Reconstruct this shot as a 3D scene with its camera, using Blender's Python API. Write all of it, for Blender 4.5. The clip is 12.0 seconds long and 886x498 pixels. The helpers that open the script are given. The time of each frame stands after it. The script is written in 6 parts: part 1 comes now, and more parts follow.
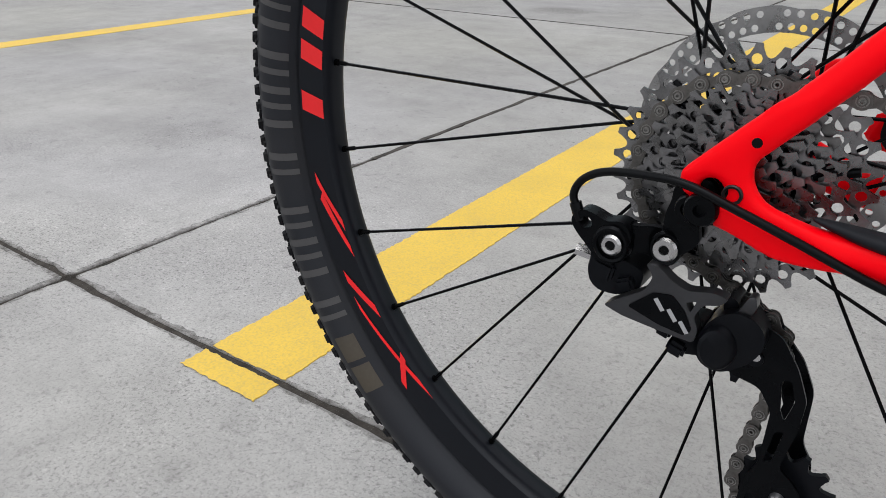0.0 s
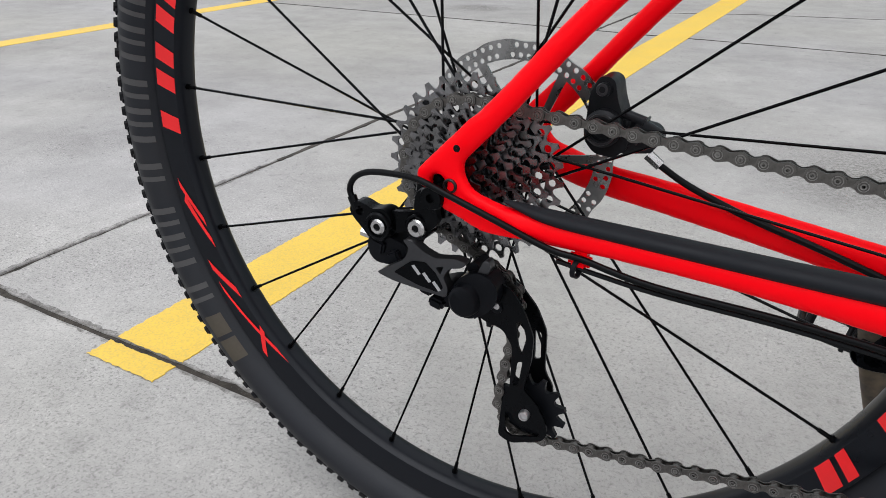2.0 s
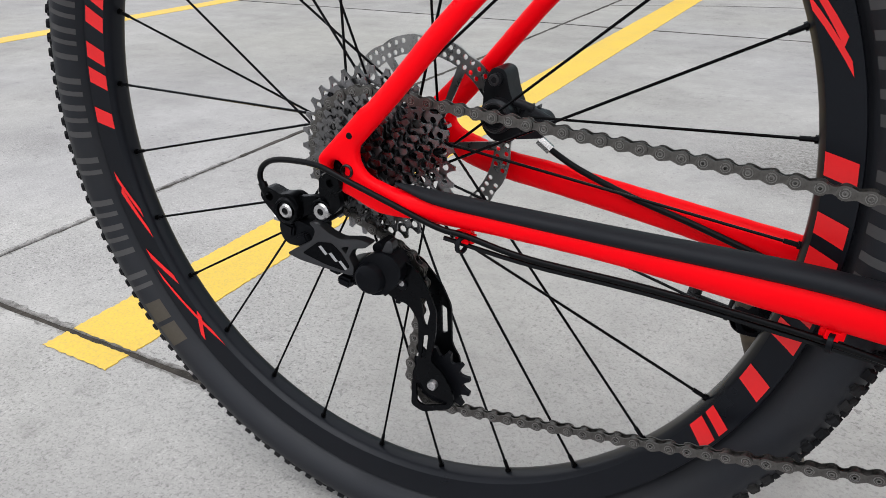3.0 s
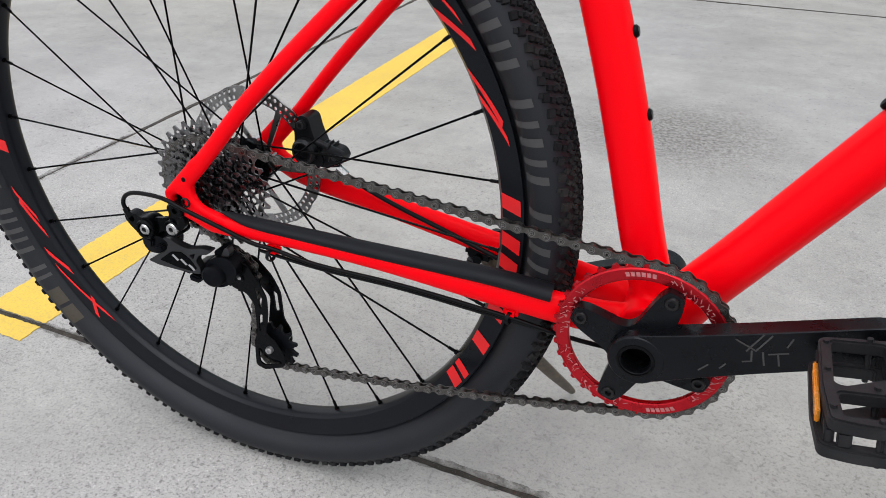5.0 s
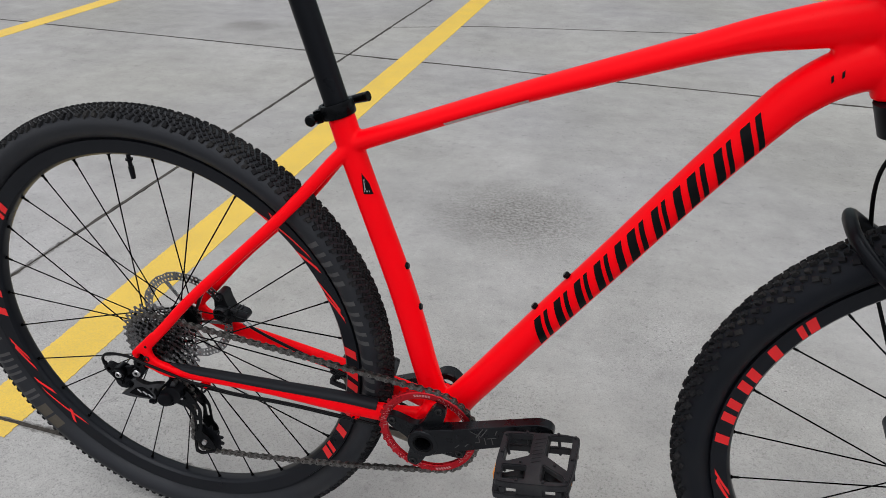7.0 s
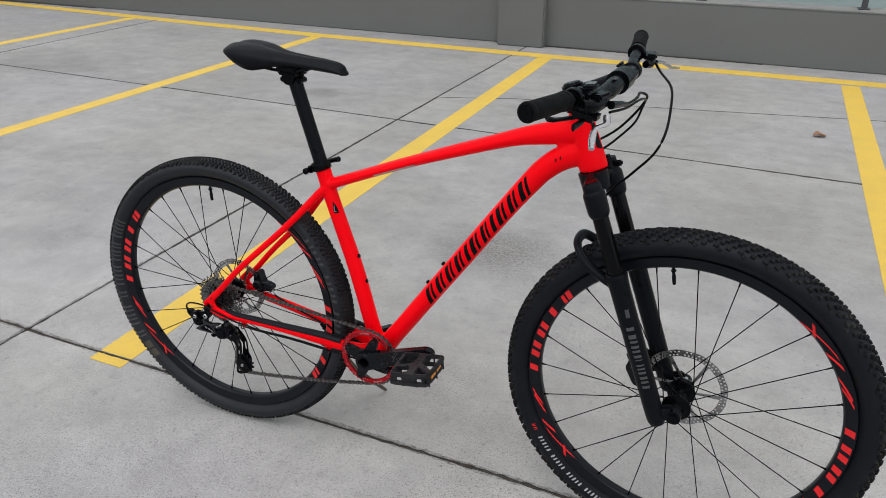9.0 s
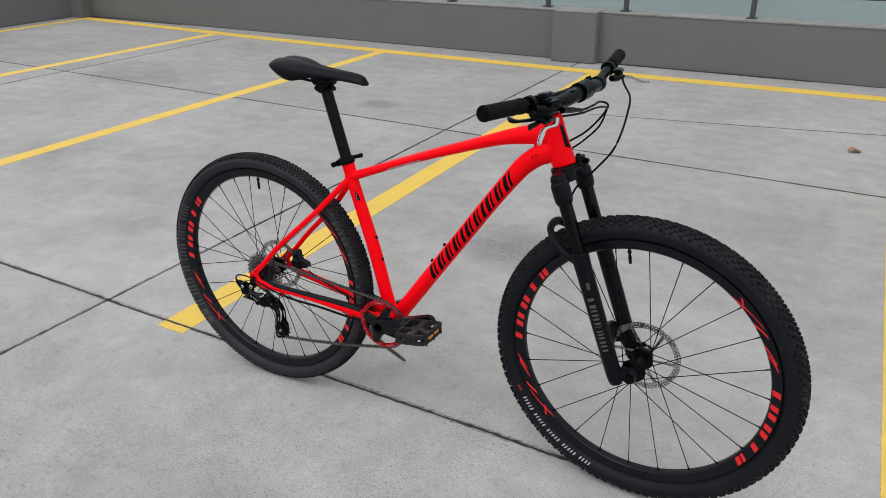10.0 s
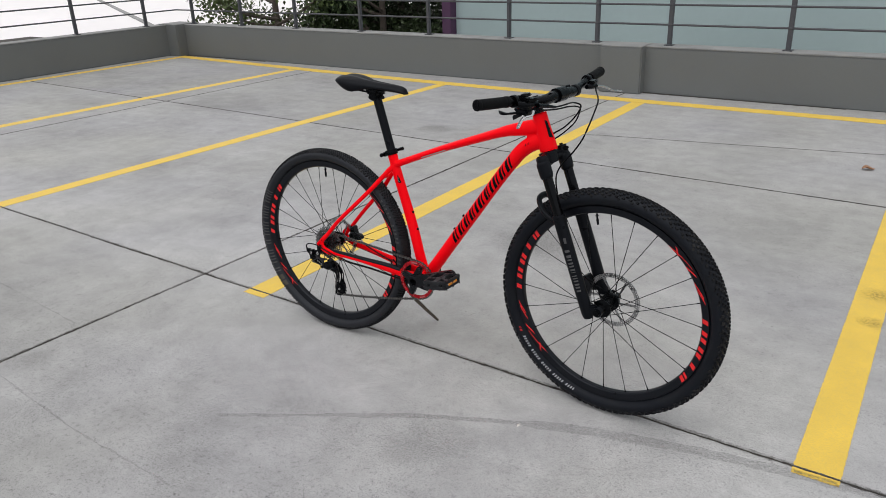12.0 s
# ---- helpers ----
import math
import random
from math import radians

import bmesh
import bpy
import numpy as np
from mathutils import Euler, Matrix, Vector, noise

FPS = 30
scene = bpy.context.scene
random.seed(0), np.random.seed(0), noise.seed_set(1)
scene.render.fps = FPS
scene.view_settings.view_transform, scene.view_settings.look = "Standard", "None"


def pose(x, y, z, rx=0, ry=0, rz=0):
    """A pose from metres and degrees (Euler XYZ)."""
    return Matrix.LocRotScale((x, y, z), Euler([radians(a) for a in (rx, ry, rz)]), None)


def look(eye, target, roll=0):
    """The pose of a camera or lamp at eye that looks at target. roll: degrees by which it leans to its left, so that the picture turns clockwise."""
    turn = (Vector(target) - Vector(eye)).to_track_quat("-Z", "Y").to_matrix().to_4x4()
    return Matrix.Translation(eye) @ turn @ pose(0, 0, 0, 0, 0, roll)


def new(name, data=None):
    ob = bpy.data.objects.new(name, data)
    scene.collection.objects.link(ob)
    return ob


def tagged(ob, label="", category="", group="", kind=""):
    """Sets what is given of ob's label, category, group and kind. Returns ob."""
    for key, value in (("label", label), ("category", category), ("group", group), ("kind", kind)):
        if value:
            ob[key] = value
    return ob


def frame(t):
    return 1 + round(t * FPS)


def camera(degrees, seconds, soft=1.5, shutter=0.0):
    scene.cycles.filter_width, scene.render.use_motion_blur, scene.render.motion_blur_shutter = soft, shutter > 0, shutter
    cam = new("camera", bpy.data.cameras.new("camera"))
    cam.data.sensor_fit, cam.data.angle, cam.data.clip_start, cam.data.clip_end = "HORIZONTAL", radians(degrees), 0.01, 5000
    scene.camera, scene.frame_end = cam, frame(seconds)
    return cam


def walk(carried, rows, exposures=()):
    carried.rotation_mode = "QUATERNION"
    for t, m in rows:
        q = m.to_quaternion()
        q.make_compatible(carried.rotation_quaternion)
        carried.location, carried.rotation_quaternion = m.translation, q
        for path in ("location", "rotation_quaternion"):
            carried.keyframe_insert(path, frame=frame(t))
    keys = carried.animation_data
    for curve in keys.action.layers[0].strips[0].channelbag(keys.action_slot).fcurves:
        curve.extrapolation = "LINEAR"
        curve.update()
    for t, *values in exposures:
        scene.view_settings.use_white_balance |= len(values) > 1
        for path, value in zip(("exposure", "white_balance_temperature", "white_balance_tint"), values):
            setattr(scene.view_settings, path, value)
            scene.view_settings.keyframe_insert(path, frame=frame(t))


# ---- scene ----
cam = camera(62.0, 12.0, soft=0.45)
PATH = [
    (0, (0.076, -0.415, 0.498), (-0.926, 1.088, -0.357), 0.10),
    (0.5, (0.113, -0.420, 0.506), (-0.862, 1.096, -0.358), 0.14),
    (1, (0.147, -0.433, 0.519), (-0.788, 1.101, -0.357), -0.16),
    (1.5, (0.183, -0.448, 0.532), (-0.721, 1.106, -0.342), -0.31),
    (2, (0.220, -0.461, 0.543), (-0.658, 1.109, -0.328), -0.64),
    (2.5, (0.256, -0.469, 0.552), (-0.604, 1.110, -0.321), -1.11),
    (3, (0.293, -0.467, 0.549), (-0.554, 1.114, -0.333), -1.28),
    (3.2, (0.306, -0.471, 0.556), (-0.519, 1.108, -0.350), -1.29),
    (4.8, (0.444, -0.539, 0.669), (-0.244, 1.025, -0.367), -0.49),
    (5, (0.467, -0.549, 0.696), (-0.188, 1.026, -0.346), -0.42),
    (5.5, (0.5118, -0.5856, 0.7736), (-0.0427, 0.9799, -0.2483), 0.03),
    (6, (0.5478, -0.6399, 0.8737), (0.0572, 0.9493, -0.1443), 0.08),
    (6.5, (0.5933, -0.7032, 0.9791), (0.1403, 0.9049, -0.0265), 0.10),
    (7, (0.6522, -0.7840, 1.0694), (0.2162, 0.8357, 0.0750), 0.22),
    (7.2, (0.6921, -0.8279, 1.1068), (0.2560, 0.7982, 0.1230), 0.52),
    (8.8, (1.082, -1.268, 1.317), (0.444, 0.397, 0.411), 0.09),
    (9, (1.1358, -1.3301, 1.3233), (0.4859, 0.2904, 0.4548), 0.01),
    (9.5, (1.257, -1.457, 1.360), (0.517, 0.181, 0.485), -0.29),
    (10, (1.408, -1.540, 1.383), (0.568, 0.060, 0.529), -0.79),
    (10.5, (1.574, -1.631, 1.392), (0.645, -0.067, 0.562), -1.36),
    (11, (1.685, -1.747, 1.405), (0.699, -0.206, 0.596), -1.90),
    (11.5, (1.761, -1.889, 1.418), (0.750, -0.354, 0.631), -2.16),
    (12, (1.842, -2.005, 1.422), (0.822, -0.462, 0.662), -1.97),
]
walk(
    cam,
    [(t, look(eye, target, roll)) for t, eye, target, roll in PATH],
    exposures=[(0.0, 0.00), (1.0, 0.08), (2.5, 0.19), (3.2, 0.24), (5.0, 0.22), (5.5, 0.19), (6.2, 0.06), (7.0, -0.13), (9.0, -0.10), (9.5, -0.07), (12.0, -0.14)],
)

# ---- world, sun and exposure ----
world = bpy.data.worlds.new("overcast_sky")
scene.world = world
world.use_nodes = True
wn, wl = world.node_tree.nodes, world.node_tree.links
wn.clear()
sky = wn.new("ShaderNodeTexSky")
sky.sky_type, sky.sun_disc = "NISHITA", False
sky.sun_elevation, sky.sun_rotation = radians(62), radians(200)
sky.air_density, sky.dust_density, sky.ozone_density = 1.0, 4.0, 1.0
grey = wn.new("ShaderNodeHueSaturation")
grey.inputs["Saturation"].default_value = 0.12
blue_sky = wn.new("ShaderNodeBackground")
blue_sky.inputs["Strength"].default_value = 0.05
cloud = wn.new("ShaderNodeBackground")
cloud.inputs["Color"].default_value = (0.97, 0.975, 1.0, 1)
cloud.inputs["Strength"].default_value = 0.78
both = wn.new("ShaderNodeAddShader")
wout = wn.new("ShaderNodeOutputWorld")
wl.new(sky.outputs[0], grey.inputs["Color"])
wl.new(grey.outputs[0], blue_sky.inputs["Color"])
wl.new(blue_sky.outputs[0], both.inputs[0])
wl.new(cloud.outputs[0], both.inputs[1])
wl.new(both.outputs[0], wout.inputs["Surface"])

sun_data = bpy.data.lights.new("sun", "SUN")
sun_data.energy, sun_data.angle, sun_data.color = 0.7, radians(45), (1.0, 0.97, 0.93)
sun = new("sun", sun_data)
sun.matrix_world = look((1.2, -2.0, 6.0), (0.4, 0.0, 0.0))


# ---- materials ----
def surface(name, base, rough, metal=0.0, vary=0.18, scale=30.0, fine=400.0, bump=0.0, tint=None, tint_amount=0.0, tint_scale=6.0, coat=0.0, island=0.0, spec=0.5):
    """A node material with variation at two scales, fine relief and, where asked for, stains of another colour."""
    m = bpy.data.materials.new(name)
    m.use_nodes = True
    n, l = m.node_tree.nodes, m.node_tree.links
    b = n["Principled BSDF"]
    tc = n.new("ShaderNodeTexCoord")
    big, small = n.new("ShaderNodeTexNoise"), n.new("ShaderNodeTexNoise")
    big.inputs["Scale"].default_value, big.inputs["Detail"].default_value = scale, 5
    small.inputs["Scale"].default_value, small.inputs["Detail"].default_value = fine, 3
    for t in (big, small):
        l.new(tc.outputs["Object"], t.inputs["Vector"])
    add = n.new("ShaderNodeMath")
    add.operation = "MULTIPLY_ADD"
    l.new(small.outputs["Fac"], add.inputs[0])
    add.inputs[1].default_value = 0.5
    l.new(big.outputs["Fac"], add.inputs[2])
    ramp = n.new("ShaderNodeMapRange")
    ramp.inputs["From Min"].default_value, ramp.inputs["From Max"].default_value = 0.4, 1.1
    ramp.inputs["To Min"].default_value, ramp.inputs["To Max"].default_value = 1 - vary, 1 + vary
    l.new(add.outputs[0], ramp.inputs["Value"])
    mul = n.new("ShaderNodeVectorMath")
    mul.operation = "SCALE"
    mul.inputs[0].default_value = base
    l.new(ramp.outputs[0], mul.inputs["Scale"])
    colour = mul.outputs[0]
    if island:
        info, vr, mul2 = n.new("ShaderNodeNewGeometry"), n.new("ShaderNodeMapRange"), n.new("ShaderNodeVectorMath")
        vr.inputs["To Min"].default_value, vr.inputs["To Max"].default_value = 1 - island, 1 + island
        mul2.operation = "SCALE"
        l.new(info.outputs["Random Per Island"], vr.inputs["Value"])
        l.new(colour, mul2.inputs[0])
        l.new(vr.outputs[0], mul2.inputs["Scale"])
        colour = mul2.outputs[0]
    if tint:
        stain, sr, mix = n.new("ShaderNodeTexNoise"), n.new("ShaderNodeMapRange"), n.new("ShaderNodeMix")
        stain.inputs["Scale"].default_value, stain.inputs["Detail"].default_value = tint_scale, 6
        l.new(tc.outputs["Object"], stain.inputs["Vector"])
        sr.inputs["From Min"].default_value, sr.inputs["From Max"].default_value = 0.45, 0.72
        sr.inputs["To Max"].default_value = tint_amount
        l.new(stain.outputs["Fac"], sr.inputs["Value"])
        mix.data_type = "RGBA"
        l.new(sr.outputs[0], mix.inputs[0])
        l.new(colour, mix.inputs[6])
        mix.inputs[7].default_value = (*tint, 1)
        colour = mix.outputs[2]
    l.new(colour, b.inputs["Base Color"])
    rr = n.new("ShaderNodeMapRange")
    rr.inputs["From Min"].default_value, rr.inputs["From Max"].default_value = 0.3, 0.7
    rr.inputs["To Min"].default_value, rr.inputs["To Max"].default_value = max(rough - 0.08, 0.02), min(rough + 0.08, 1)
    l.new(big.outputs["Fac"], rr.inputs["Value"])
    l.new(rr.outputs[0], b.inputs["Roughness"])
    b.inputs["Metallic"].default_value = metal
    b.inputs["Coat Weight"].default_value = coat
    b.inputs["Coat Roughness"].default_value = 0.2
    b.inputs["Specular IOR Level"].default_value = spec
    if max(base) < 0.02:
        b.inputs["Specular Tint"].default_value = (0.86, 0.91, 1.0, 1)
    if bump:
        bp = n.new("ShaderNodeBump")
        bp.inputs["Strength"].default_value, bp.inputs["Distance"].default_value = 0.6, bump
        l.new(add.outputs[0], bp.inputs["Height"])
        l.new(bp.outputs[0], b.inputs["Normal"])
    return m


RED = surface("satin_red_paint", (0.98, 0.0004, 0.0062), 0.34, vary=0.02, scale=12, spec=0.085)
BLACK_PRINT = surface("black_print", (0.0025, 0.0025, 0.0027), 0.40, vary=0.1, spec=0.11)
WHITE_PRINT = surface("pale_print", (0.36, 0.37, 0.39), 0.5, vary=0.1)
GREY_PRINT = surface("grey_print", (0.048, 0.048, 0.051), 0.6, vary=0.12)
LEG_PRINT = surface("light_grey_print", (0.065, 0.065, 0.068), 0.5, vary=0.12)
TAN_PRINT = surface("tan_print", (0.046, 0.038, 0.027), 0.6, vary=0.2)
RED_PRINT = surface("red_print", (0.75, 0.008, 0.012), 0.4, vary=0.06)
RIM_BLACK = surface("satin_black_rim", (0.0042, 0.0050, 0.0074), 0.33, vary=0.2, scale=9, spec=0.24)
FRONT_RUBBER = surface("fresh_black_tyre_rubber", (0.0050, 0.0060, 0.0090), 0.5, vary=0.22, scale=25, fine=900, bump=0.0003, tint=(0.012, 0.012, 0.0125), tint_amount=0.4, tint_scale=14, spec=0.2)
RUBBER = surface("black_tyre_rubber", (0.0096, 0.0104, 0.0134), 0.50, vary=0.22, scale=25, fine=900, bump=0.0003, tint=(0.018, 0.017, 0.017), tint_amount=0.4, tint_scale=14, spec=0.36)
KNOB_RUBBER = surface("worn_tread_rubber", (0.0125, 0.0128, 0.0142), 0.82, vary=0.3, scale=60, fine=1200, bump=0.0004, tint=(0.044, 0.042, 0.040), tint_amount=0.65, tint_scale=22, island=0.3, spec=0.12)
SPOKE_BLACK = surface("black_spoke_steel", (0.0022, 0.0022, 0.0024), 0.26, metal=0.4, spec=0.12)
BLACK_ALLOY = surface("black_anodised_alloy", (0.0022, 0.0025, 0.0031), 0.27, metal=0.3, vary=0.2, scale=80, spec=0.14)
BLACK_PLASTIC = surface("black_plastic", (0.0042, 0.0047, 0.0062), 0.34, vary=0.2, scale=60, fine=900, bump=0.0002, spec=0.12)
CAST_BLACK = surface("cast_black_alloy", (0.0085, 0.0090, 0.0105), 0.38, metal=0.3, vary=0.3, scale=90, fine=900, bump=0.0002, spec=0.3)
PEDAL_PLASTIC = surface("worn_black_pedal_plastic", (0.0150, 0.0150, 0.0170), 0.50, vary=0.3, scale=50, fine=700, bump=0.0004, tint=(0.06, 0.06, 0.06), tint_amount=0.3, tint_scale=40, spec=0.24)
CRANK_BLACK = surface("satin_black_forged_crank", (0.0036, 0.0040, 0.0052), 0.30, metal=0.2, vary=0.2, scale=80, tint=(0.009, 0.0095, 0.011), tint_amount=0.4, tint_scale=30, spec=0.28)
RING_BOLT = surface("dark_bolt_steel", (0.030, 0.030, 0.032), 0.3, metal=0.8, vary=0.2)
GLOSS_BLACK = surface("gloss_black_stanchion", (0.0027, 0.0027, 0.0031), 0.12, vary=0.05, spec=0.14)
FORK_BLACK = surface("matte_black_fork_paint", (0.0034, 0.0040, 0.0056), 0.34, vary=0.12, spec=0.14)
HOSE = surface("black_cable_housing", (0.0022, 0.0023, 0.0025), 0.32, vary=0.15, spec=0.14)
STEEL = surface("worn_sprocket_steel", (0.215, 0.215, 0.225), 0.28, metal=1.0, vary=0.3, scale=70, fine=900, tint=(0.11, 0.108, 0.105), tint_amount=0.7, tint_scale=90)
PIN_STEEL = surface("polished_pin_steel", (0.26, 0.255, 0.25), 0.3, metal=1.0, vary=0.2, scale=200)
CHAIN_STEEL = surface("oiled_chain_steel", (0.15, 0.145, 0.14), 0.38, metal=1.0, vary=0.35, scale=150, fine=900, tint=(0.05, 0.047, 0.044), tint_amount=0.7, tint_scale=160)
ROTOR_STEEL = surface("brushed_rotor_steel", (0.31, 0.31, 0.315), 0.30, metal=1.0, vary=0.2, scale=90)
SILVER = surface("silver_bolt", (0.50, 0.50, 0.51), 0.25, metal=1.0, vary=0.1)
GUNMETAL = surface("grey_anodised_link", (0.064, 0.066, 0.072), 0.34, metal=0.85, vary=0.15)
RED_ALLOY = surface("red_anodised_alloy", (0.50, 0.012, 0.022), 0.30, metal=0.80, vary=0.2, scale=60)
GRIP = surface("black_rubber_grip", (0.0040, 0.0041, 0.0045), 0.66, vary=0.25, scale=60, fine=1400, bump=0.0006, spec=0.10)
SADDLE_COVER = surface("black_saddle_cover", (0.0050, 0.0055, 0.0070), 0.46, vary=0.15, scale=40, fine=1500, bump=0.0002, spec=0.13)
PAD_RUBBER = surface("black_stay_protector", (0.0085, 0.0094, 0.0119), 0.52, vary=0.15, scale=40, fine=900, bump=0.0002, spec=0.18)
AMBER = surface("amber_reflector", (0.75, 0.28, 0.03), 0.25, vary=0.15, scale=200)
STAND_METAL = surface("scuffed_kickstand_alloy", (0.10, 0.085, 0.07), 0.5, metal=0.5, vary=0.4, scale=60, tint=(0.22, 0.17, 0.11), tint_amount=0.7, tint_scale=70)
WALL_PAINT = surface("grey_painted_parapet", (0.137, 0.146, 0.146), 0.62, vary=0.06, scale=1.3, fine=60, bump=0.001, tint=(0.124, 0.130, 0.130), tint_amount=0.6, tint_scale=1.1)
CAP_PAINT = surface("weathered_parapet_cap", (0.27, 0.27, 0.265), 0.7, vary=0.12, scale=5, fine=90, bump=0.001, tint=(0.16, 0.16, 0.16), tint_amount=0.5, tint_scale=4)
RAIL_PAINT = surface("dark_grey_railing_paint", (0.060, 0.062, 0.070), 0.45, vary=0.1, scale=10)
TEAL_WALL = surface("pale_teal_render", (0.40, 0.50, 0.51), 0.6, vary=0.05, scale=0.7, fine=9, tint=(0.33, 0.42, 0.43), tint_amount=0.5, tint_scale=0.4)
PURPLE_WALL = surface("purple_render", (0.085, 0.035, 0.085), 0.6, vary=0.08, scale=2)
LEAF = surface("green_leaves", (0.080, 0.112, 0.035), 0.5, vary=0.25, scale=0.8, fine=20, island=0.45)
DARK_LEAF = surface("dark_green_leaves", (0.042, 0.066, 0.024), 0.5, vary=0.25, scale=0.8, fine=20, island=0.45)
BARK = surface("grey_brown_bark", (0.11, 0.09, 0.075), 0.85, vary=0.3, scale=8, fine=60, bump=0.01)
DEAD_LEAF = surface("dry_brown_leaf", (0.30, 0.16, 0.09), 0.7, vary=0.3, scale=60)
LOW_GROUND = surface("distant_ground", (0.16, 0.17, 0.13), 0.9, vary=0.3, scale=0.05, fine=0.7)
JOINT_DIRT = surface("dirty_joint_filler", (0.060, 0.053, 0.047), 0.9, vary=0.4, scale=9, fine=160, bump=0.002, tint=(0.014, 0.013, 0.012), tint_amount=0.95, tint_scale=28)
ETCHED = surface("pale_red_etching", (0.50, 0.16, 0.17), 0.45, vary=0.2, scale=200)
ROOF_WHITE = surface("white_sheet_roof", (0.86, 0.83, 0.83), 0.6, vary=0.03, scale=0.3, fine=4)
CHALK = surface("chalky_white_paint", (0.6, 0.58, 0.55), 0.8, vary=0.15, scale=90)
STICKER = surface("worn_paper_sticker", (0.42, 0.36, 0.34), 0.5, vary=0.3, scale=60)


def concrete(name):
    """Power-trowelled concrete: pale cloudy patches, trowel streaks, dark pits and open speckle, hairline relief."""
    m = bpy.data.materials.new(name)
    m.use_nodes = True
    n, l = m.node_tree.nodes, m.node_tree.links
    b = n["Principled BSDF"]
    tc = n.new("ShaderNodeTexCoord")

    def noise_of(scale, detail, stretch=None, rough=0.5):
        t = n.new("ShaderNodeTexNoise")
        t.inputs["Scale"].default_value, t.inputs["Detail"].default_value, t.inputs["Roughness"].default_value = scale, detail, rough
        if stretch:
            mp = n.new("ShaderNodeMapping")
            mp.inputs["Scale"].default_value = stretch
            mp.inputs["Rotation"].default_value = (0, 0, 0.35)
            l.new(tc.outputs["Object"], mp.inputs["Vector"])
            l.new(mp.outputs[0], t.inputs["Vector"])
        else:
            l.new(tc.outputs["Object"], t.inputs["Vector"])
        return t.outputs["Fac"]

    def ranged(v, a, c, lo, hi):
        r = n.new("ShaderNodeMapRange")
        for key, value in (("From Min", a), ("From Max", c), ("To Min", lo), ("To Max", hi)):
            r.inputs[key].default_value = value
        l.new(v, r.inputs["Value"])
        return r.outputs[0]

    def times(a, c, op="MULTIPLY"):
        t = n.new("ShaderNodeMath")
        t.operation = op
        for k, v in enumerate((a, c)):
            if isinstance(v, float):
                t.inputs[k].default_value = v
            else:
                l.new(v, t.inputs[k])
        return t.outputs[0]

    sep = n.new("ShaderNodeSeparateXYZ")
    l.new(tc.outputs["Object"], sep.inputs[0])
    # open-pored along the driving lane, denser among the bays; tone ramp paints view-angle brightness
    worn = ranged(times(sep.outputs[1], times(noise_of(0.8, 4, rough=0.6), 1.5), "ADD"), 0.55, 2.0, 1.0, 0.0)
    # a darker strip along the open side, down to 0.85 of the tone
    strip_tone = ranged(times(sep.outputs[1], times(noise_of(1.1, 4, rough=0.6), 0.5), "ADD"), -0.50, 0.32, 0.850, 1.0)
    cloudy = ranged(noise_of(0.9, 6, rough=0.6), 0.3, 0.7, 0.88, 1.12)
    cloudy = times(cloudy, ranged(noise_of(3.4, 5, rough=0.7), 0.3, 0.7, 0.92, 1.08))
    streak = ranged(noise_of(1.6, 5, (1.0, 4.5, 1.0)), 0.3, 0.7, 0.95, 1.05)
    mottle = times(ranged(noise_of(9.0, 6, rough=0.65), 0.3, 0.7, 0.90, 1.09), ranged(noise_of(62.0, 4, rough=0.7), 0.3, 0.7, 0.95, 1.045))
    grain = ranged(noise_of(330.0, 3, rough=0.65), 0.3, 0.7, 0.93, 1.065)
    where = ranged(noise_of(1.1, 4), 0.36, 0.60, 0.0, 1.0)
    fleck = noise_of(300.0, 3, rough=0.6)
    pits = ranged(fleck, 0.54, 0.61, 0.0, 1.0)
    specks = ranged(noise_of(165.0, 3, rough=0.6), 0.560, 0.650, 0.0, 0.44)
    holes = times(ranged(noise_of(88.0, 2, rough=0.55), 0.645, 0.685, 0.0, 0.36), ranged(noise_of(2.3, 4, rough=0.6), 0.42, 0.60, 0.10, 1.0))
    specks = times(1.0, times(times(specks, ranged(worn, 0.0, 1.0, 0.15, 1.0)), ranged(noise_of(2.2, 4, rough=0.65), 0.36, 0.60, 0.30, 1.0)), "SUBTRACT")
    pits = times(times(pits, ranged(where, 0.0, 1.0, 0.10, 0.36)), ranged(worn, 0.0, 1.0, 0.45, 1.0))
    pale = times(ranged(noise_of(210.0, 2), 0.60, 0.70, 0.0, 0.35), where)
    value = times(times(times(cloudy, streak), times(mottle, grain)), 0.374)
    value = times(value, times(times(1.0, pits, "SUBTRACT"), times(1.0, pale, "ADD")))
    blots = ranged(noise_of(0.55, 3), 0.60, 0.78, 1.0, 0.72)
    info = n.new("ShaderNodeObjectInfo")
    dabs = ranged(noise_of(26.0, 4, rough=0.7), 0.58, 0.76, 1.0, 0.76)
    value = times(times(value, dabs), times(times(specks, times(1.0, holes, "SUBTRACT")), 1.065))
    crumbs = times(ranged(noise_of(58.0, 4, rough=0.7), 0.56, 0.68, 0.0, 0.36), ranged(strip_tone, 0.85, 1.0, 1.0, 0.0))
    value = times(value, times(1.0, crumbs, "SUBTRACT"))
    # the 0.88 to 1.07 ramp paints viewing-angle brightness into the base colour
    value = times(times(times(times(value, strip_tone), blots), ranged(worn, 0.0, 1.0, 0.88, 1.07)), ranged(info.outputs["Random"], 0.0, 1.0, 0.90, 1.07))
    comb = n.new("ShaderNodeCombineColor")
    l.new(times(value, 1.0), comb.inputs[0])
    l.new(times(value, 0.992), comb.inputs[1])
    l.new(times(value, ranged(noise_of(0.7, 2), 0.35, 0.65, 0.955, 1.01)), comb.inputs[2])
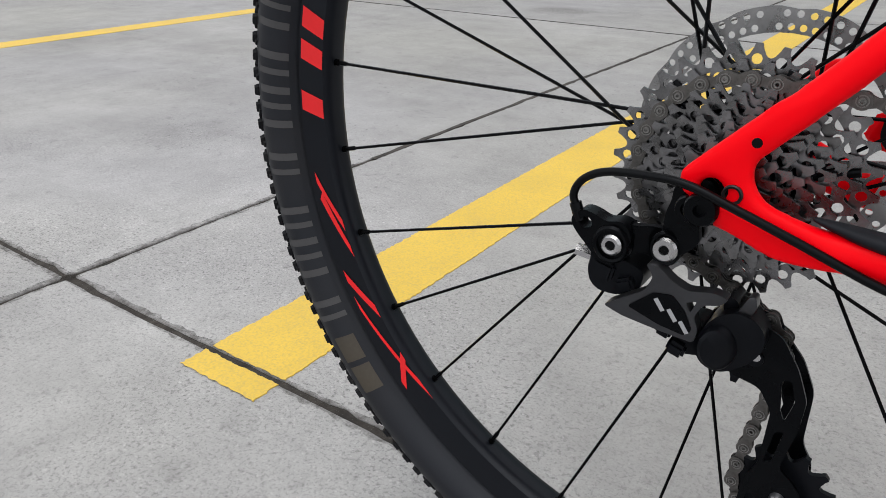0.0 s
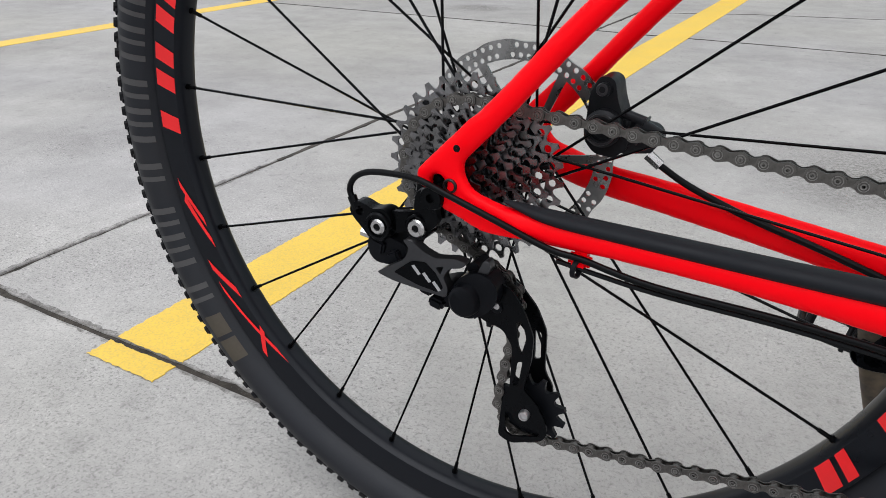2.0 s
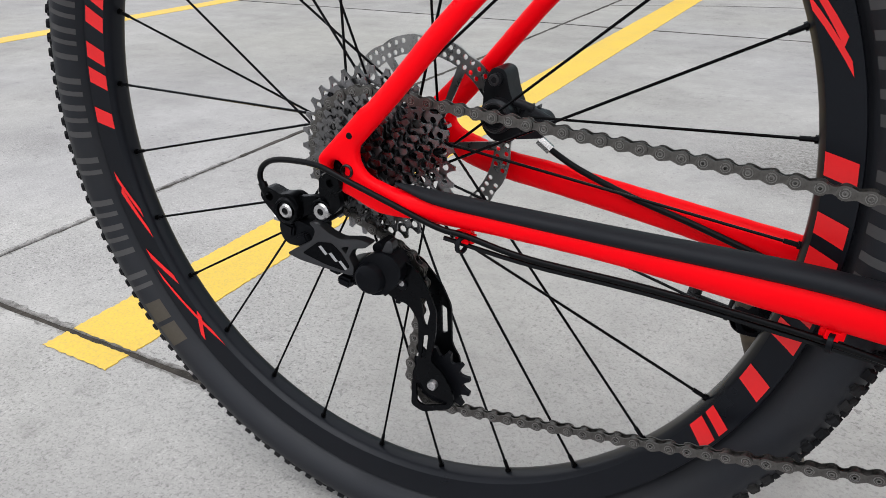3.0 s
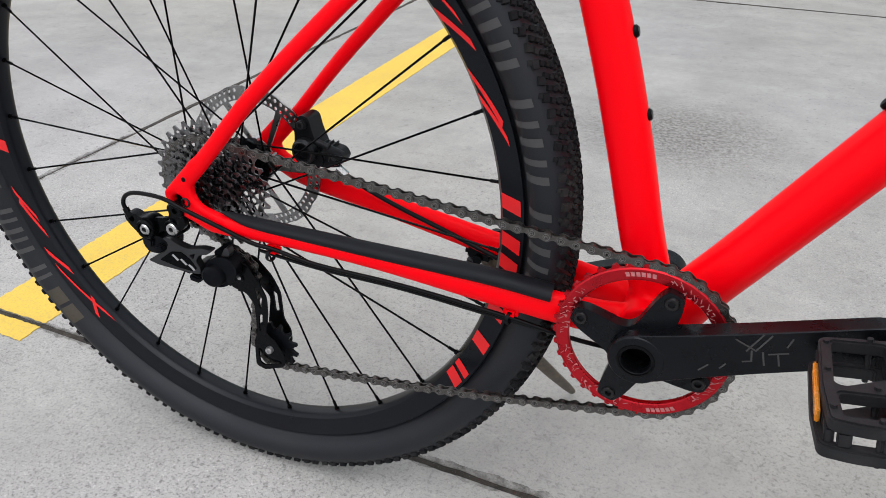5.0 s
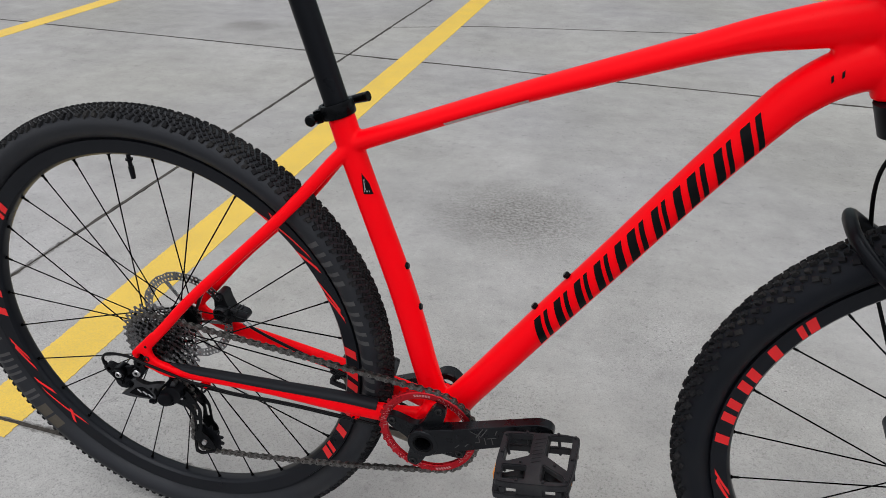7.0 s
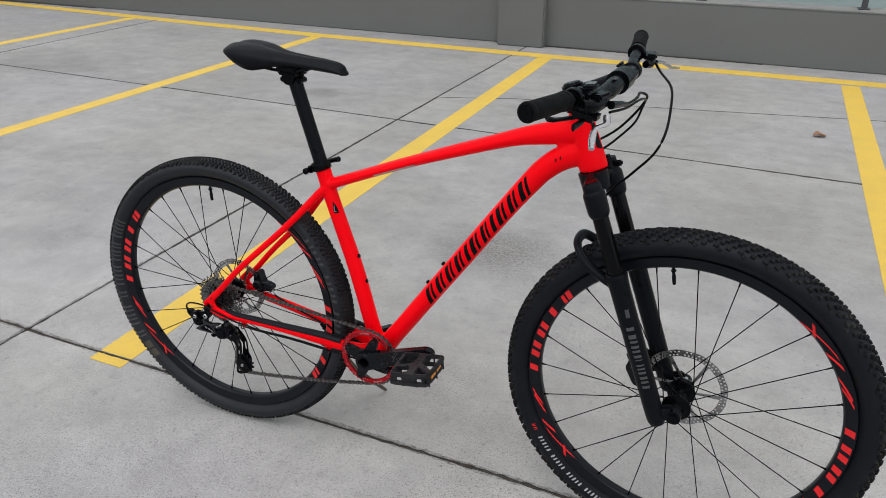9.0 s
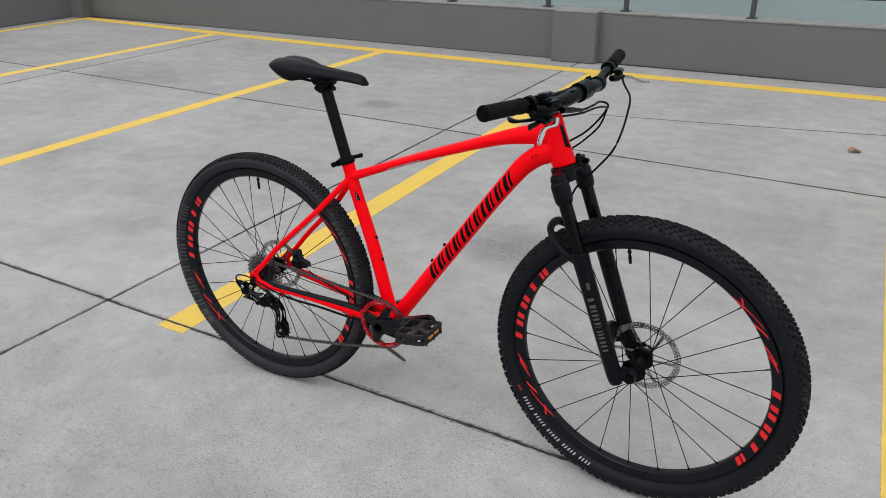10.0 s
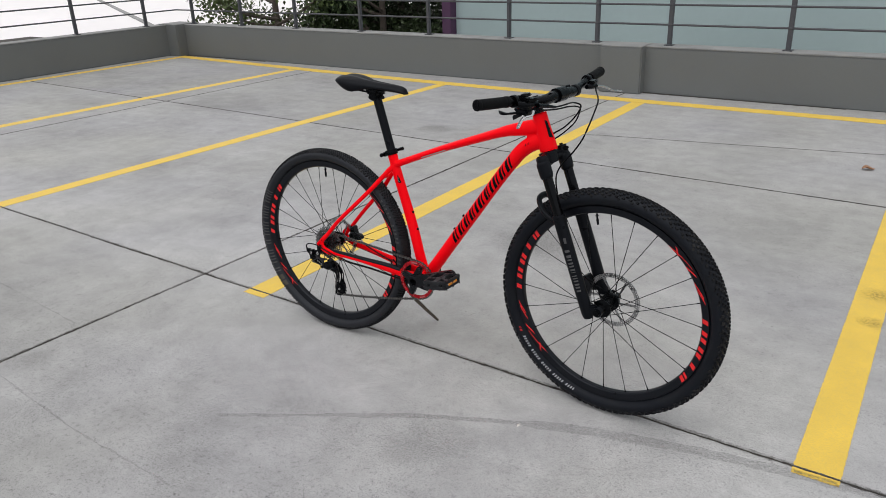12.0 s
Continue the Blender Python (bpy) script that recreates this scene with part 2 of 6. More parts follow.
    l.new(comb.outputs[0], b.inputs["Base Color"])
    l.new(ranged(where, 0.0, 1.0, 0.70, 0.88), b.inputs["Roughness"])
    b.inputs["Specular IOR Level"].default_value = 0.25
    bp = n.new("ShaderNodeBump")
    bp.inputs["Strength"].default_value, bp.inputs["Distance"].default_value = 0.5, 0.002
    l.new(times(times(fleck, ranged(where, 0.0, 1.0, 0.2, 1.0)), -1.0), bp.inputs["Height"])
    l.new(bp.outputs[0], b.inputs["Normal"])
    return m


def yellow_paint(name):
    """Road paint, worn through to the concrete in fine pits, with tyre grime."""
    m = surface(name, (0.78, 0.53, 0.075), 0.6, vary=0.12, scale=7, fine=300, bump=0.0010, tint=(0.50, 0.37, 0.13), tint_amount=0.55, tint_scale=340)
    return m


CONCRETE = concrete("trowelled_concrete")
YELLOW = yellow_paint("yellow_road_paint")
TYRE_FILM = bpy.data.materials.new("dark_tyre_scuff")
TYRE_FILM.use_nodes = True
fn, fl = TYRE_FILM.node_tree.nodes, TYRE_FILM.node_tree.links
fb = fn["Principled BSDF"]
fb.inputs["Base Color"].default_value, fb.inputs["Roughness"].default_value = (0.10, 0.10, 0.10, 1), 0.8
fno, fmr, ftc = fn.new("ShaderNodeTexNoise"), fn.new("ShaderNodeMapRange"), fn.new("ShaderNodeTexCoord")
fno.inputs["Scale"].default_value, fno.inputs["Detail"].default_value = 170, 4
fmr.inputs["From Min"].default_value, fmr.inputs["From Max"].default_value = 0.36, 0.66
fmr.inputs["To Min"].default_value, fmr.inputs["To Max"].default_value = 0.04, 0.27
fl.new(ftc.outputs["Object"], fno.inputs["Vector"])
fl.new(fno.outputs["Fac"], fmr.inputs["Value"])
fl.new(fmr.outputs[0], fb.inputs["Alpha"])


def film(name, colour, scale, low, high, lo, hi, fade=0.0):
    """A thin stain that lets the concrete show through; fade: how far it thins out towards its rim."""
    m = bpy.data.materials.new(name)
    m.use_nodes = True
    n, l = m.node_tree.nodes, m.node_tree.links
    b = n["Principled BSDF"]
    b.inputs["Base Color"].default_value, b.inputs["Roughness"].default_value = (*colour, 1), 0.8
    t, r, c = n.new("ShaderNodeTexNoise"), n.new("ShaderNodeMapRange"), n.new("ShaderNodeTexCoord")
    t.inputs["Scale"].default_value, t.inputs["Detail"].default_value, t.inputs["Roughness"].default_value = scale, 5, 0.7
    for key, value in (("From Min", low), ("From Max", high), ("To Min", lo), ("To Max", hi)):
        r.inputs[key].default_value = value
    l.new(c.outputs["Object"], t.inputs["Vector"])
    l.new(t.outputs["Fac"], r.inputs["Value"])
    alpha = r.outputs[0]
    if fade:
        away, fall, both_ = n.new("ShaderNodeVectorMath"), n.new("ShaderNodeMapRange"), n.new("ShaderNodeMath")
        mid = n.new("ShaderNodeVectorMath")
        mid.operation, mid.inputs[1].default_value = "SUBTRACT", (0.5, 0.5, 0.5)
        away.operation = "LENGTH"
        l.new(c.outputs["Generated"], mid.inputs[0])
        flat = n.new("ShaderNodeVectorMath")
        flat.operation, flat.inputs[1].default_value = "MULTIPLY", (1, 1, 0)
        l.new(mid.outputs[0], flat.inputs[0])
        l.new(flat.outputs[0], away.inputs[0])
        fall.inputs["From Min"].default_value, fall.inputs["From Max"].default_value = 0.12, 0.44
        fall.inputs["To Min"].default_value, fall.inputs["To Max"].default_value = fade, 0.0
        l.new(away.outputs["Value"], fall.inputs["Value"])
        both_.operation = "MULTIPLY"
        l.new(alpha, both_.inputs[0])
        l.new(fall.outputs[0], both_.inputs[1])
        alpha = both_.outputs[0]
    l.new(alpha, b.inputs["Alpha"])
    return m


GRIME_FILM = film("brown_joint_grime", (0.055, 0.047, 0.04), 60, 0.36, 0.66, 0.02, 0.55)
OIL_FILM = film("faint_oil_stain", (0.085, 0.075, 0.062), 110, 0.42, 0.64, 0.03, 0.50, 1.0)
FAINT_OIL = film("fainter_oil_stain", (0.10, 0.095, 0.09), 150, 0.40, 0.66, 0.04, 0.30, 1.0)


# ---- mesh tools ----
V = Vector
lifts = {}


def part(name, bm, material, parent=None, label="", m=None, sharp=38, normals=True):
    """Links a bmesh as one mesh object under a thing or a part."""
    if normals:
        bmesh.ops.recalc_face_normals(bm, faces=bm.faces)
    me = bpy.data.meshes.new(name)
    bm.to_mesh(me)
    bm.free()
    me.materials.append(material)
    me.polygons.foreach_set("use_smooth", [True] * len(me.polygons))
    me.set_sharp_from_angle(angle=radians(sharp))
    return place(name, me, parent, label, m)


def place(name, me, parent=None, label="", m=None):
    """Links mesh data once more as an object of its own."""
    ob = new(name, me)
    ob.parent = parent
    m = m or Matrix()
    if parent is not None and parent.name in lifts:
        m = lifts[parent.name] @ m
    ob.matrix_basis = m
    return tagged(ob, label)


def merge(bm, other, m=None):
    """Adds a bmesh to another and frees it."""
    me = bpy.data.meshes.new("tmp")
    other.to_mesh(me)
    other.free()
    if m:
        me.transform(m)
    bm.from_mesh(me)
    bpy.data.meshes.remove(me)


def spline(pts, steps):
    """Catmull-Rom through tuples of any length."""
    a = [np.array(p, float) for p in pts]
    a = [2 * a[0] - a[1]] + a + [2 * a[-1] - a[-2]]
    out = []
    for i in range(1, len(a) - 2):
        for k in range(steps):
            t = k / steps
            out.append(0.5 * (2 * a[i] + (a[i + 1] - a[i - 1]) * t + (2 * a[i - 1] - 5 * a[i] + 4 * a[i + 1] - a[i + 2]) * t * t + (3 * a[i] - a[i - 1] - 3 * a[i + 1] + a[i + 2]) * t ** 3))
    out.append(a[-2])
    return out


def sections(pts, steps=6, ref=(0, 1, 0)):
    """Rings of a tube: pts hold x, y, z, half width along ref, half height across it."""
    rows, ring = spline(pts, steps), []
    for i, r in enumerate(rows):
        t = V(rows[min(i + 1, len(rows) - 1)][:3]) - V(rows[max(i - 1, 0)][:3])
        t.normalize()
        side = V(ref)
        side = (side - t * side.dot(t)).normalized()
        up = t.cross(side)
        ring.append((V(r[:3]), side, up, r[3], r[4], t))
    return ring


def on_tube(ring, u, phi, off=0.0):
    """A point of the tube at u (0 to 1 along it) and the angle phi from its side towards its up."""
    f = min(max(u, 0), 1) * (len(ring) - 1)
    i = min(int(f), len(ring) - 2)
    k = f - i
    a, b = ring[i], ring[i + 1]
    mixed = [a[j] * (1 - k) + b[j] * k for j in range(5)]
    return mixed[0] + mixed[1] * (mixed[3] + off) * math.cos(phi) + mixed[2] * (mixed[4] + off) * math.sin(phi)


def sweep(bm, pts, n=14, steps=6, ref=(0, 1, 0), cap=True):
    """A tube with elliptical section along a smooth path; pts as in sections(), or x, y, z, radius."""
    pts = [p if len(p) == 5 else (*p, p[3]) for p in pts]
    ring = sections(pts, steps, ref)
    loops = [[bm.verts.new(p + s * w * math.cos(2 * math.pi * j / n) + u * h * math.sin(2 * math.pi * j / n)) for j in range(n)] for p, s, u, w, h, t in ring]
    for a, b in zip(loops, loops[1:]):
        for j in range(n):
            bm.faces.new((a[j], a[(j + 1) % n], b[(j + 1) % n], b[j]))
    if cap:
        bm.faces.new(loops[0][::-1])
        bm.faces.new(loops[-1])
    return ring


def rod(bm, a, b, r0, r1=None, n=14):
    """A straight tapered rod with flat ends."""
    a, b = V(a), V(b)
    r1 = r0 if r1 is None else r1
    t = (b - a).normalized()
    s = t.orthogonal().normalized()
    u = t.cross(s)
    rings = [[bm.verts.new(p + (s * math.cos(2 * math.pi * j / n) + u * math.sin(2 * math.pi * j / n)) * r) for j in range(n)] for p, r in ((a, r0), (b, r1))]
    for j in range(n):
        bm.faces.new((rings[0][j], rings[0][(j + 1) % n], rings[1][(j + 1) % n], rings[1][j]))
    bm.faces.new(rings[0][::-1])
    bm.faces.new(rings[1])


def lathe(bm, profile, n=48, c=(0, 0, 0), closed=False, wrap=False):
    """Turns a profile of (radius, y) about the y axis through c."""
    c = V(c)
    rings = [[bm.verts.new(c + V((r * math.cos(2 * math.pi * j / n), y, r * math.sin(2 * math.pi * j / n)))) for j in range(n)] for r, y in profile]
    pairs = list(zip(rings, rings[1:])) + ([(rings[-1], rings[0])] if wrap else [])
    for a, b in pairs:
        for j in range(n):
            bm.faces.new((a[j], a[(j + 1) % n], b[(j + 1) % n], b[j]))
    if closed:
        bm.faces.new(rings[0])
        bm.faces.new(rings[-1][::-1])


def block(bm, size, m=None, bevel=0.0, taper=1.0):
    """A box with rounded edges; taper narrows its top."""
    t = bmesh.new()
    bmesh.ops.create_cube(t, size=1)
    for v in t.verts:
        k = taper if v.co.z > 0 else 1
        v.co = V((v.co.x * size[0] * k, v.co.y * size[1] * k, v.co.z * size[2]))
    if bevel:
        bmesh.ops.bevel(t, geom=t.edges[:], offset=bevel, segments=2, affect="EDGES")
    merge(bm, t, m)


def circle(x, z, r, n=14, a0=0.0):
    return [(x + r * math.cos(a0 + 2 * math.pi * k / n), z + r * math.sin(a0 + 2 * math.pi * k / n)) for k in range(n)]


def rounded(pts, r, seg=4):
    """A polygon with its corners rounded."""
    out = []
    for i, p in enumerate(pts):
        p, a, b = V(p), V(pts[i - 1]), V(pts[(i + 1) % len(pts)])
        da, db = a - p, b - p
        k = min(r, da.length * 0.48, db.length * 0.48)
        s, e = p + da.normalized() * k, p + db.normalized() * k
        for j in range(seg + 1):
            t = j / seg
            q = s * (1 - t) ** 2 + p * 2 * t * (1 - t) + e * t * t
            out.append((q.x, q.y))
    return out


def plate(bm, loops, y0, y1, bevel=0.0, m=None):
    """A plate in the xz plane from its outline and the outlines of its holes, from y0 to y1."""
    t = bmesh.new()
    edges = []
    for loop in loops:
        vs = [t.verts.new((x, y0, z)) for x, z in loop]
        edges += [t.edges.new((vs[i], vs[(i + 1) % len(vs)])) for i in range(len(vs))]
    rim = list(edges)
    bmesh.ops.triangle_fill(t, edges=edges, use_beauty=True)
    res = bmesh.ops.extrude_face_region(t, geom=t.faces[:])
    moved = [g for g in res["geom"] if isinstance(g, bmesh.types.BMVert)]
    bmesh.ops.translate(t, vec=(0, y1 - y0, 0), verts=moved)
    if bevel:
        bmesh.ops.recalc_face_normals(t, faces=t.faces)
        flat = [e for e in t.edges if len(e.link_faces) == 2 and e.calc_face_angle(0) > 0.9 and abs(e.verts[0].co.y - e.verts[1].co.y) < 1e-6]
        bmesh.ops.bevel(t, geom=flat, offset=bevel, segments=2, affect="EDGES", clamp_overlap=True)
    merge(bm, t, m)


def gear(n, pitch=0.0127, tip=0.0024, root=0.0044, phase=0.0):
    """The outline of a sprocket with n teeth."""
    r, out = n * pitch / (2 * math.pi), []
    for k in range(n):
        for f, rr in ((-0.5, r - root), (-0.40, r - root * 0.92), (-0.31, r - root * 0.70), (-0.24, r - root * 0.34), (-0.17, r + tip * 0.05), (-0.15, r + tip * 0.55), (-0.125, r + tip), (0.11, r + tip), (0.15, r + tip * 0.55), (0.17, r + tip * 0.05), (0.24, r - root * 0.34), (0.31, r - root * 0.70), (0.40, r - root * 0.92)):
            a = 2 * math.pi * (k + f + phase) / n
            out.append((rr * math.cos(a), rr * math.sin(a)))
    return out


def slot(r0, r1, a0, a1, seg=5):
    """The outline of a curved slot between two radii and two angles in degrees."""
    a = [radians(a0 + (a1 - a0) * k / seg) for k in range(seg + 1)]
    return [(r0 * math.cos(t), r0 * math.sin(t)) for t in a] + [(r1 * math.cos(t), r1 * math.sin(t)) for t in reversed(a)]


def patch(bm, corners, surf, nu=6, nv=3):
    """A thin print laid on a surface: four corners (u, v) that surf maps into space."""
    a, b, c, d = [V(p) for p in corners]
    grid = []
    for i in range(nu + 1):
        s = i / nu
        grid.append([bm.verts.new(surf(*((a * (1 - s) + b * s) * (1 - k / nv) + (d * (1 - s) + c * s) * (k / nv)))) for k in range(nv + 1)])
    for i in range(nu):
        for k in range(nv):
            bm.faces.new((grid[i][k], grid[i + 1][k], grid[i + 1][k + 1], grid[i][k + 1]))


def thing(name, m, label, category, lift=None, group=""):
    ob = new(name)
    lifts[ob.name] = lift or Matrix()
    ob.matrix_basis = m
    ob.empty_display_size = 0.1
    return tagged(ob, label, category, group)


# ---- the roof deck ----
def at_x(line, y):
    """x of a joint that runs away from the wall line: (x at y = 0, slope)."""
    return line[0] + line[1] * y


def at_y(line, x):
    return line[0] + line[1] * x


ALONG = [(-13.0, 0.06), (-9.15, 0.06), (-5.04, 0.058), (-0.914, 0.045), (3.15, 0.045), (7.2, 0.045), (11.5, 0.045)]
ACROSS = [(-11.0, -0.03), (-8.0, -0.03), (-5.3, -0.03), (-2.60, -0.034), (0.042, -0.038), (2.665, -0.057), (5.70, -0.045)]


def cross(a, b):
    y = 0.0
    for _ in range(4):
        y = at_y(b, at_x(a, y))
    return V((at_x(a, y), y))


deck = bmesh.new()
block(deck, (26, 18, 0.3), Matrix.Translation((-0.5, -2.6, -0.1530)))
floor_ob = tagged(part("deck_floor", deck, JOINT_DIRT), "roof parking deck with dirty joints between the slabs", "floor", kind="structure")


def slab(a0, a1, b0, b1, gap, seed):
    """One concrete slab between four joints, with slightly ragged, rounded arrises."""
    rnd = random.Random(seed)
    c = [cross(a0, b0), cross(a1, b0), cross(a1, b1), cross(a0, b1)]
    mid = sum(c, V((0, 0))) / 4
    pts = []
    for i in range(4):
        p, q = c[i], c[(i + 1) % 4]
        inward = V((-(q - p).y, (q - p).x)).normalized()
        before = c[i] - c[i - 1]
        turn_in = V((-before.y, before.x)).normalized()
        pts.append(p + (inward + turn_in) * gap * 0.8)
        k = max(int((q - p).length / 0.022), 2)
        for j in range(k):
            w = gap * (0.52 + 0.18 * math.sin(j * 0.13 + seed) + 0.5 * rnd.random() ** 4)
            pts.append(p.lerp(q, (j + 0.5) / k) + inward * w)
    bm = bmesh.new()
    top = [bm.verts.new((p.x, p.y, 0)) for p in pts]
    shoulder = [bm.verts.new((*(p + (p - mid).normalized() * 0.002), -0.0016)) for p in pts]
    foot = [bm.verts.new((*(p + (p - mid).normalized() * 0.002), -0.0045)) for p in pts]
    bm.faces.new(top)
    for a, b in ((shoulder, top), (foot, shoulder)):
        for j in range(len(pts)):
            bm.faces.new((a[j], a[(j + 1) % len(pts)], b[(j + 1) % len(pts)], b[j]))
    return bm


seed = 0
for a0, a1 in zip(ALONG, ALONG[1:]):
    for b0, b1 in zip(ACROSS, ACROSS[1:]):
        seed += 1
        part("concrete_slab", slab(a0, a1, b0, b1, 0.0112, seed), CONCRETE, floor_ob, sharp=20)


def strip(name, pts, half, material, z=0.003, ragged=0.0015, step=0.03, label="", category="", seed=1, z0=0.0005):
    """A thin strip of paint or grime along a path, with uneven edges; half: half its width, one value or one for each point."""
    rnd = random.Random(seed)
    half = half if isinstance(half, (list, tuple)) else [half] * len(pts)
    bm, rows = bmesh.new(), []
    for i in range(len(pts) - 1):
        p, q = V(pts[i]), V(pts[i + 1])
        k = max(int((q - p).length / step), 1)
        for j in range(k + (i == len(pts) - 2)):
            rows.append((p.lerp(q, j / k), half[i] + (half[i + 1] - half[i]) * j / k))
    ends = []
    for i, (p, w) in enumerate(rows):
        d = (rows[min(i + 1, len(rows) - 1)][0] - rows[max(i - 1, 0)][0]).normalized()
        s = V((-d.y, d.x))
        a, b = p + s * (w + rnd.uniform(-ragged, ragged)), p - s * (w + rnd.uniform(-ragged, ragged))
        loose = ragged * (0.8 if i in (0, len(rows) - 1) and w > 0.03 else 0.0)
        inner = [a.lerp(b, j / 24) + d * rnd.uniform(-loose, loose) for j in range(25)]
        ends.append([bm.verts.new((*a, z0))] + [bm.verts.new((*q, z)) for q in inner] + [bm.verts.new((*b, z0))])
    for a, b in zip(ends, ends[1:]):
        for j in range(26):
            bm.faces.new((a[j], a[j + 1], b[j + 1], b[j]))
    return tagged(part(name, bm, material, sharp=50), label, category, kind="structure")


J1 = ACROSS[4]


def bay_line(x0, y0, x1, y1, half, seed):
    """A bay line from the open end to the wall line, broken where the joint crosses it."""
    f = lambda y: x0 + (x1 - x0) * (y - y0) / (y1 - y0)
    cut = at_y(J1, f(0.05))
    spans = [(y0, cut - 0.0050), (cut + 0.0050, y1)] if y0 < cut - 0.02 else [(y0, y1)]
    for k, (a, b) in enumerate(spans):
        strip("bay_line", [(f(a), a), (f(b), b)], half, YELLOW, z=0.0014, ragged=0.0016, step=0.0045, z0=-0.0005, label="worn yellow painted parking bay line on concrete", category="road marking", seed=seed + k)


def wall_y(x):
    return 5.275 - 0.042 * x


bay_line(1.780, -0.058, 1.900, 4.70, 0.062, 10)
bay_line(-0.526, 0.020, -0.403, 4.80, 0.063, 20)
bay_line(-2.935, 0.10, -2.672, 4.93, 0.061, 30)
bay_line(-5.41, 0.25, -5.09, 5.10, 0.061, 40)
bay_line(-7.90, 0.30, -7.66, 5.38, 0.061, 50)
bay_line(4.15, -0.12, 4.28, 4.60, 0.061, 60)
strip("bay_end_line", [(-7.72, 5.44), (-4.5, 5.13), (-2.7, 4.99), (-0.4, 4.875), (1.9, 4.81), (9.5, 4.50)], 0.075, YELLOW, z=0.0030, ragged=0.003, step=0.02, label="worn yellow line along the parapet", category="road marking", seed=70)

# grime along the joints nearest the bicycle
for k, (a, b) in enumerate(((cross(ALONG[2], ACROSS[4]), cross(ALONG[4], ACROSS[4])), (cross(ALONG[3], ACROSS[3]), V((at_x(ALONG[3], 0.7), 0.7))))):
    strip("joint_grime", [tuple(a), tuple(b)], 0.0105, GRIME_FILM, z=0.0007, ragged=0.0035, step=0.012, z0=0.0003, label="brown grime along a joint in the concrete", category="stain", seed=300 + k)

# the joints farther off, packed with dark dirt
for k, (a, b) in enumerate(((cross(ALONG[0], ACROSS[5]), cross(ALONG[6], ACROSS[5])), (cross(ALONG[2], ACROSS[3]), V((at_x(ALONG[2], 5.2), 5.2))), (cross(ALONG[1], ACROSS[3]), V((at_x(ALONG[1], 5.2), 5.2))), (V((at_x(ALONG[3], 0.75), 0.75)), V((at_x(ALONG[3], 5.2), 5.2))), (cross(ALONG[4], ACROSS[4]), V((at_x(ALONG[4], 5.1), 5.1))), (cross(ALONG[0], ACROSS[4]), V((-3.0, at_y(ACROSS[4], -3.0)))))):
    strip("joint_dirt", [tuple(a), tuple(b)], 0.0062, JOINT_DIRT, z=0.0009, ragged=0.0022, step=0.03, z0=-0.001, label="dark dirt packed into a joint of the concrete", category="joint", seed=330 + k)

# fine saw cut and hairline cracks
strip("saw_cut", [(-0.75, 3.30), (-0.25, 3.46), (0.8, 3.61), (1.70, 3.752), (3.1, 3.97)], 0.004, JOINT_DIRT, z=0.0012, ragged=0.0015, label="thin dark saw cut in the concrete", category="crack", seed=80)
strip("hairline_crack", [(-1.70, -0.86), (-0.9, -0.936), (-0.28, -0.997), (0.214, -1.012)], 0.0026, TYRE_FILM, z=0.0012, ragged=0.003, label="faint hairline crack in the concrete", category="crack", seed=81)
strip("hairline_crack", [(-1.95, -0.47), (-1.66, -0.487), (-0.99, -0.55)], 0.0022, TYRE_FILM, z=0.0012, ragged=0.003, label="faint hairline crack in the concrete", category="crack", seed=82)
rnd = random.Random(31)
for x, y, r, z in ((0.38, 1.20, 0.34, 0.0010), (-1.58, 3.10, 0.22, 0.0010), (0.753, -0.459, 0.20, 0.0010), (-0.843, -0.803, 0.12, 0.0010), (1.843, 1.312, 0.10, 0.0030), (1.831, 1.037, 0.07, 0.0030)):
    bm = bmesh.new()
    rim = [bm.verts.new((x + r * (1 + 0.3 * math.sin(3 * k + x) * rnd.random()) * math.cos(k * 0.2618), y + 0.75 * r * (1 + 0.3 * rnd.random()) * math.sin(k * 0.2618), z)) for k in range(24)]
    bm.faces.new(rim)
    tagged(part("oil_stain", bm, OIL_FILM if y > 0 else FAINT_OIL), "faint dark oil stain on the concrete", "stain", kind="structure")
strip("tyre_mark", [p for p in spline([(0.05, -0.70), (0.168, -0.638), (0.58, -0.402), (0.90, -0.255), (1.15, -0.168), (1.418, -0.105), (1.727, -0.062), (2.1, -0.03)], 5)], [0.002] + [0.006] * 8 + [0.012] * 8 + [0.020] * 14 + [0.018] * 5, TYRE_FILM, z=0.0014, ragged=0.004, label="curved dark tyre scuff on the concrete", category="stain", seed=83)


# a spot of white paint on the deck
bm = bmesh.new()
rnd = random.Random(77)
top = bm.verts.new((0.946, -0.247, 0.0022))
edge = [bm.verts.new((top.co.x + 0.0055 * rnd.uniform(0.6, 1.2) * math.cos(k * 0.6283), top.co.y + 0.011 * rnd.uniform(0.6, 1.2) * math.sin(k * 0.6283), 0.0006)) for k in range(10)]
for k in range(10):
    bm.faces.new((top, edge[k], edge[(k + 1) % 10]))
tagged(part("paint_spot", bm, CHALK), "small spot of white paint on the concrete", "stain", kind="structure")


# ---- parapet and railing ----
WALL_H, WALL_T = 0.445, 0.27


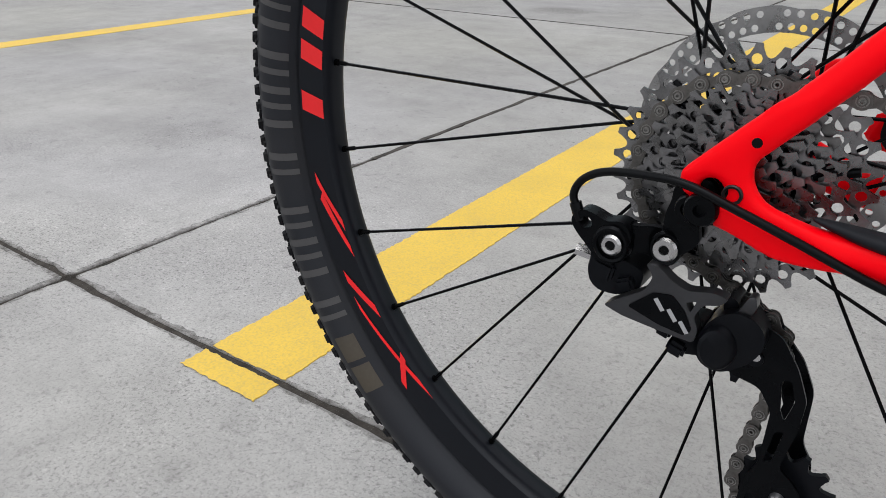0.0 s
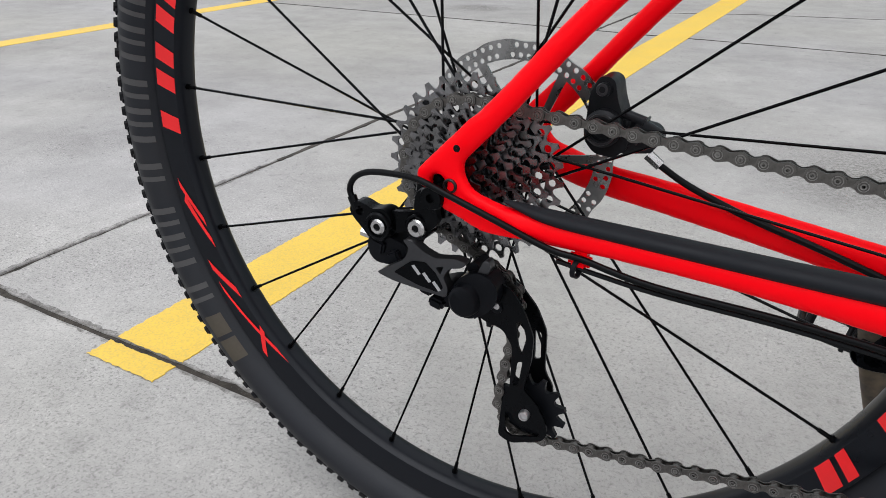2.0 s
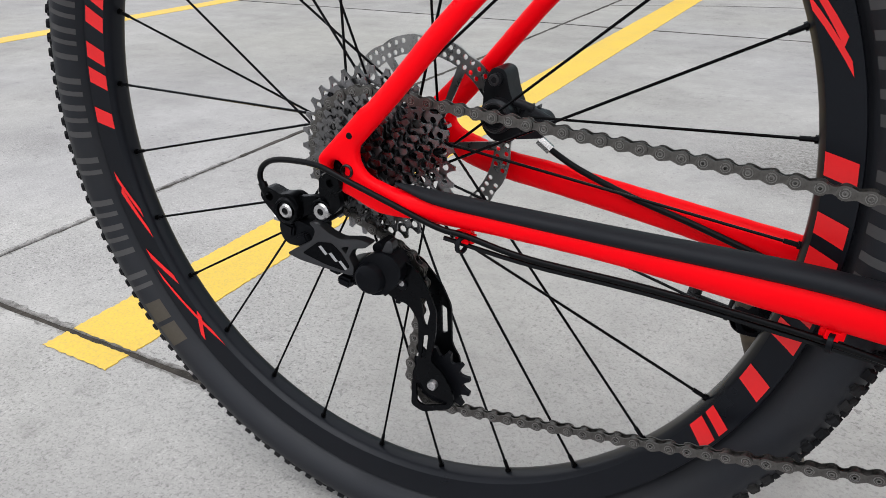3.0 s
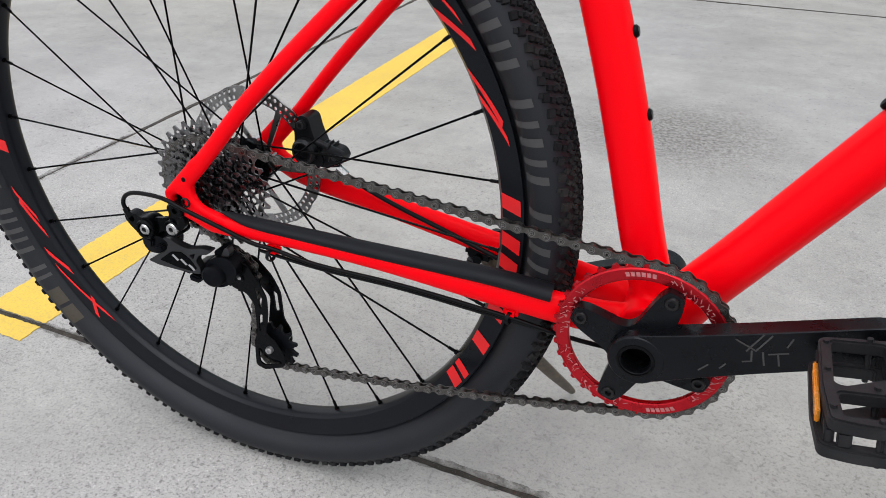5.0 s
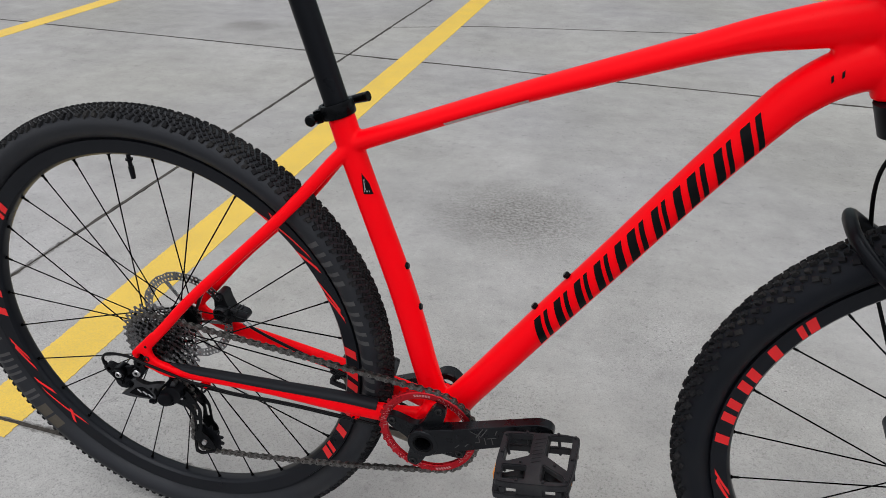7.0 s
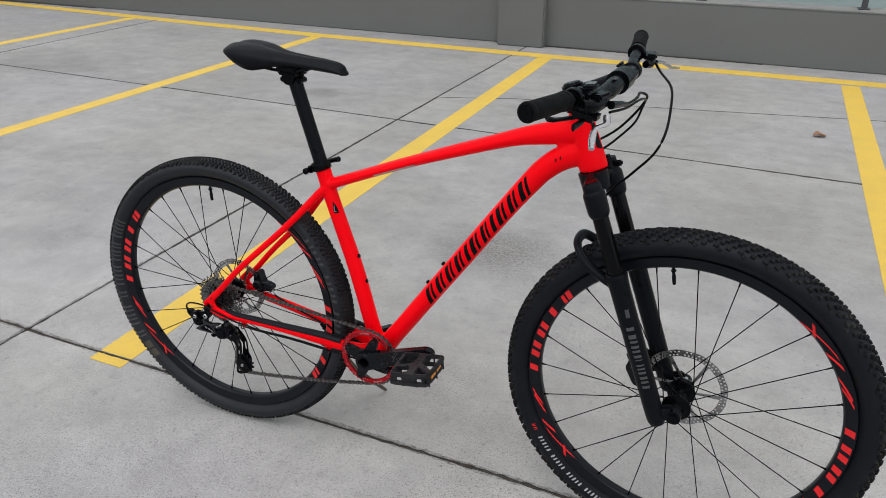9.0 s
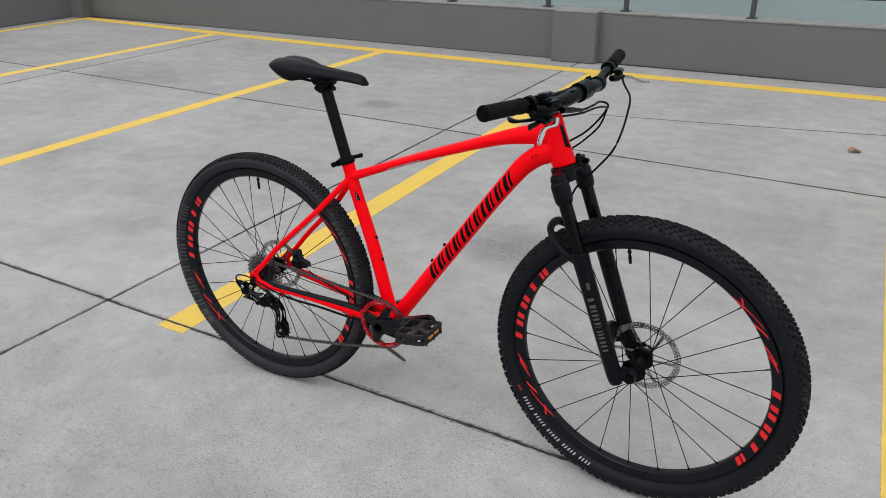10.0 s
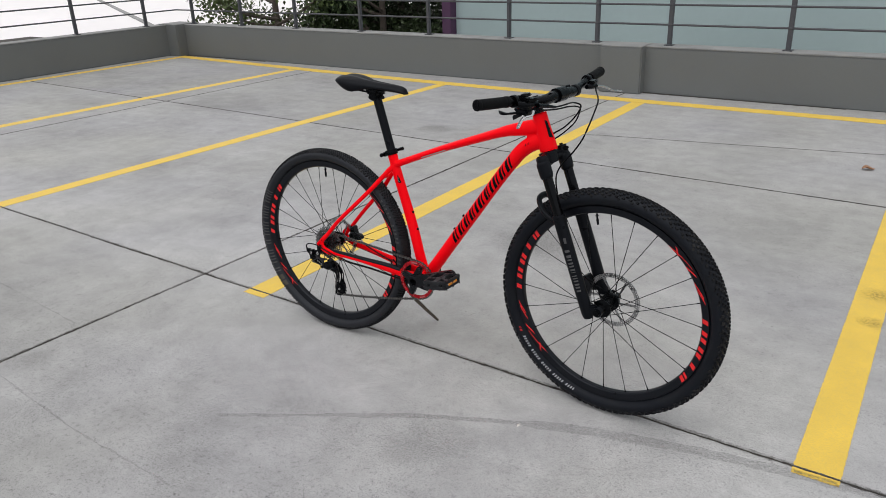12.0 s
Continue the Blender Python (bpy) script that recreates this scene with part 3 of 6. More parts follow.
def wall_run(name, p, q, label):
    """A parapet from p to q along its inner face, with a slightly proud cap and rounded arrises."""
    p, q = V(p), V(q)
    d = (q - p).normalized()
    out = V((-d.y, d.x))
    yaw = math.atan2(d.y, d.x)
    mid = (p + q) / 2 + out * WALL_T / 2
    bm = bmesh.new()
    block(bm, ((q - p).length, WALL_T, WALL_H), Matrix.Translation((mid.x, mid.y, WALL_H / 2 - 0.005)) @ pose(0, 0, 0, 0, 0, math.degrees(yaw)), 0.012)
    ob = tagged(part(name, bm, WALL_PAINT), label, "wall", kind="structure")
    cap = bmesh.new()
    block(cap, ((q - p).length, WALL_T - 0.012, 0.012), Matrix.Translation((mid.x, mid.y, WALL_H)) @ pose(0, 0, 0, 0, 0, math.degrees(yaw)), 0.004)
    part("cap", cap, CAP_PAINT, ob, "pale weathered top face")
    return ob


wall_run("wall_north", (-7.95, wall_y(-7.95)), (11.8, wall_y(11.8)), "low grey painted parapet wall with a pale top")
wall_run("wall_west", (-8.50, -11.5), (-7.95, 5.60), "low grey painted parapet wall with a pale top")
wall_run("wall_east", (11.8, 5.2), (11.8, -11.5), "low grey painted parapet wall")
wall_run("wall_south", (11.8, -11.3), (-8.7, -11.3), "low grey painted parapet wall")


def pier(x0, x1, y0, y1, h):
    bm = bmesh.new()
    block(bm, (x1 - x0, y1 - y0, h), Matrix.Translation(((x0 + x1) / 2, (y0 + y1) / 2, h / 2 - 0.004)), 0.012)
    ob = tagged(part("pier", bm, WALL_PAINT), "grey painted square pier standing out from the parapet", "pier", kind="structure")
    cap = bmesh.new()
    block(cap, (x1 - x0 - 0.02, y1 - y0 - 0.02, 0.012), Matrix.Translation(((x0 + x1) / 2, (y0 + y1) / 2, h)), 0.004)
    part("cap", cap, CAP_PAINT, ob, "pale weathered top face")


pier(-0.955, -0.525, 5.19, 5.54, 0.452)
pier(-8.15, -7.72, 5.44, 5.86, 0.457)
dirt = [(-0.52, 5.287), (0.1, 5.262), (0.55, 5.243), (1.3, 5.211)]
strip("wall_foot_dirt", dirt, [0.018, 0.010, 0.012, 0.004], JOINT_DIRT, z=0.004, ragged=0.006, label="dark debris along the foot of the parapet", category="dirt", seed=90)
strip("wall_foot_dirt", [(-7.71, 5.585), (-7.2, 5.566), (-6.0, 5.516)], [0.06, 0.04, 0.012], JOINT_DIRT, z=0.004, ragged=0.01, label="dark debris along the foot of the parapet", category="dirt", seed=91)


def railing(name, start, end, spots, label):
    """A steel railing on the parapet: posts on foot plates, and thin bars with collars at each post."""
    s, e = V(start), V(end)
    d = (e - s).normalized()
    mid = (s + e) / 2
    ob = thing(name, Matrix.Translation((mid.x, mid.y, WALL_H)), label, "railing")
    yaw = math.degrees(math.atan2(d.y, d.x))
    for k in spots:
        p = s + d * k - mid
        bm = bmesh.new()
        block(bm, (0.042, 0.042, 0.68), Matrix.Translation((p.x, p.y, 0.345)) @ pose(0, 0, 0, 0, 0, yaw), 0.006)
        block(bm, (0.085, 0.085, 0.010), Matrix.Translation((p.x, p.y, 0.011)) @ pose(0, 0, 0, 0, 0, yaw), 0.003)
        for z in (0.20, 0.385, 0.57):
            bmesh.ops.create_uvsphere(bm, u_segments=10, v_segments=6, radius=0.027, matrix=Matrix.Translation((p.x, p.y, z)))
        part("post", bm, RAIL_PAINT, ob)
    for z, r in ((0.20, 0.010), (0.385, 0.010), (0.57, 0.010), (0.70, 0.024)):
        bm = bmesh.new()
        a, b = s - mid, e - mid
        rod(bm, (a.x, a.y, z), (b.x, b.y, z), r, n=10)
        part("rail", bm, RAIL_PAINT, ob)


north_posts = [-7.66, -6.57, -5.47, -4.31, -3.24, -2.14, -1.09, -0.33, 0.755, 1.95, 3.05, 4.2, 5.3, 6.4, 7.5, 8.6, 9.7, 10.8]
railing("parapet_railing", (-8.05, wall_y(-8.05) + 0.14), (11.6, wall_y(11.6) + 0.14), [x + 8.05 for x in north_posts], "dark grey steel railing with thin bars on the parapet")
railing("parapet_railing", (-8.60, -10.5), (-8.05, 5.753), [15.7 - 1.1 * k for k in range(14)], "dark grey steel railing with thin bars on the side parapet")


# ---- beyond the roof ----
low = bmesh.new()
bmesh.ops.create_grid(low, x_segments=8, y_segments=8, size=2500, matrix=Matrix.Translation((0, 0, -7)))
tagged(part("ground", low, LOW_GROUND), "distant ground below the roof deck", "ground", kind="structure")
podium = bmesh.new()
block(podium, (20.6, 17.0, 6.7), Matrix.Translation((1.6, -2.95, -3.66)))
tagged(part("parking_building", podium, WALL_PAINT), "plain grey body of the parking building", "building", kind="structure")

pale = thing("warehouse_building", Matrix.Translation((-60, 46, -7)), "large low building with a bright white flat roof", "building")
bm = bmesh.new()
block(bm, (86, 150, 5.7), Matrix.Translation((0, -20, 2.85)), 0.02)
part("wall", bm, WALL_PAINT, pale, "plain grey wall")
bm = bmesh.new()
block(bm, (86.4, 150.4, 0.3), Matrix.Translation((0, -20, 5.85)), 0.03)
part("roof", bm, ROOF_WHITE, pale, "bright white sheet roof")
bm = bmesh.new()
block(bm, (49, 0.22, 0.04), Matrix.Translation((19.5, -20.05, 6.02)) @ pose(0, 0, 0, 0, 0, 151), 0.01)
part("roof_seam", bm, CAP_PAINT, pale, "thin grey roof seam")

neighbour = thing("neighbour_building", Matrix.Translation((3.87, 17.0, -7)), "pale teal rendered building with a purple corner band", "building")
bm = bmesh.new()
block(bm, (24.0, 6.0, 17.0), Matrix.Translation((0.0, 0.0, 8.5)), 0.02)
part("wall", bm, TEAL_WALL, neighbour, "pale teal rendered wall")
bm = bmesh.new()
block(bm, (0.25, 6.3, 17.0), Matrix.Translation((-12.13, -0.08, 8.5)), 0.01)
part("corner_band", bm, PURPLE_WALL, neighbour, "purple corner band")
bm = bmesh.new()
for k in range(1, 4):
    block(bm, (23.6, 0.02, 0.025), Matrix.Translation((0.1, -3.008, 6.4 + 1.25 * k)))
part("groove", bm, PURPLE_WALL, neighbour, "thin dark shadow joints")


def tree(x, y, height, spread, leaves, seed, material, label):
    """A tapered trunk with limbs and a crown of many single leaves, uneven and with gaps."""
    rnd = random.Random(seed)
    ob = thing("tree", Matrix.Translation((x, y, -7)), label, "tree", group="trees beyond the parapet")
    bm = bmesh.new()
    sweep(bm, [(0, 0, 0, 0.22), (0.1, 0.05, height * 0.35, 0.16), (0.0, 0.1, height * 0.7, 0.09), (0.15, 0, height * 0.97, 0.02)], n=9, steps=4)
    tips = []
    for k in range(34):
        z0 = height * rnd.uniform(0.42, 0.92)
        a = rnd.uniform(0, 2 * math.pi)
        reach = spread * rnd.uniform(0.45, 1.0) * (1.15 - 0.6 * abs(z0 / height - 0.66))
        end = V((reach * math.cos(a), reach * math.sin(a), z0 + reach * rnd.uniform(0.2, 0.7)))
        mid = end * 0.5 + V((0, 0, z0 * 0.5 - 0.1))
        sweep(bm, [(0.05, 0.05, z0, 0.05), (mid.x, mid.y, mid.z, 0.032), (end.x, end.y, end.z, 0.010)], n=6, steps=4)
        for j in range(6):
            s = mid.lerp(end, rnd.uniform(0.1, 1.0))
            e = s + V((rnd.uniform(-1, 1), rnd.uniform(-1, 1), rnd.uniform(-0.4, 0.7))) * spread * 0.22
            rod(bm, s, e, 0.012, 0.004, n=5)
            tips += [s.lerp(e, t) for t in (0.4, 0.7, 1.0)]
        tips += [mid, end, mid.lerp(end, 0.5)]
    part("trunk", bm, BARK, ob, "grey-brown trunk and limbs")
    verts, faces = [], []
    for k in range(leaves):
        c = rnd.choice(tips)
        p = c + V((rnd.gauss(0, 1), rnd.gauss(0, 1), rnd.gauss(0, 0.8))) * spread * 0.09
        s = rnd.uniform(0.032, 0.062)
        q = Euler((rnd.uniform(-1.2, 1.2), rnd.uniform(-1.2, 1.2), rnd.uniform(0, 6.3))).to_matrix()
        i = len(verts)
        for a, b, z in ((-1.1, 0, 0), (-0.2, 0.75, 0.12), (1.2, 0, -0.1), (-0.2, -0.75, 0.12)):
            verts.append(tuple(p + q @ V((a * s, b * s, z * s))))
        faces += [(i, i + 1, i + 2), (i, i + 2, i + 3)]
    me = bpy.data.meshes.new("crown")
    me.from_pydata(verts, [], faces)
    me.materials.append(material)
    place("crown", me, ob, "crown of small green leaves")


tree(-12.6, 12.3, 9.6, 2.6, 9500, 3, LEAF, "leafy green tree with thin branches beyond the parapet")
tree(-10.6, 14.2, 9.4, 2.1, 38000, 5, DARK_LEAF, "dense dark green tree beside the neighbouring building")
tree(-12.0, 17.0, 10.2, 2.9, 42000, 8, DARK_LEAF, "dense dark green tree beyond the parapet")
tree(-13.2, 19.5, 10.0, 3.0, 30000, 12, DARK_LEAF, "dense green tree behind the others")

# a dry leaf on the deck
bm = bmesh.new()
rows = []
for i in range(7):
    t = i / 6
    w = 0.026 * math.sin(math.pi * min(t * 0.9 + 0.08, 1)) + 0.002
    rows.append([bm.verts.new((0.075 * (t - 0.5), k * w, 0.010 + 0.014 * abs(k) ** 2 * math.sin(3 * t) + 0.006 * math.sin(6 * t))) for k in (-1, -0.5, 0, 0.5, 1)])
for a, b in zip(rows, rows[1:]):
    for j in range(4):
        bm.faces.new((a[j], a[j + 1], b[j + 1], b[j]))
leaf = part("dry_leaf", bm, DEAD_LEAF, None, "", pose(1.630, 3.31, 0.0, 0, 0, 20))
leaf.modifiers.new("thickness", "SOLIDIFY").thickness = 0.0012
tagged(leaf, "curled dry brown leaf lying on the concrete", "leaf")


# ---- the bicycle: x forward from the rear axle, y to its left, z up in its own plane ----
TYRE_R = 0.3675
LEAN_DEG = 2.4
BB = V((0.4365, 0, -0.0452))
FRONT = V((1.1430, 0, 0.0239))
# the frame sits a little nose-down on its wheels
SET = Matrix.Translation((0.004, 0, -0.001)) @ Matrix.Rotation(radians(0.816), 4, "Y") @ Matrix.Scale(0.987, 4)
UNSET = SET.inverted()
AXLE = UNSET.translation.copy()
UNTURN = UNSET.copy()
UNTURN.translation = (0, 0, 0)
bike = thing("bicycle", pose(0, -TYRE_R * math.sin(radians(LEAN_DEG)), 0, -LEAN_DEG, 0, 0), "bright red hardtail mountain bike with black wheels, leaning on its kickstand", "bicycle", lift=Matrix.Translation((0, 0, TYRE_R)) @ SET)

HEAD_LOW, STEER = V((0.9115, 0, 0.4745)), V((-0.335, 0, 0.942)).normalized()
TURNED = Matrix.Translation(HEAD_LOW + V((0, -0.0130, 0))) @ Matrix.Rotation(radians(-4.45), 4, STEER) @ Matrix.Translation(-HEAD_LOW)
# frame: tubes grown into one another
SEAT_TUBE = [(0.443, 0, -0.049, 0.0188, 0.0188), (0.4177, 0, 0.028, 0.0186, 0.0186), (0.3976, 0, 0.100, 0.0186, 0.0186), (0.3735, 0, 0.178, 0.0182, 0.0182), (0.3225, 0, 0.323, 0.0172, 0.0172), (0.3010, 0, 0.392, 0.0176, 0.0176)]
DOWN_TUBE = [(0.454, 0, -0.042, 0.0250, 0.0240), (0.4787, 0, -0.0042, 0.0235, 0.0222), (0.5030, 0, 0.0305, 0.0230, 0.0216), (0.5804, 0, 0.1439, 0.0225, 0.0214), (0.6488, 0, 0.2424, 0.0222, 0.0212), (0.7087, 0, 0.3301, 0.0220, 0.0212), (0.7540, 0, 0.3945, 0.0220, 0.0216), (0.7890, 0, 0.4419, 0.0220, 0.0226), (0.8118, 0, 0.4695, 0.0220, 0.0236), (0.8459, 0, 0.4969, 0.0222, 0.0250), (0.893, 0, 0.518, 0.022, 0.027)]
TOP_TUBE = [(0.310, 0, 0.356, 0.016, 0.0140), (0.3352, 0, 0.3659, 0.0172, 0.0124), (0.3999, 0, 0.3929, 0.0190, 0.0118), (0.4757, 0, 0.4243, 0.0200, 0.0118), (0.5455, 0, 0.4518, 0.0205, 0.0122), (0.6121, 0, 0.4765, 0.0210, 0.0132), (0.7107, 0, 0.5123, 0.0210, 0.0152), (0.7628, 0, 0.5298, 0.0212, 0.0182), (0.8186, 0, 0.5435, 0.0212, 0.0230), (0.884, 0, 0.558, 0.0205, 0.027)]
SEAT_STAY = [(0.0005, -0.0725, 0.0205, 0.0055, 0.0088), (0.038, -0.071, 0.061, 0.0066, 0.0080), (0.0965, -0.066, 0.1275, 0.0070, 0.0078), (0.205, -0.047, 0.235, 0.0072, 0.0082), (0.250, -0.034, 0.283, 0.0075, 0.0085), (0.294, -0.018, 0.334, 0.0080, 0.0092), (0.316, -0.008, 0.356, 0.0085, 0.0100)]
CHAIN_STAY = [(0.000, -0.0725, -0.003, 0.0055, 0.010), (0.045, -0.070, -0.0125, 0.0072, 0.0095), (0.120, -0.063, -0.0162, 0.0082, 0.0092), (0.200, -0.055, -0.0219, 0.0088, 0.0102), (0.300, -0.045, -0.0325, 0.0094, 0.0136), (0.390, -0.029, -0.0445, 0.0110, 0.0165), (0.430, -0.015, -0.048, 0.0110, 0.017)]
LEFT_STAY = [(0.0, 0.0725, -0.002, 0.0055, 0.011), (0.045, 0.07, -0.0177, 0.0072, 0.0125), (0.12, 0.063, -0.0246, 0.0082, 0.0132), (0.2, 0.055, -0.0325, 0.0088, 0.0136), (0.3, 0.045, -0.0433, 0.0094, 0.0152), (0.39, 0.029, -0.0488, 0.011, 0.017), (0.43, 0.015, -0.0516, 0.011, 0.017)]
FAR_STAY = [(x + 0.005 * min(max((0.34 - z) / 0.14, 0), 1), -y, z - 0.005 * min(max((0.34 - z) / 0.14, 0), 1), w, h) for x, y, z, w, h in SEAT_STAY]
bm = bmesh.new()
for tube in (SEAT_TUBE, DOWN_TUBE, TOP_TUBE, SEAT_STAY, FAR_STAY, CHAIN_STAY, LEFT_STAY):
    sweep(bm, tube, n=24, steps=8)
head_top = HEAD_LOW + STEER * 0.130
a = HEAD_LOW + STEER * 0.010
sweep(bm, [(*a, 0.0285, 0.0285), (*(a + STEER * 0.02), 0.0275, 0.0275), (*(a + STEER * 0.07), 0.0235, 0.0240), (*head_top, 0.0225, 0.0225)], n=24, steps=6)
rod(bm, (BB.x, -0.036, BB.z), (BB.x, 0.036, BB.z), 0.0235, n=28)
for s in (-1, 1):
    drop = rounded([(-0.021, 0.011), (-0.006, 0.027), (0.022, 0.056), (0.036, 0.049), (0.0105, 0.020), (0.018, 0.004), (0.052, -0.006), (0.060, -0.021), (0.032, -0.023), (0.010, -0.015), (-0.006, -0.005), (-0.018, 0.002)], 0.010)
    plate(bm, [drop, circle(-0.004, 0.005, 0.0065, 16)], s * 0.0675, s * 0.0775)
rod(bm, (0.263, -0.027, 0.303), (0.263, 0.027, 0.303), 0.006)
rod(bm, (0.8465, -0.014, 0.5215), (0.8465, 0.014, 0.5215), 0.0125)
block(bm, (0.034, 0.010, 0.024), pose(0.062, 0.070, 0.014, 0, 20, 0), 0.004)
frame_ob = part("bicycle_frame", bm, RED, bike, "satin red aluminium frame with smoothed welds", sharp=60)
rem = frame_ob.modifiers.new("weld", "REMESH")
rem.mode, rem.voxel_size, rem.use_smooth_shade = "VOXEL", 0.0021, True
smo = frame_ob.modifiers.new("fillet", "SMOOTH")
smo.factor, smo.iterations = 0.5, 9

down_ring = sections(DOWN_TUBE, 8)
seat_ring = sections(SEAT_TUBE, 8)
top_ring = sections(TOP_TUBE, 8)


run = [0.0]
for r0, r1 in zip(down_ring, down_ring[1:]):
    run.append(run[-1] + (r1[0] - r0[0]).length)


def down_surf(d, v):
    """d: metres along the down tube; v: radians up from the right side."""
    return on_tube(down_ring, float(np.interp(d, run, np.linspace(0, 1, len(run)))), math.pi - v, 0.0009)


# black mark: eleven plain slanted bars climbing the down tube
u, lean = 0.212, 0.011
widths = (1.0, 1.0, 0.92, 0.95, 0.42, 1.05, 0.85, 0.42, 1.0, 0.92, 1.05)
for k, wide in enumerate(widths):
    bm = bmesh.new()
    w = 0.0302 * wide
    lo, hi = -0.78, 0.74
    for c0, c1 in ((0.0, 0.42), (0.62, 0.86)) if wide > 0.5 else ((0.0, 0.9),):
        patch(bm, [(u + c0 * w + lean, hi), (u + c1 * w + lean, hi), (u + c1 * w - lean, lo), (u + c0 * w - lean, lo)], down_surf, 3, 10)
    u += w + 0.0085
    part("tube_mark", bm, BLACK_PRINT, frame_ob, "plain black slanted bars", normals=False)

bm = bmesh.new()
mark = lambda u, v: on_tube(seat_ring, u, math.pi - v, 0.0012)
patch(bm, [(0.758, -0.20), (0.752, -0.86), (0.772, -0.83), (0.798, -0.55)], mark, 4, 6)
part("badge", bm, BLACK_PRINT, frame_ob, "small black angular badge", normals=False)
bm = bmesh.new()
patch(bm, [(0.761, -0.32), (0.758, -0.66), (0.761, -0.66), (0.764, -0.32)], mark, 2, 2)
patch(bm, [(0.764, -0.36), (0.764, -0.44), (0.784, -0.60), (0.784, -0.52)], mark, 2, 2)
part("badge_lines", bm, WHITE_PRINT, frame_ob, "pale badge lines", normals=False)
bm = bmesh.new()
patch(bm, [(0.275, 0.10), (0.425, 0.10), (0.425, 0.50), (0.275, 0.50)], lambda u, v: on_tube(top_ring, u, math.pi + 0.30 + v * 0.9, 0.0010), 10, 3)
part("sticker", bm, STICKER, frame_ob, "worn pale strip sticker under the top tube", normals=False)
bm = bmesh.new()
head_ring = sections([(*a, 0.0285, 0.0285), (*(a + STEER * 0.02), 0.0275, 0.0275), (*(a + STEER * 0.07), 0.0235, 0.0240), (*head_top, 0.0225, 0.0225)], 6)
patch(bm, [(0.50, -0.30), (0.46, 0.25), (0.80, 0.08), (0.84, -0.28)], lambda u, v: on_tube(head_ring, u, math.pi + 1.15 + v, 0.0012), 6, 6)
part("head_badge", bm, BLACK_PRINT, frame_ob, "small black head badge", normals=False)
for u0 in (run[-1] - 0.062, run[-1] - 0.052):
    bm = bmesh.new()
    patch(bm, [(u0, 0.05), (u0 + 0.003, 0.10), (u0 + 0.005, 0.34), (u0 + 0.002, 0.29)], down_surf, 2, 3)
    part("cable_port", bm, BLACK_PRINT, frame_ob, "small dark cable port", normals=False)

# bottle bosses
boss = bmesh.new()
lathe(boss, [(0.0001, -0.0065), (0.0035, -0.0065), (0.0048, -0.0052), (0.0050, -0.003), (0.0044, -0.0022), (0.0044, 0.0)], 14)
boss_me = None
for p, d in (((0.3845, 0, 0.1905), (0.954, 0, 0.300)), ((0.4040, 0, 0.1290), (0.954, 0, 0.300)), ((0.6030, 0, 0.2137), (-0.825, 0, 0.565)), ((0.5670, 0, 0.1600), (-0.825, 0, 0.565))):
    q = V((0, -1, 0)).rotation_difference(V(d)).to_matrix().to_4x4()
    m = Matrix.Translation(V(p)) @ q
    if boss_me is None:
        boss_me = part("boss_bolt", boss, BLACK_ALLOY, frame_ob, "small black bottle boss bolt", m).data
    else:
        place("boss_bolt", boss_me, frame_ob, "small black bottle boss bolt", m)

# protector over the right chainstay
bm = bmesh.new()
sweep(bm, [(0.042, -0.0715, 0.0010, 0.0012, 0.0010), (0.052, -0.0700, -0.0012, 0.0042, 0.0026), (0.075, -0.0684, -0.0048, 0.0078, 0.0046), (0.120, -0.0634, -0.0082, 0.0090, 0.0052), (0.200, -0.0554, -0.0130, 0.0098, 0.0060), (0.300, -0.0454, -0.0182, 0.0106, 0.0068), (0.356, -0.0380, -0.0255, 0.0112, 0.0070)], n=18, steps=6)
part("stay_protector", bm, PAD_RUBBER, bike, "matte black rubber chainstay protector")

# dropout bolts and holes
bm = bmesh.new()
lathe(bm, [(0.0034, 0.0), (0.0034, -0.0022), (0.0044, -0.0026), (0.0050, -0.0020), (0.0050, 0.0)], 18)
part("dropout_insert", bm, RING_BOLT, bike, "small dark threaded insert", pose(0.0065, -0.0765, 0.006))
bm = bmesh.new()
lathe(bm, [(0.0001, -0.0002), (0.0034, -0.0002), (0.0034, 0.0006)], 14)
part("insert_bore", bm, BLACK_PRINT, bike, "dark bore", pose(0.0065, -0.0765, 0.006))
bm = bmesh.new()
lathe(bm, [(0.0001, -0.0004), (0.0021, -0.0004), (0.0024, 0.0002)], 14)
part("stay_hole", bm, BLACK_PRINT, bike, "dark drilled hole", pose(0.0135, -0.0838, 0.0335))
bm = bmesh.new()
lathe(bm, [(0.0001, -0.0035), (0.0028, -0.0035), (0.0032, -0.0070), (0.0075, -0.0070), (0.0085, -0.0055), (0.0085, 0.012)], 20)
part("rear_axle", bm, BLACK_ALLOY, bike, "black rear axle end", pose(-0.006, -0.0745, -0.004))

# seat post, clamp and saddle
post_dir = V((-0.303, 0, 0.953))
post_low, post_top = V((0.303, 0, 0.385)), V((0.2365, 0, 0.594))
bm = bmesh.new()
rod(bm, post_low - post_dir * 0.05, post_top, 0.0156, n=24)
part("seat_post", bm, FORK_BLACK, bike, "matte black alloy seat post")
bm = bmesh.new()
lathe(bm, [(0.0165, -0.009), (0.0215, -0.009), (0.0225, -0.007), (0.0225, 0.007), (0.0215, 0.009), (0.0165, 0.009)], 24, wrap=True)
m_clamp = Matrix.Translation((0.2965, 0, 0.400)) @ V((0, 1, 0)).rotation_difference(post_dir).to_matrix().to_4x4()
clamp = part("seat_clamp", bm, BLACK_ALLOY, bike, "black quick seat clamp", m_clamp)
bm = bmesh.new()
rod(bm, (0.272, -0.026, 0.390), (0.272, 0.020, 0.392), 0.0052)
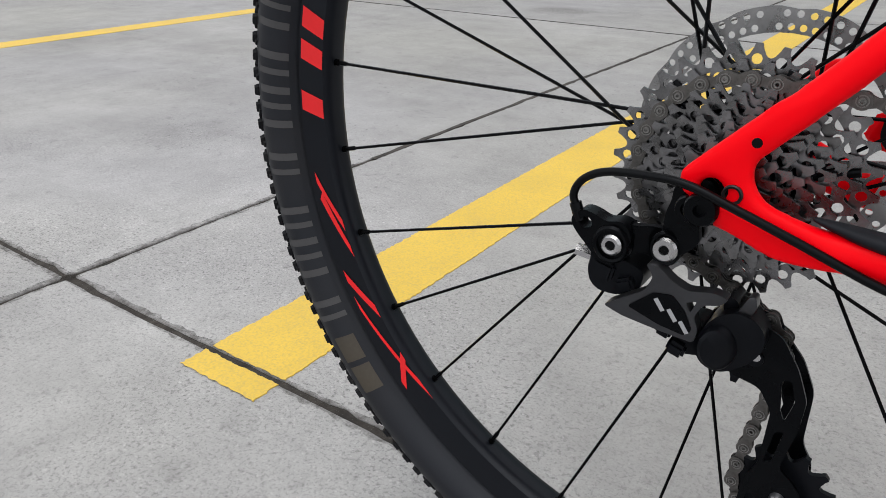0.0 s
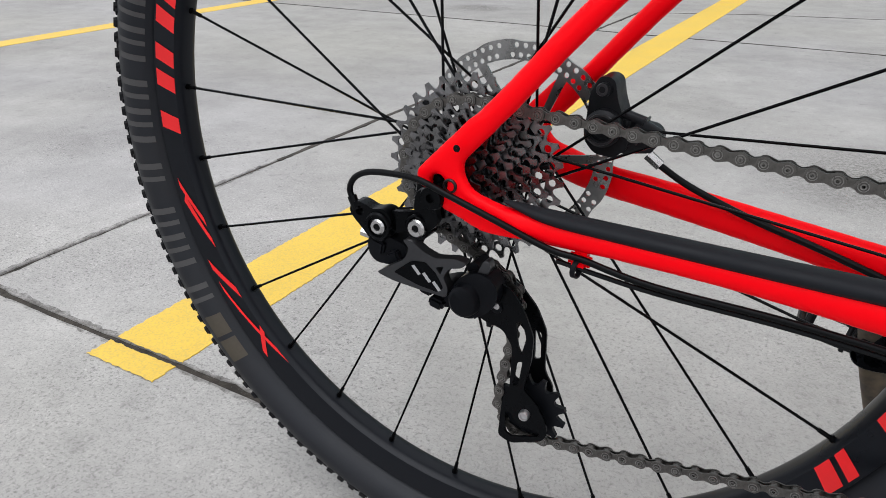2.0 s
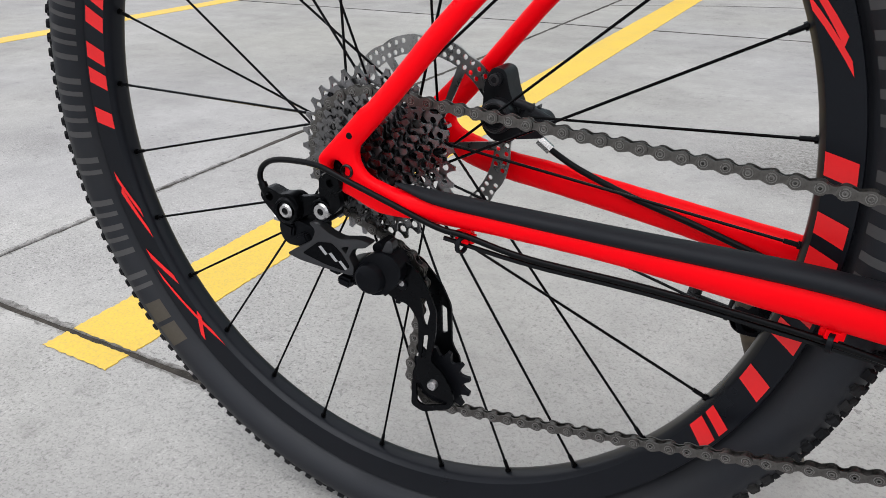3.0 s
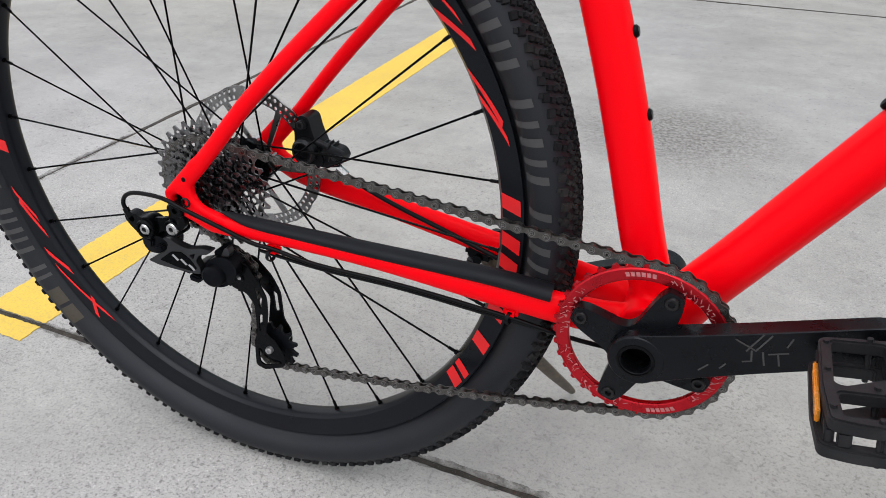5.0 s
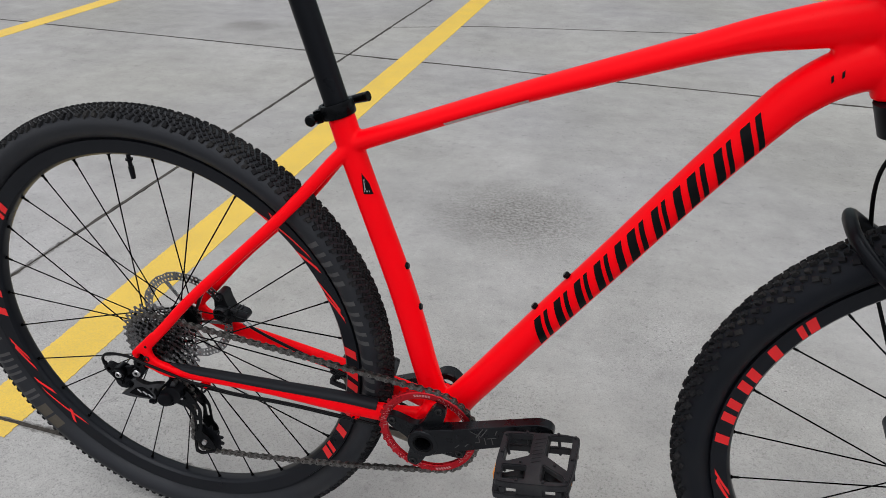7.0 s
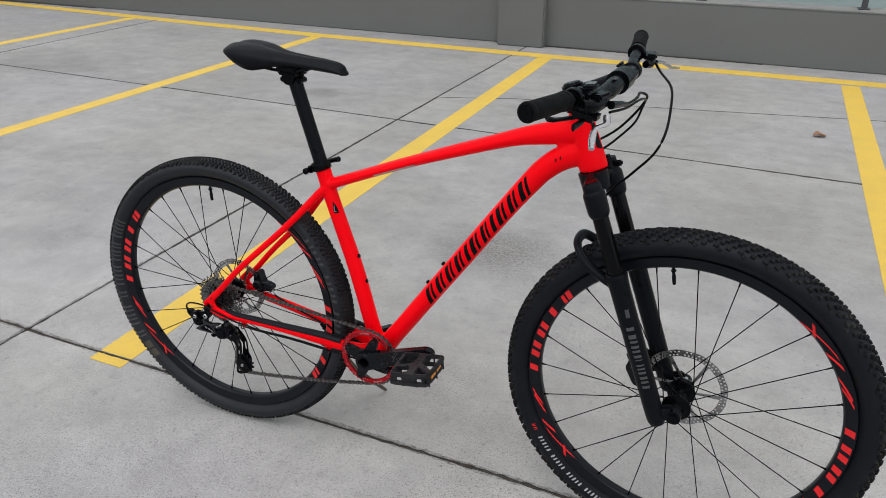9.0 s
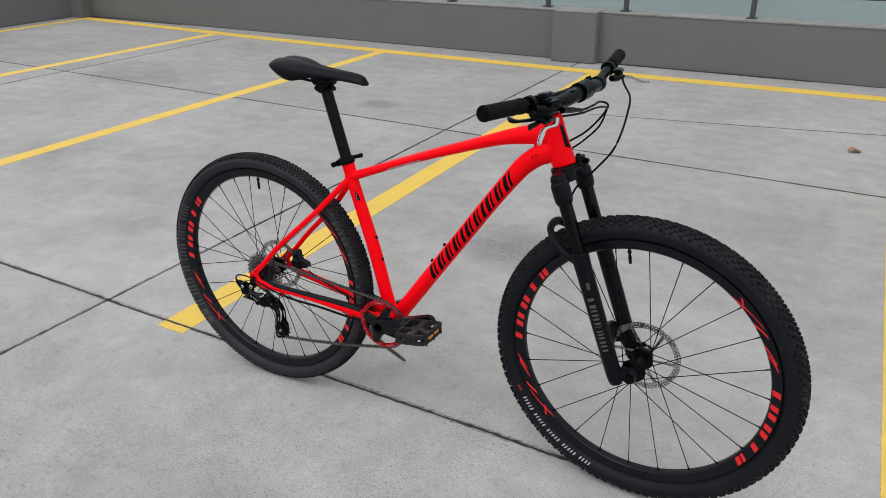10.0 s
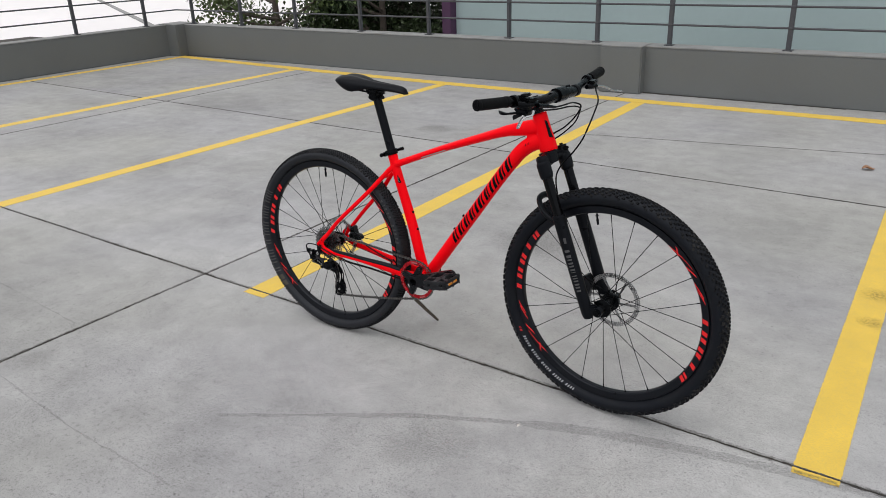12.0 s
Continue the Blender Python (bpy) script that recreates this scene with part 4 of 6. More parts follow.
block(bm, (0.014, 0.016, 0.016), pose(0.276, -0.010, 0.391, 0, -17, 0), 0.003)
block(bm, (0.014, 0.012, 0.016), pose(0.276, 0.010, 0.391, 0, -17, 0), 0.003)
lathe(bm, [(0.0001, -0.004), (0.0055, -0.004), (0.0072, -0.002), (0.0072, 0.005), (0.0001, 0.005)], 14, c=(0.272, -0.027, 0.390))
sweep(bm, [(0.272, 0.021, 0.392, 0.0055), (0.300, 0.030, 0.402, 0.0055), (0.328, 0.026, 0.412, 0.0065)], n=10, steps=4)
part("clamp_lever", bm, BLACK_ALLOY, bike, "black clamp bolt and lever")

SAD = [(0.094, 0.050, 0.656, 0.008), (0.102, 0.060, 0.659, 0.020), (0.120, 0.066, 0.661, 0.032), (0.146, 0.065, 0.659, 0.040), (0.174, 0.055, 0.655, 0.038), (0.205, 0.040, 0.649, 0.031), (0.240, 0.029, 0.645, 0.025), (0.278, 0.0235, 0.642, 0.022), (0.316, 0.0205, 0.639, 0.020), (0.346, 0.0175, 0.635, 0.018), (0.360, 0.013, 0.630, 0.013), (0.366, 0.006, 0.625, 0.006)]
bm = bmesh.new()
rows = []
for x, w, z, drop in spline(SAD, 4):
    row = []
    for k in range(21):
        s = -1 + k / 10
        over = max(abs(s) - 0.62, 0) / 0.38
        y = math.copysign(min(abs(s) / 0.62, 1) * w * (1 - 0.10 * over * over) + (0.004 * math.sin(math.pi * over)), s)
        groove = 0.004 * math.exp(-(s / 0.13) ** 2) * (0.0 if x > 0.30 else 1.0)
        zz = z - 0.012 * min(abs(s) / 0.62, 1) ** 2.4 - groove - (0.9 if x < 0.16 else 0.58 if x > 0.22 else 0.9 - (x - 0.16) * 5.3) * drop * over ** 1.15
        row.append(bm.verts.new((x + 0.010 * over * (1 if x < 0.2 else 0.3), y, zz)))
    rows.append(row)
for p, q in zip(rows, rows[1:]):
    for j in range(20):
        bm.faces.new((p[j], p[j + 1], q[j + 1], q[j]))
bm.faces.new(rows[0])
bm.faces.new(rows[-1][::-1])
saddle = part("saddle", bm, SADDLE_COVER, bike, "black padded saddle with a centre channel", sharp=60)
saddle.modifiers.new("thickness", "SOLIDIFY").thickness = 0.008
bm = bmesh.new()
for s in (-1, 1):
    sweep(bm, [(0.125, s * 0.034, 0.634, 0.0035), (0.152, s * 0.024, 0.617, 0.0035), (0.200, s * 0.022, 0.609, 0.0035), (0.260, s * 0.022, 0.611, 0.0035), (0.312, s * 0.012, 0.626, 0.0035)], n=8, steps=5)
part("saddle_rails", bm, BLACK_ALLOY, saddle, "thin black rails")
bm = bmesh.new()
rod(bm, (0.235, -0.022, 0.594), (0.235, 0.022, 0.594), 0.015)
block(bm, (0.050, 0.058, 0.010), pose(0.235, 0, 0.614, 0, 4, 0), 0.003)
block(bm, (0.044, 0.056, 0.008), pose(0.235, 0, 0.603, 0, 4, 0), 0.003)
for dx in (-0.020, 0.022):
    rod(bm, (0.235 + dx, 0, 0.586), (0.235 + dx * 0.95, 0, 0.619), 0.004)
    rod(bm, (0.235 + dx, -0.012, 0.588), (0.235 + dx, 0.012, 0.588), 0.006)
part("seat_post_head", bm, BLACK_ALLOY, bike, "black two-bolt saddle clamp")


# ---- wheels ----
def tyre_profile(width, inner=0.3185, outer=0.3635):
    """Half sections of the tyre's round casing from bead to bead, as (radius, y)."""
    out = []
    for k in range(17):
        f = -1 + k / 8
        a = f * 2.15
        cr = (inner + outer) / 2 + 0.002
        h = (outer - inner) / 2 - 0.001
        out.append((cr + h * math.cos(a), width / 2 * math.sin(a)))
    return [(0.3160, -0.0105), (0.3218, -0.0108), (0.3240, -0.0132), (0.3262, -0.0186)] + out + [(0.3262, 0.0186), (0.3240, 0.0132), (0.3218, 0.0108), (0.3160, 0.0105)]


def tyre_point(width, phi, theta, off=0.0, inner=0.3185, outer=0.3635):
    """A point of the casing: phi across it from the crown (0) to the right side (negative), theta round the wheel."""
    cr, h = (inner + outer) / 2 + 0.002, (outer - inner) / 2 - 0.001
    r, y = cr + (h + off) * math.cos(phi), (width / 2 + off) * math.sin(phi)
    return V((r * math.cos(theta), y, r * math.sin(theta)))


def knobs(width, rows, seed, outer):
    """Tread blocks: rows of (phi, count, length along, width across, height, phase, skew)."""
    rnd = random.Random(seed)
    verts, faces = [], []
    for phi, count, along, across, height, phase, skew in rows:
        for side in ((-1, 1) if phi else (1,)):
            for k in range(count):
                th = 2 * math.pi * (k + phase + (0.5 if side > 0 else 0)) / count
                ph = side * phi + rnd.uniform(-0.02, 0.02)
                base = tyre_point(width, ph, th, -0.001, outer=outer)
                tip = tyre_point(width, ph, th, height, outer=outer)
                up = (tip - base).normalized()
                tang = V((-math.sin(th), 0, math.cos(th)))
                tang = (tang + up.cross(tang) * skew * side * rnd.uniform(0.6, 1.4)).normalized()
                acr = up.cross(tang)
                i = len(verts)
                for p, k2 in ((base, 1.18), (tip, 0.86)):
                    for sx, sy in ((-1, -1), (1, -1), (1, 1), (-1, 1)):
                        verts.append(tuple(p + tang * sx * along / 2 * k2 + acr * sy * across / 2 * k2))
                faces += [(i + 4, i + 5, i + 6, i + 7)] + [(i + j, i + (j + 1) % 4, i + 4 + (j + 1) % 4, i + 4 + j) for j in range(4)]
    me = bpy.data.meshes.new("tread")
    me.from_pydata(verts, [], faces)
    me.materials.append(KNOB_RUBBER)
    return me


RIM = [(0.2965, -0.0045), (0.2972, -0.0080), (0.3005, -0.0118), (0.3160, -0.0148), (0.3205, -0.0152), (0.3212, -0.0138), (0.3180, -0.0120), (0.3150, -0.0115), (0.3120, 0.0), (0.3150, 0.0115), (0.3180, 0.0120), (0.3212, 0.0138), (0.3205, 0.0152), (0.3160, 0.0148), (0.3005, 0.0118), (0.2972, 0.0080), (0.2965, 0.0045), (0.2962, 0.0)]


def rim_surf(deg, r):
    y = -0.0118 - (r - 0.3005) * (0.0030 / 0.0155) - 0.0006
    return V((r * math.cos(radians(deg)), y, r * math.sin(radians(deg))))


def spokes(wheel, first, flange_r, flange_y, count):
    """Thin spokes, each with its nipple, crossing from the two flanges."""
    made = {}
    for k in range(count):
        side, lead = (-1 if k % 2 == 0 else 1), (-1 if (k // 2) % 2 == 0 else 1)
        if (side, lead) not in made:
            bm = bmesh.new()
            h = radians(lead * 66)
            foot = V((flange_r * math.cos(h), side * flange_y[0 if side < 0 else 1], flange_r * math.sin(h)))
            head = V((0.2968, side * 0.0015, 0))
            d = (head - foot).normalized()
            rod(bm, foot, head, 0.0011, n=6)
            rod(bm, foot, foot + d * 0.012, 0.0012, n=6)
            rod(bm, head - d * 0.0110, head - d * 0.002, 0.0017, n=8)
            rod(bm, head - d * 0.0025, head + d * 0.002, 0.0027, n=8)
            made[(side, lead)] = part("spoke", bm, SPOKE_BLACK, wheel, m=Matrix.Rotation(radians(-(first + k * 360 / count)), 4, "Y")).data
        else:
            place("spoke", made[(side, lead)], wheel, m=Matrix.Rotation(radians(-(first + k * 360 / count)), 4, "Y"))


def wheel_decals(wheel, turn):
    """Red block marks, slashes and a cross on the rim's side, twice round the wheel."""
    for half in (0, 184.3):
        t0 = turn + half
        for a0, w, kind in ((140.5, 7.6, 0), (150.2, 6.2, 1), (158.8, 7.6, 2), (168.6, 7.8, 3), (178.8, 6.2, 1)):
            s = t0 + a0
            lo, hi = 0.3003, 0.3180
            bm = bmesh.new()
            for a1, a2 in {0: ((0.2, 2.6), (3.4, 5.0)), 1: ((0.9, 3.6),), 2: ((0.1, 2.7), (4.1, 6.7)), 3: ((0.1, 2.7), (4.3, 6.9))}[kind]:
                patch(bm, [(s + a1, hi), (s + a2, hi), (s + a2 + 1.2, lo), (s + a1 + 1.2, lo)], rim_surf, 3, 4)
            part("rim_mark", bm, RED_PRINT, wheel, "plain red bar mark", normals=False)
        for c in (((-168.8, 0.3150), (-167.2, 0.3150), (-159.5, 0.3005), (-161.3, 0.3005)), ((-165.8, 0.3120), (-164.8, 0.3150), (-155.4, 0.3005), (-157.4, 0.3005)), ((-154.0, 0.3150), (-152.0, 0.3150), (-145.3, 0.3005), (-147.5, 0.3005)), ((-149.8, 0.3150), (-147.6, 0.3150), (-130.6, 0.2998), (-134.2, 0.2998)), ((-135.4, 0.3150), (-134.0, 0.3150), (-137.8, 0.3005), (-139.4, 0.3005))):
            bm = bmesh.new()
            patch(bm, [(t0 + x, r) for x, r in c], rim_surf, 5, 4)
            part("rim_slash", bm, RED_PRINT, wheel, "red slash", normals=False)


def side_bars(wheel, width, spans, material, label, lo=0.3270, hi=0.3480):
    """Plain slanted bars of a tyre's lettering on its right side wall."""

    def surf(deg, r):
        cr, h = (0.3185 + 0.3635) / 2 + 0.002, (0.3635 - 0.3185) / 2 - 0.001
        phi = -math.acos(max(min((r - cr) / h, 1), -1))
        return tyre_point(width, phi, radians(deg), 0.0005)

    for a0, a1, step, fill in spans:
        n = max(int(round((a1 - a0) / step)), 1)
        for k in range(n):
            s = a0 + k * step
            t = step * fill
            bm = bmesh.new()
            one = 1.0 if fill > 0.9 else 0.30
            patch(bm, [(s, hi), (s + t * one, hi), (s + t * one + 0.4, lo), (s + 0.4, lo)], surf, 4, 4)
            if k % 3 != 2 and fill < 0.9:
                patch(bm, [(s + t * 0.66, hi), (s + t * 0.90, hi), (s + t * 0.90 + 0.4, lo), (s + t * 0.66 + 0.4, lo)], surf, 2, 4)
            part("side_wall_bar", bm, material, wheel, label, normals=False)


def rotor(r, holes_out, arms, name, parent, m):
    """A drilled brake disc with curved arms."""
    loops = []
    out = []
    for k in range(120):
        a = 2 * math.pi * k / 120
        out.append(((r - 0.0016 * (math.sin(a * 6) ** 8)) * math.cos(a), (r - 0.0016 * (math.sin(a * 6) ** 8)) * math.sin(a)))
    loops.append(out)
    band = r - 0.0148
    for k in range(holes_out):
        a = 2 * math.pi * k / holes_out
        if k % 11 == 10:
            continue
        for rr, da in ((r - 0.0042, 0), (r - 0.0115, 0.5)):
            b = a + da * 2 * math.pi / holes_out
            loops.append(circle(rr * math.cos(b), rr * math.sin(b), 0.0021, 9))
    for k in range(arms):
        a = 360 * k / arms
        loops.append([(x, z) for x, z in slot(0.024, band, a + 5, a + 360 / arms - 7, 8)][:9] + [(band * math.cos(radians(a + 18 + t)), band * math.sin(radians(a + 18 + t))) for t in [(360 / arms - 6.5) * (1 - j / 8) for j in range(9)]])
    loops.append(circle(0, 0, 0.0165, 24))
    bm = bmesh.new()
    plate(bm, loops, -0.0009, 0.0009)
    return part(name, bm, ROTOR_STEEL, parent, "drilled steel brake disc with curved arms", m)


def build_wheel(name, m, width, tread_rows, seed, first, turn, flanges, disc_r, disc_y, label, inner_detail, count, outer, rubber):
    bm = bmesh.new()
    lathe(bm, RIM, 144, wrap=True)
    wheel = part(name, bm, RIM_BLACK, bike, label, m, sharp=30)
    bm = bmesh.new()
    prof = tyre_profile(width, outer=outer)
    lathe(bm, prof, 144)
    part("tyre", bm, rubber, wheel, "black rubber mountain bike tyre", sharp=60)
    tagged(place("tread", knobs(width, tread_rows, seed, outer), wheel, "small worn tread knobs"), kind="stuff")
    spokes(wheel, first, 0.0255, flanges, count)
    wheel_decals(wheel, turn)
    bm = bmesh.new()
    fy0, fy1 = -flanges[0], flanges[1]
    lathe(bm, [(0.0075, fy0 - 0.022), (0.0105, fy0 - 0.020), (0.0145, fy0 - 0.006), (0.0285, fy0 - 0.002), (0.0290, fy0), (0.0285, fy0 + 0.002), (0.0170, fy0 + 0.005), (0.0140, (fy0 + fy1) / 2), (0.0170, fy1 - 0.005), (0.0285, fy1 - 0.002), (0.0290, fy1), (0.0285, fy1 + 0.002), (0.0190, fy1 + 0.006), (0.0165, disc_y + 0.004), (0.0100, disc_y + 0.008), (0.0075, disc_y + 0.012)], 32)
    part("hub", bm, BLACK_ALLOY, wheel, "black flanged hub")
    rotor(disc_r, 66, 6, "brake_disc", wheel, pose(0, disc_y, 0, 0, 17, 0))
    bm = bmesh.new()
    for k in range(6):
        b = radians(60 * k + 20)
        rod(bm, (0.0225 * math.cos(b), disc_y + 0.004, 0.0225 * math.sin(b)), (0.0225 * math.cos(b), disc_y - 0.004, 0.0225 * math.sin(b)), 0.0036, n=8)
    part("disc_bolts", bm, SILVER, wheel, "small steel disc bolts")
    bm = bmesh.new()
    va = radians(inner_detail)
    d = V((math.cos(va), 0, math.sin(va)))
    rod(bm, d * 0.294, d * 0.272, 0.0030, n=10)
    rod(bm, d * 0.289, d * 0.286, 0.0052, n=10)
    rod(bm, d * 0.277, d * 0.259, 0.0042, 0.0034, n=10)
    part("valve", bm, BLACK_PLASTIC, wheel, "black capped tyre valve")
    return wheel


REAR_ROWS = [(0.0, 240, 0.0042, 0.0036, 0.0024, 0.0, 0.4), (0.15, 240, 0.0040, 0.0036, 0.0024, 0.25, 0.7), (0.31, 240, 0.0044, 0.0034, 0.0025, 0.6, 0.8), (0.48, 230, 0.0040, 0.0038, 0.0025, 0.1, 0.8), (0.66, 230, 0.0044, 0.0040, 0.0028, 0.4, 0.7), (0.86, 170, 0.0066, 0.0058, 0.0034, 0.2, 0.3), (1.02, 85, 0.0040, 0.0036, 0.0014, 0.2, 0.6)]
FRONT_ROWS = [(0.12, 104, 0.0076, 0.0046, 0.0044, 0.0, 0.35), (0.36, 104, 0.0070, 0.0048, 0.0046, 0.35, 0.5), (0.60, 104, 0.0072, 0.0050, 0.0048, 0.7, 0.45), (0.86, 104, 0.0080, 0.0062, 0.0054, 0.15, 0.3), (1.10, 52, 0.0075, 0.0060, 0.0030, 0.4, 0.5)]
rear = build_wheel("rear_wheel", UNSET, 0.057, REAR_ROWS, 2, -132.9, 0.0, (0.020, 0.033), 0.080, 0.050, "black rear wheel rim with red marks", 92.6, 28, 0.3635, RUBBER)
front = build_wheel("front_wheel", TURNED @ Matrix.Translation(FRONT) @ UNTURN, 0.060, FRONT_ROWS, 4, 16.1, 0.1, (0.034, 0.023), 0.090, 0.042, "black front wheel rim with red marks", 100.0, 24, 0.3685, FRONT_RUBBER)
side_bars(rear, 0.057, [(150.0, 174.5, 4.2, 0.72), (174.8, 193.0, 4.4, 0.74), (195.4, 213.0, 4.5, 0.74)], GREY_PRINT, "faint grey printed bar")
side_bars(rear, 0.057, [(-6.0, 42.0, 5.4, 0.74)], GREY_PRINT, "faint grey printed bar")
side_bars(rear, 0.057, [(214.6, 218.6, 4.0, 0.95), (219.2, 223.4, 4.2, 0.95)], TAN_PRINT, "faint tan label block", 0.3285, 0.3430)
side_bars(front, 0.058, [(207.0, 210.0, 1.6, 0.7)], RED_PRINT, "tiny red printed bar", 0.3315, 0.3375)
side_bars(front, 0.058, [(213.0, 256.0, 3.05, 0.78)], WHITE_PRINT, "pale outlined printed bar", 0.3305, 0.3380)


# ---- drivetrain ----
def cog(name, teeth, y, thick, parent, bore, material, label="", phase=0.0):
    r = teeth * 0.0127 / (2 * math.pi)
    loops = [gear(teeth, phase=phase)]
    if r - bore > 0.0085:
        for k in range(teeth):
            b = 2 * math.pi * (k + phase) / teeth
            c = r - 0.0054
            loops.append(circle(c * math.cos(b), c * math.sin(b), 0.0028, 9, b))
    loops.append(circle(0, 0, bore, 30))
    bm = bmesh.new()
    plate(bm, loops, y - thick / 2, y + thick / 2)
    return part(name, bm, material, parent, label)


bm = bmesh.new()
lathe(bm, [(0.013, -0.064), (0.0165, -0.064), (0.0172, -0.062), (0.0172, -0.050), (0.0210, -0.047), (0.0250, -0.0435), (0.0290, -0.0400), (0.0330, -0.0360), (0.0375, -0.0325), (0.0375, -0.0300), (0.0175, -0.0290), (0.0175, -0.024), (0.013, -0.024)], 40)
cassette = part("cassette", bm, BLACK_ALLOY, bike, "dark eleven-speed cassette body", UNSET)
TEETH = [32, 28, 25, 23, 21, 19, 17, 15, 13, 12, 11]
PHASES = (0.0, 0.42, 0.15, 0.78, 0.31, 0.05, 0.62, 0.88, 0.27, 0.55, 0.1)
for i, t in enumerate(TEETH):
    nxt = TEETH[min(i + 1, 10)] * 0.0127 / (2 * math.pi)
    cog("sprocket", t, -0.0240 - 0.0037 * i, 0.0015, cassette, max(t * 0.0127 / (2 * math.pi) - 0.0100, 0.0172), STEEL, "toothed steel sprocket", PHASES[i])

for k in range(6):
    a = 2 * math.pi * k / 6
    bm = bmesh.new()
    d = V((math.cos(a), 0, math.sin(a)))
    t = V((-math.sin(a), 0, math.cos(a)))
    for i, (h0, h1) in enumerate(((0.0165, 0.0570), (0.0165, 0.0490), (0.0165, 0.0430), (0.0165, 0.0385))):
        p, q = d * h0 + V((0, -0.0258 - 0.0037 * i, 0)), d * h1 + t * 0.012 + V((0, -0.0258 - 0.0037 * i, 0))
        sweep(bm, [(*p, 0.0011, 0.0030), (*q, 0.0011, 0.0022)], n=8, steps=2)
    part("spider_arm", bm, BLACK_ALLOY, cassette, "black carrier arm")

RING_Y, COG_Y = -0.050, -0.0314
GUIDE, TENSION = V((0.0200, 0, -0.0915)), V((0.0568, 0, -0.1762))
CIRCLES = [(AXLE.x, AXLE.z, 25.3 * 0.0127 / (2 * math.pi), 1, COG_Y), (GUIDE.x, GUIDE.z, 11 * 0.0127 / (2 * math.pi), -1, COG_Y), (TENSION.x, TENSION.z, 13 * 0.0127 / (2 * math.pi), 1, COG_Y - 0.001), (BB.x, BB.z, 36 * 0.0127 / (2 * math.pi), 1, RING_Y)]


def belt(circles):
    """The closed chain line round circles of (x, z, radius, sense, y), 1 being anticlockwise seen from the right."""
    line, n = [], len(circles)
    tang = []
    for i in range(n):
        x0, z0, r0, s0, y0 = circles[i]
        x1, z1, r1, s1, y1 = circles[(i + 1) % n]
        d = math.hypot(x1 - x0, z1 - z0)
        base = math.atan2(z1 - z0, x1 - x0)
        off = math.asin((s0 * r0 - s1 * r1) / d)
        a = base + off
        nx, nz = math.sin(a), -math.cos(a)
        tang.append(((x0 + nx * r0 * s0, z0 + nz * r0 * s0, y0), (x1 + nx * r1 * s1, z1 + nz * r1 * s1, y1)))
    for i in range(n):
        p, q = tang[i]
        for k in range(60):
            t = k / 60
            sag = 0.0055 * 4 * t * (1 - t) if i == 2 else 0.0
            line.append((p[0] * (1 - t) + q[0] * t, p[1] * (1 - t) + q[1] * t - sag, p[2] * (1 - t) + q[2] * t))
        x1, z1, r1, s1, y1 = circles[(i + 1) % n]
        nxt = tang[(i + 1) % n][0]
        a0, a1 = math.atan2(q[1] - z1, q[0] - x1), math.atan2(nxt[1] - z1, nxt[0] - x1)
        turn = (a1 - a0) * s1 % (2 * math.pi)
        for k in range(40):
            a = a0 + s1 * turn * k / 40
            line.append((x1 + r1 * math.cos(a), z1 + r1 * math.sin(a), y1))
    return line


line = belt(CIRCLES)
lens = [0.0]
for p, q in zip(line, line[1:] + line[:1]):
    lens.append(lens[-1] + math.dist(p, q))
links = 2 * round(lens[-1] / 0.0127 / 2)
pitch = lens[-1] / links


def chain_at(s):
    s %= lens[-1]
    i = int(np.searchsorted(lens, s, side="right")) - 1
    p, q = line[i % len(line)], line[(i + 1) % len(line)]
    t = (s - lens[i]) / max(lens[i + 1] - lens[i], 1e-9)
    x, z, y = (p[j] * (1 - t) + q[j] * t for j in range(3))
    return V((x, y, z))


def link_shape(h, waist):
    """The waisted outline of a link plate."""
    out = []
    for cx, a0 in ((0.00635, -110), (-0.00635, 70)):
        out += [(cx + h * math.cos(radians(a0 + 220 * k / 8)), h * math.sin(radians(a0 + 220 * k / 8))) for k in range(9)]
        out.append((0.0, waist if cx > 0 else -waist))
    return out


bm = bmesh.new()
for s in (-1, 1):
    plate(bm, [link_shape(0.0044, 0.0026)], s * 0.0021, s * 0.0030)
    for x in (-0.00635, 0.00635):
        lathe(bm, [(0.0031, s * 0.0029), (0.0030, s * 0.0034), (0.0025, s * 0.0034), (0.0024, s * 0.0026), (0.0018, s * 0.0026), (0.0017, s * 0.0038), (0.0010, s * 0.0038), (0.0009, s * 0.0030), (0.0001, s * 0.0030)], 12, c=(x, 0, 0))
outer_me = bm
bm2 = bmesh.new()
for s in (-1, 1):
    plate(bm2, [link_shape(0.0039, 0.0021)], s * 0.0010, s * 0.0019)
for x in (-0.00635, 0.00635):
    rod(bm2, (x, -0.0011, 0), (x, 0.0011, 0), 0.0038, n=10)
chain = None
link_me = {}
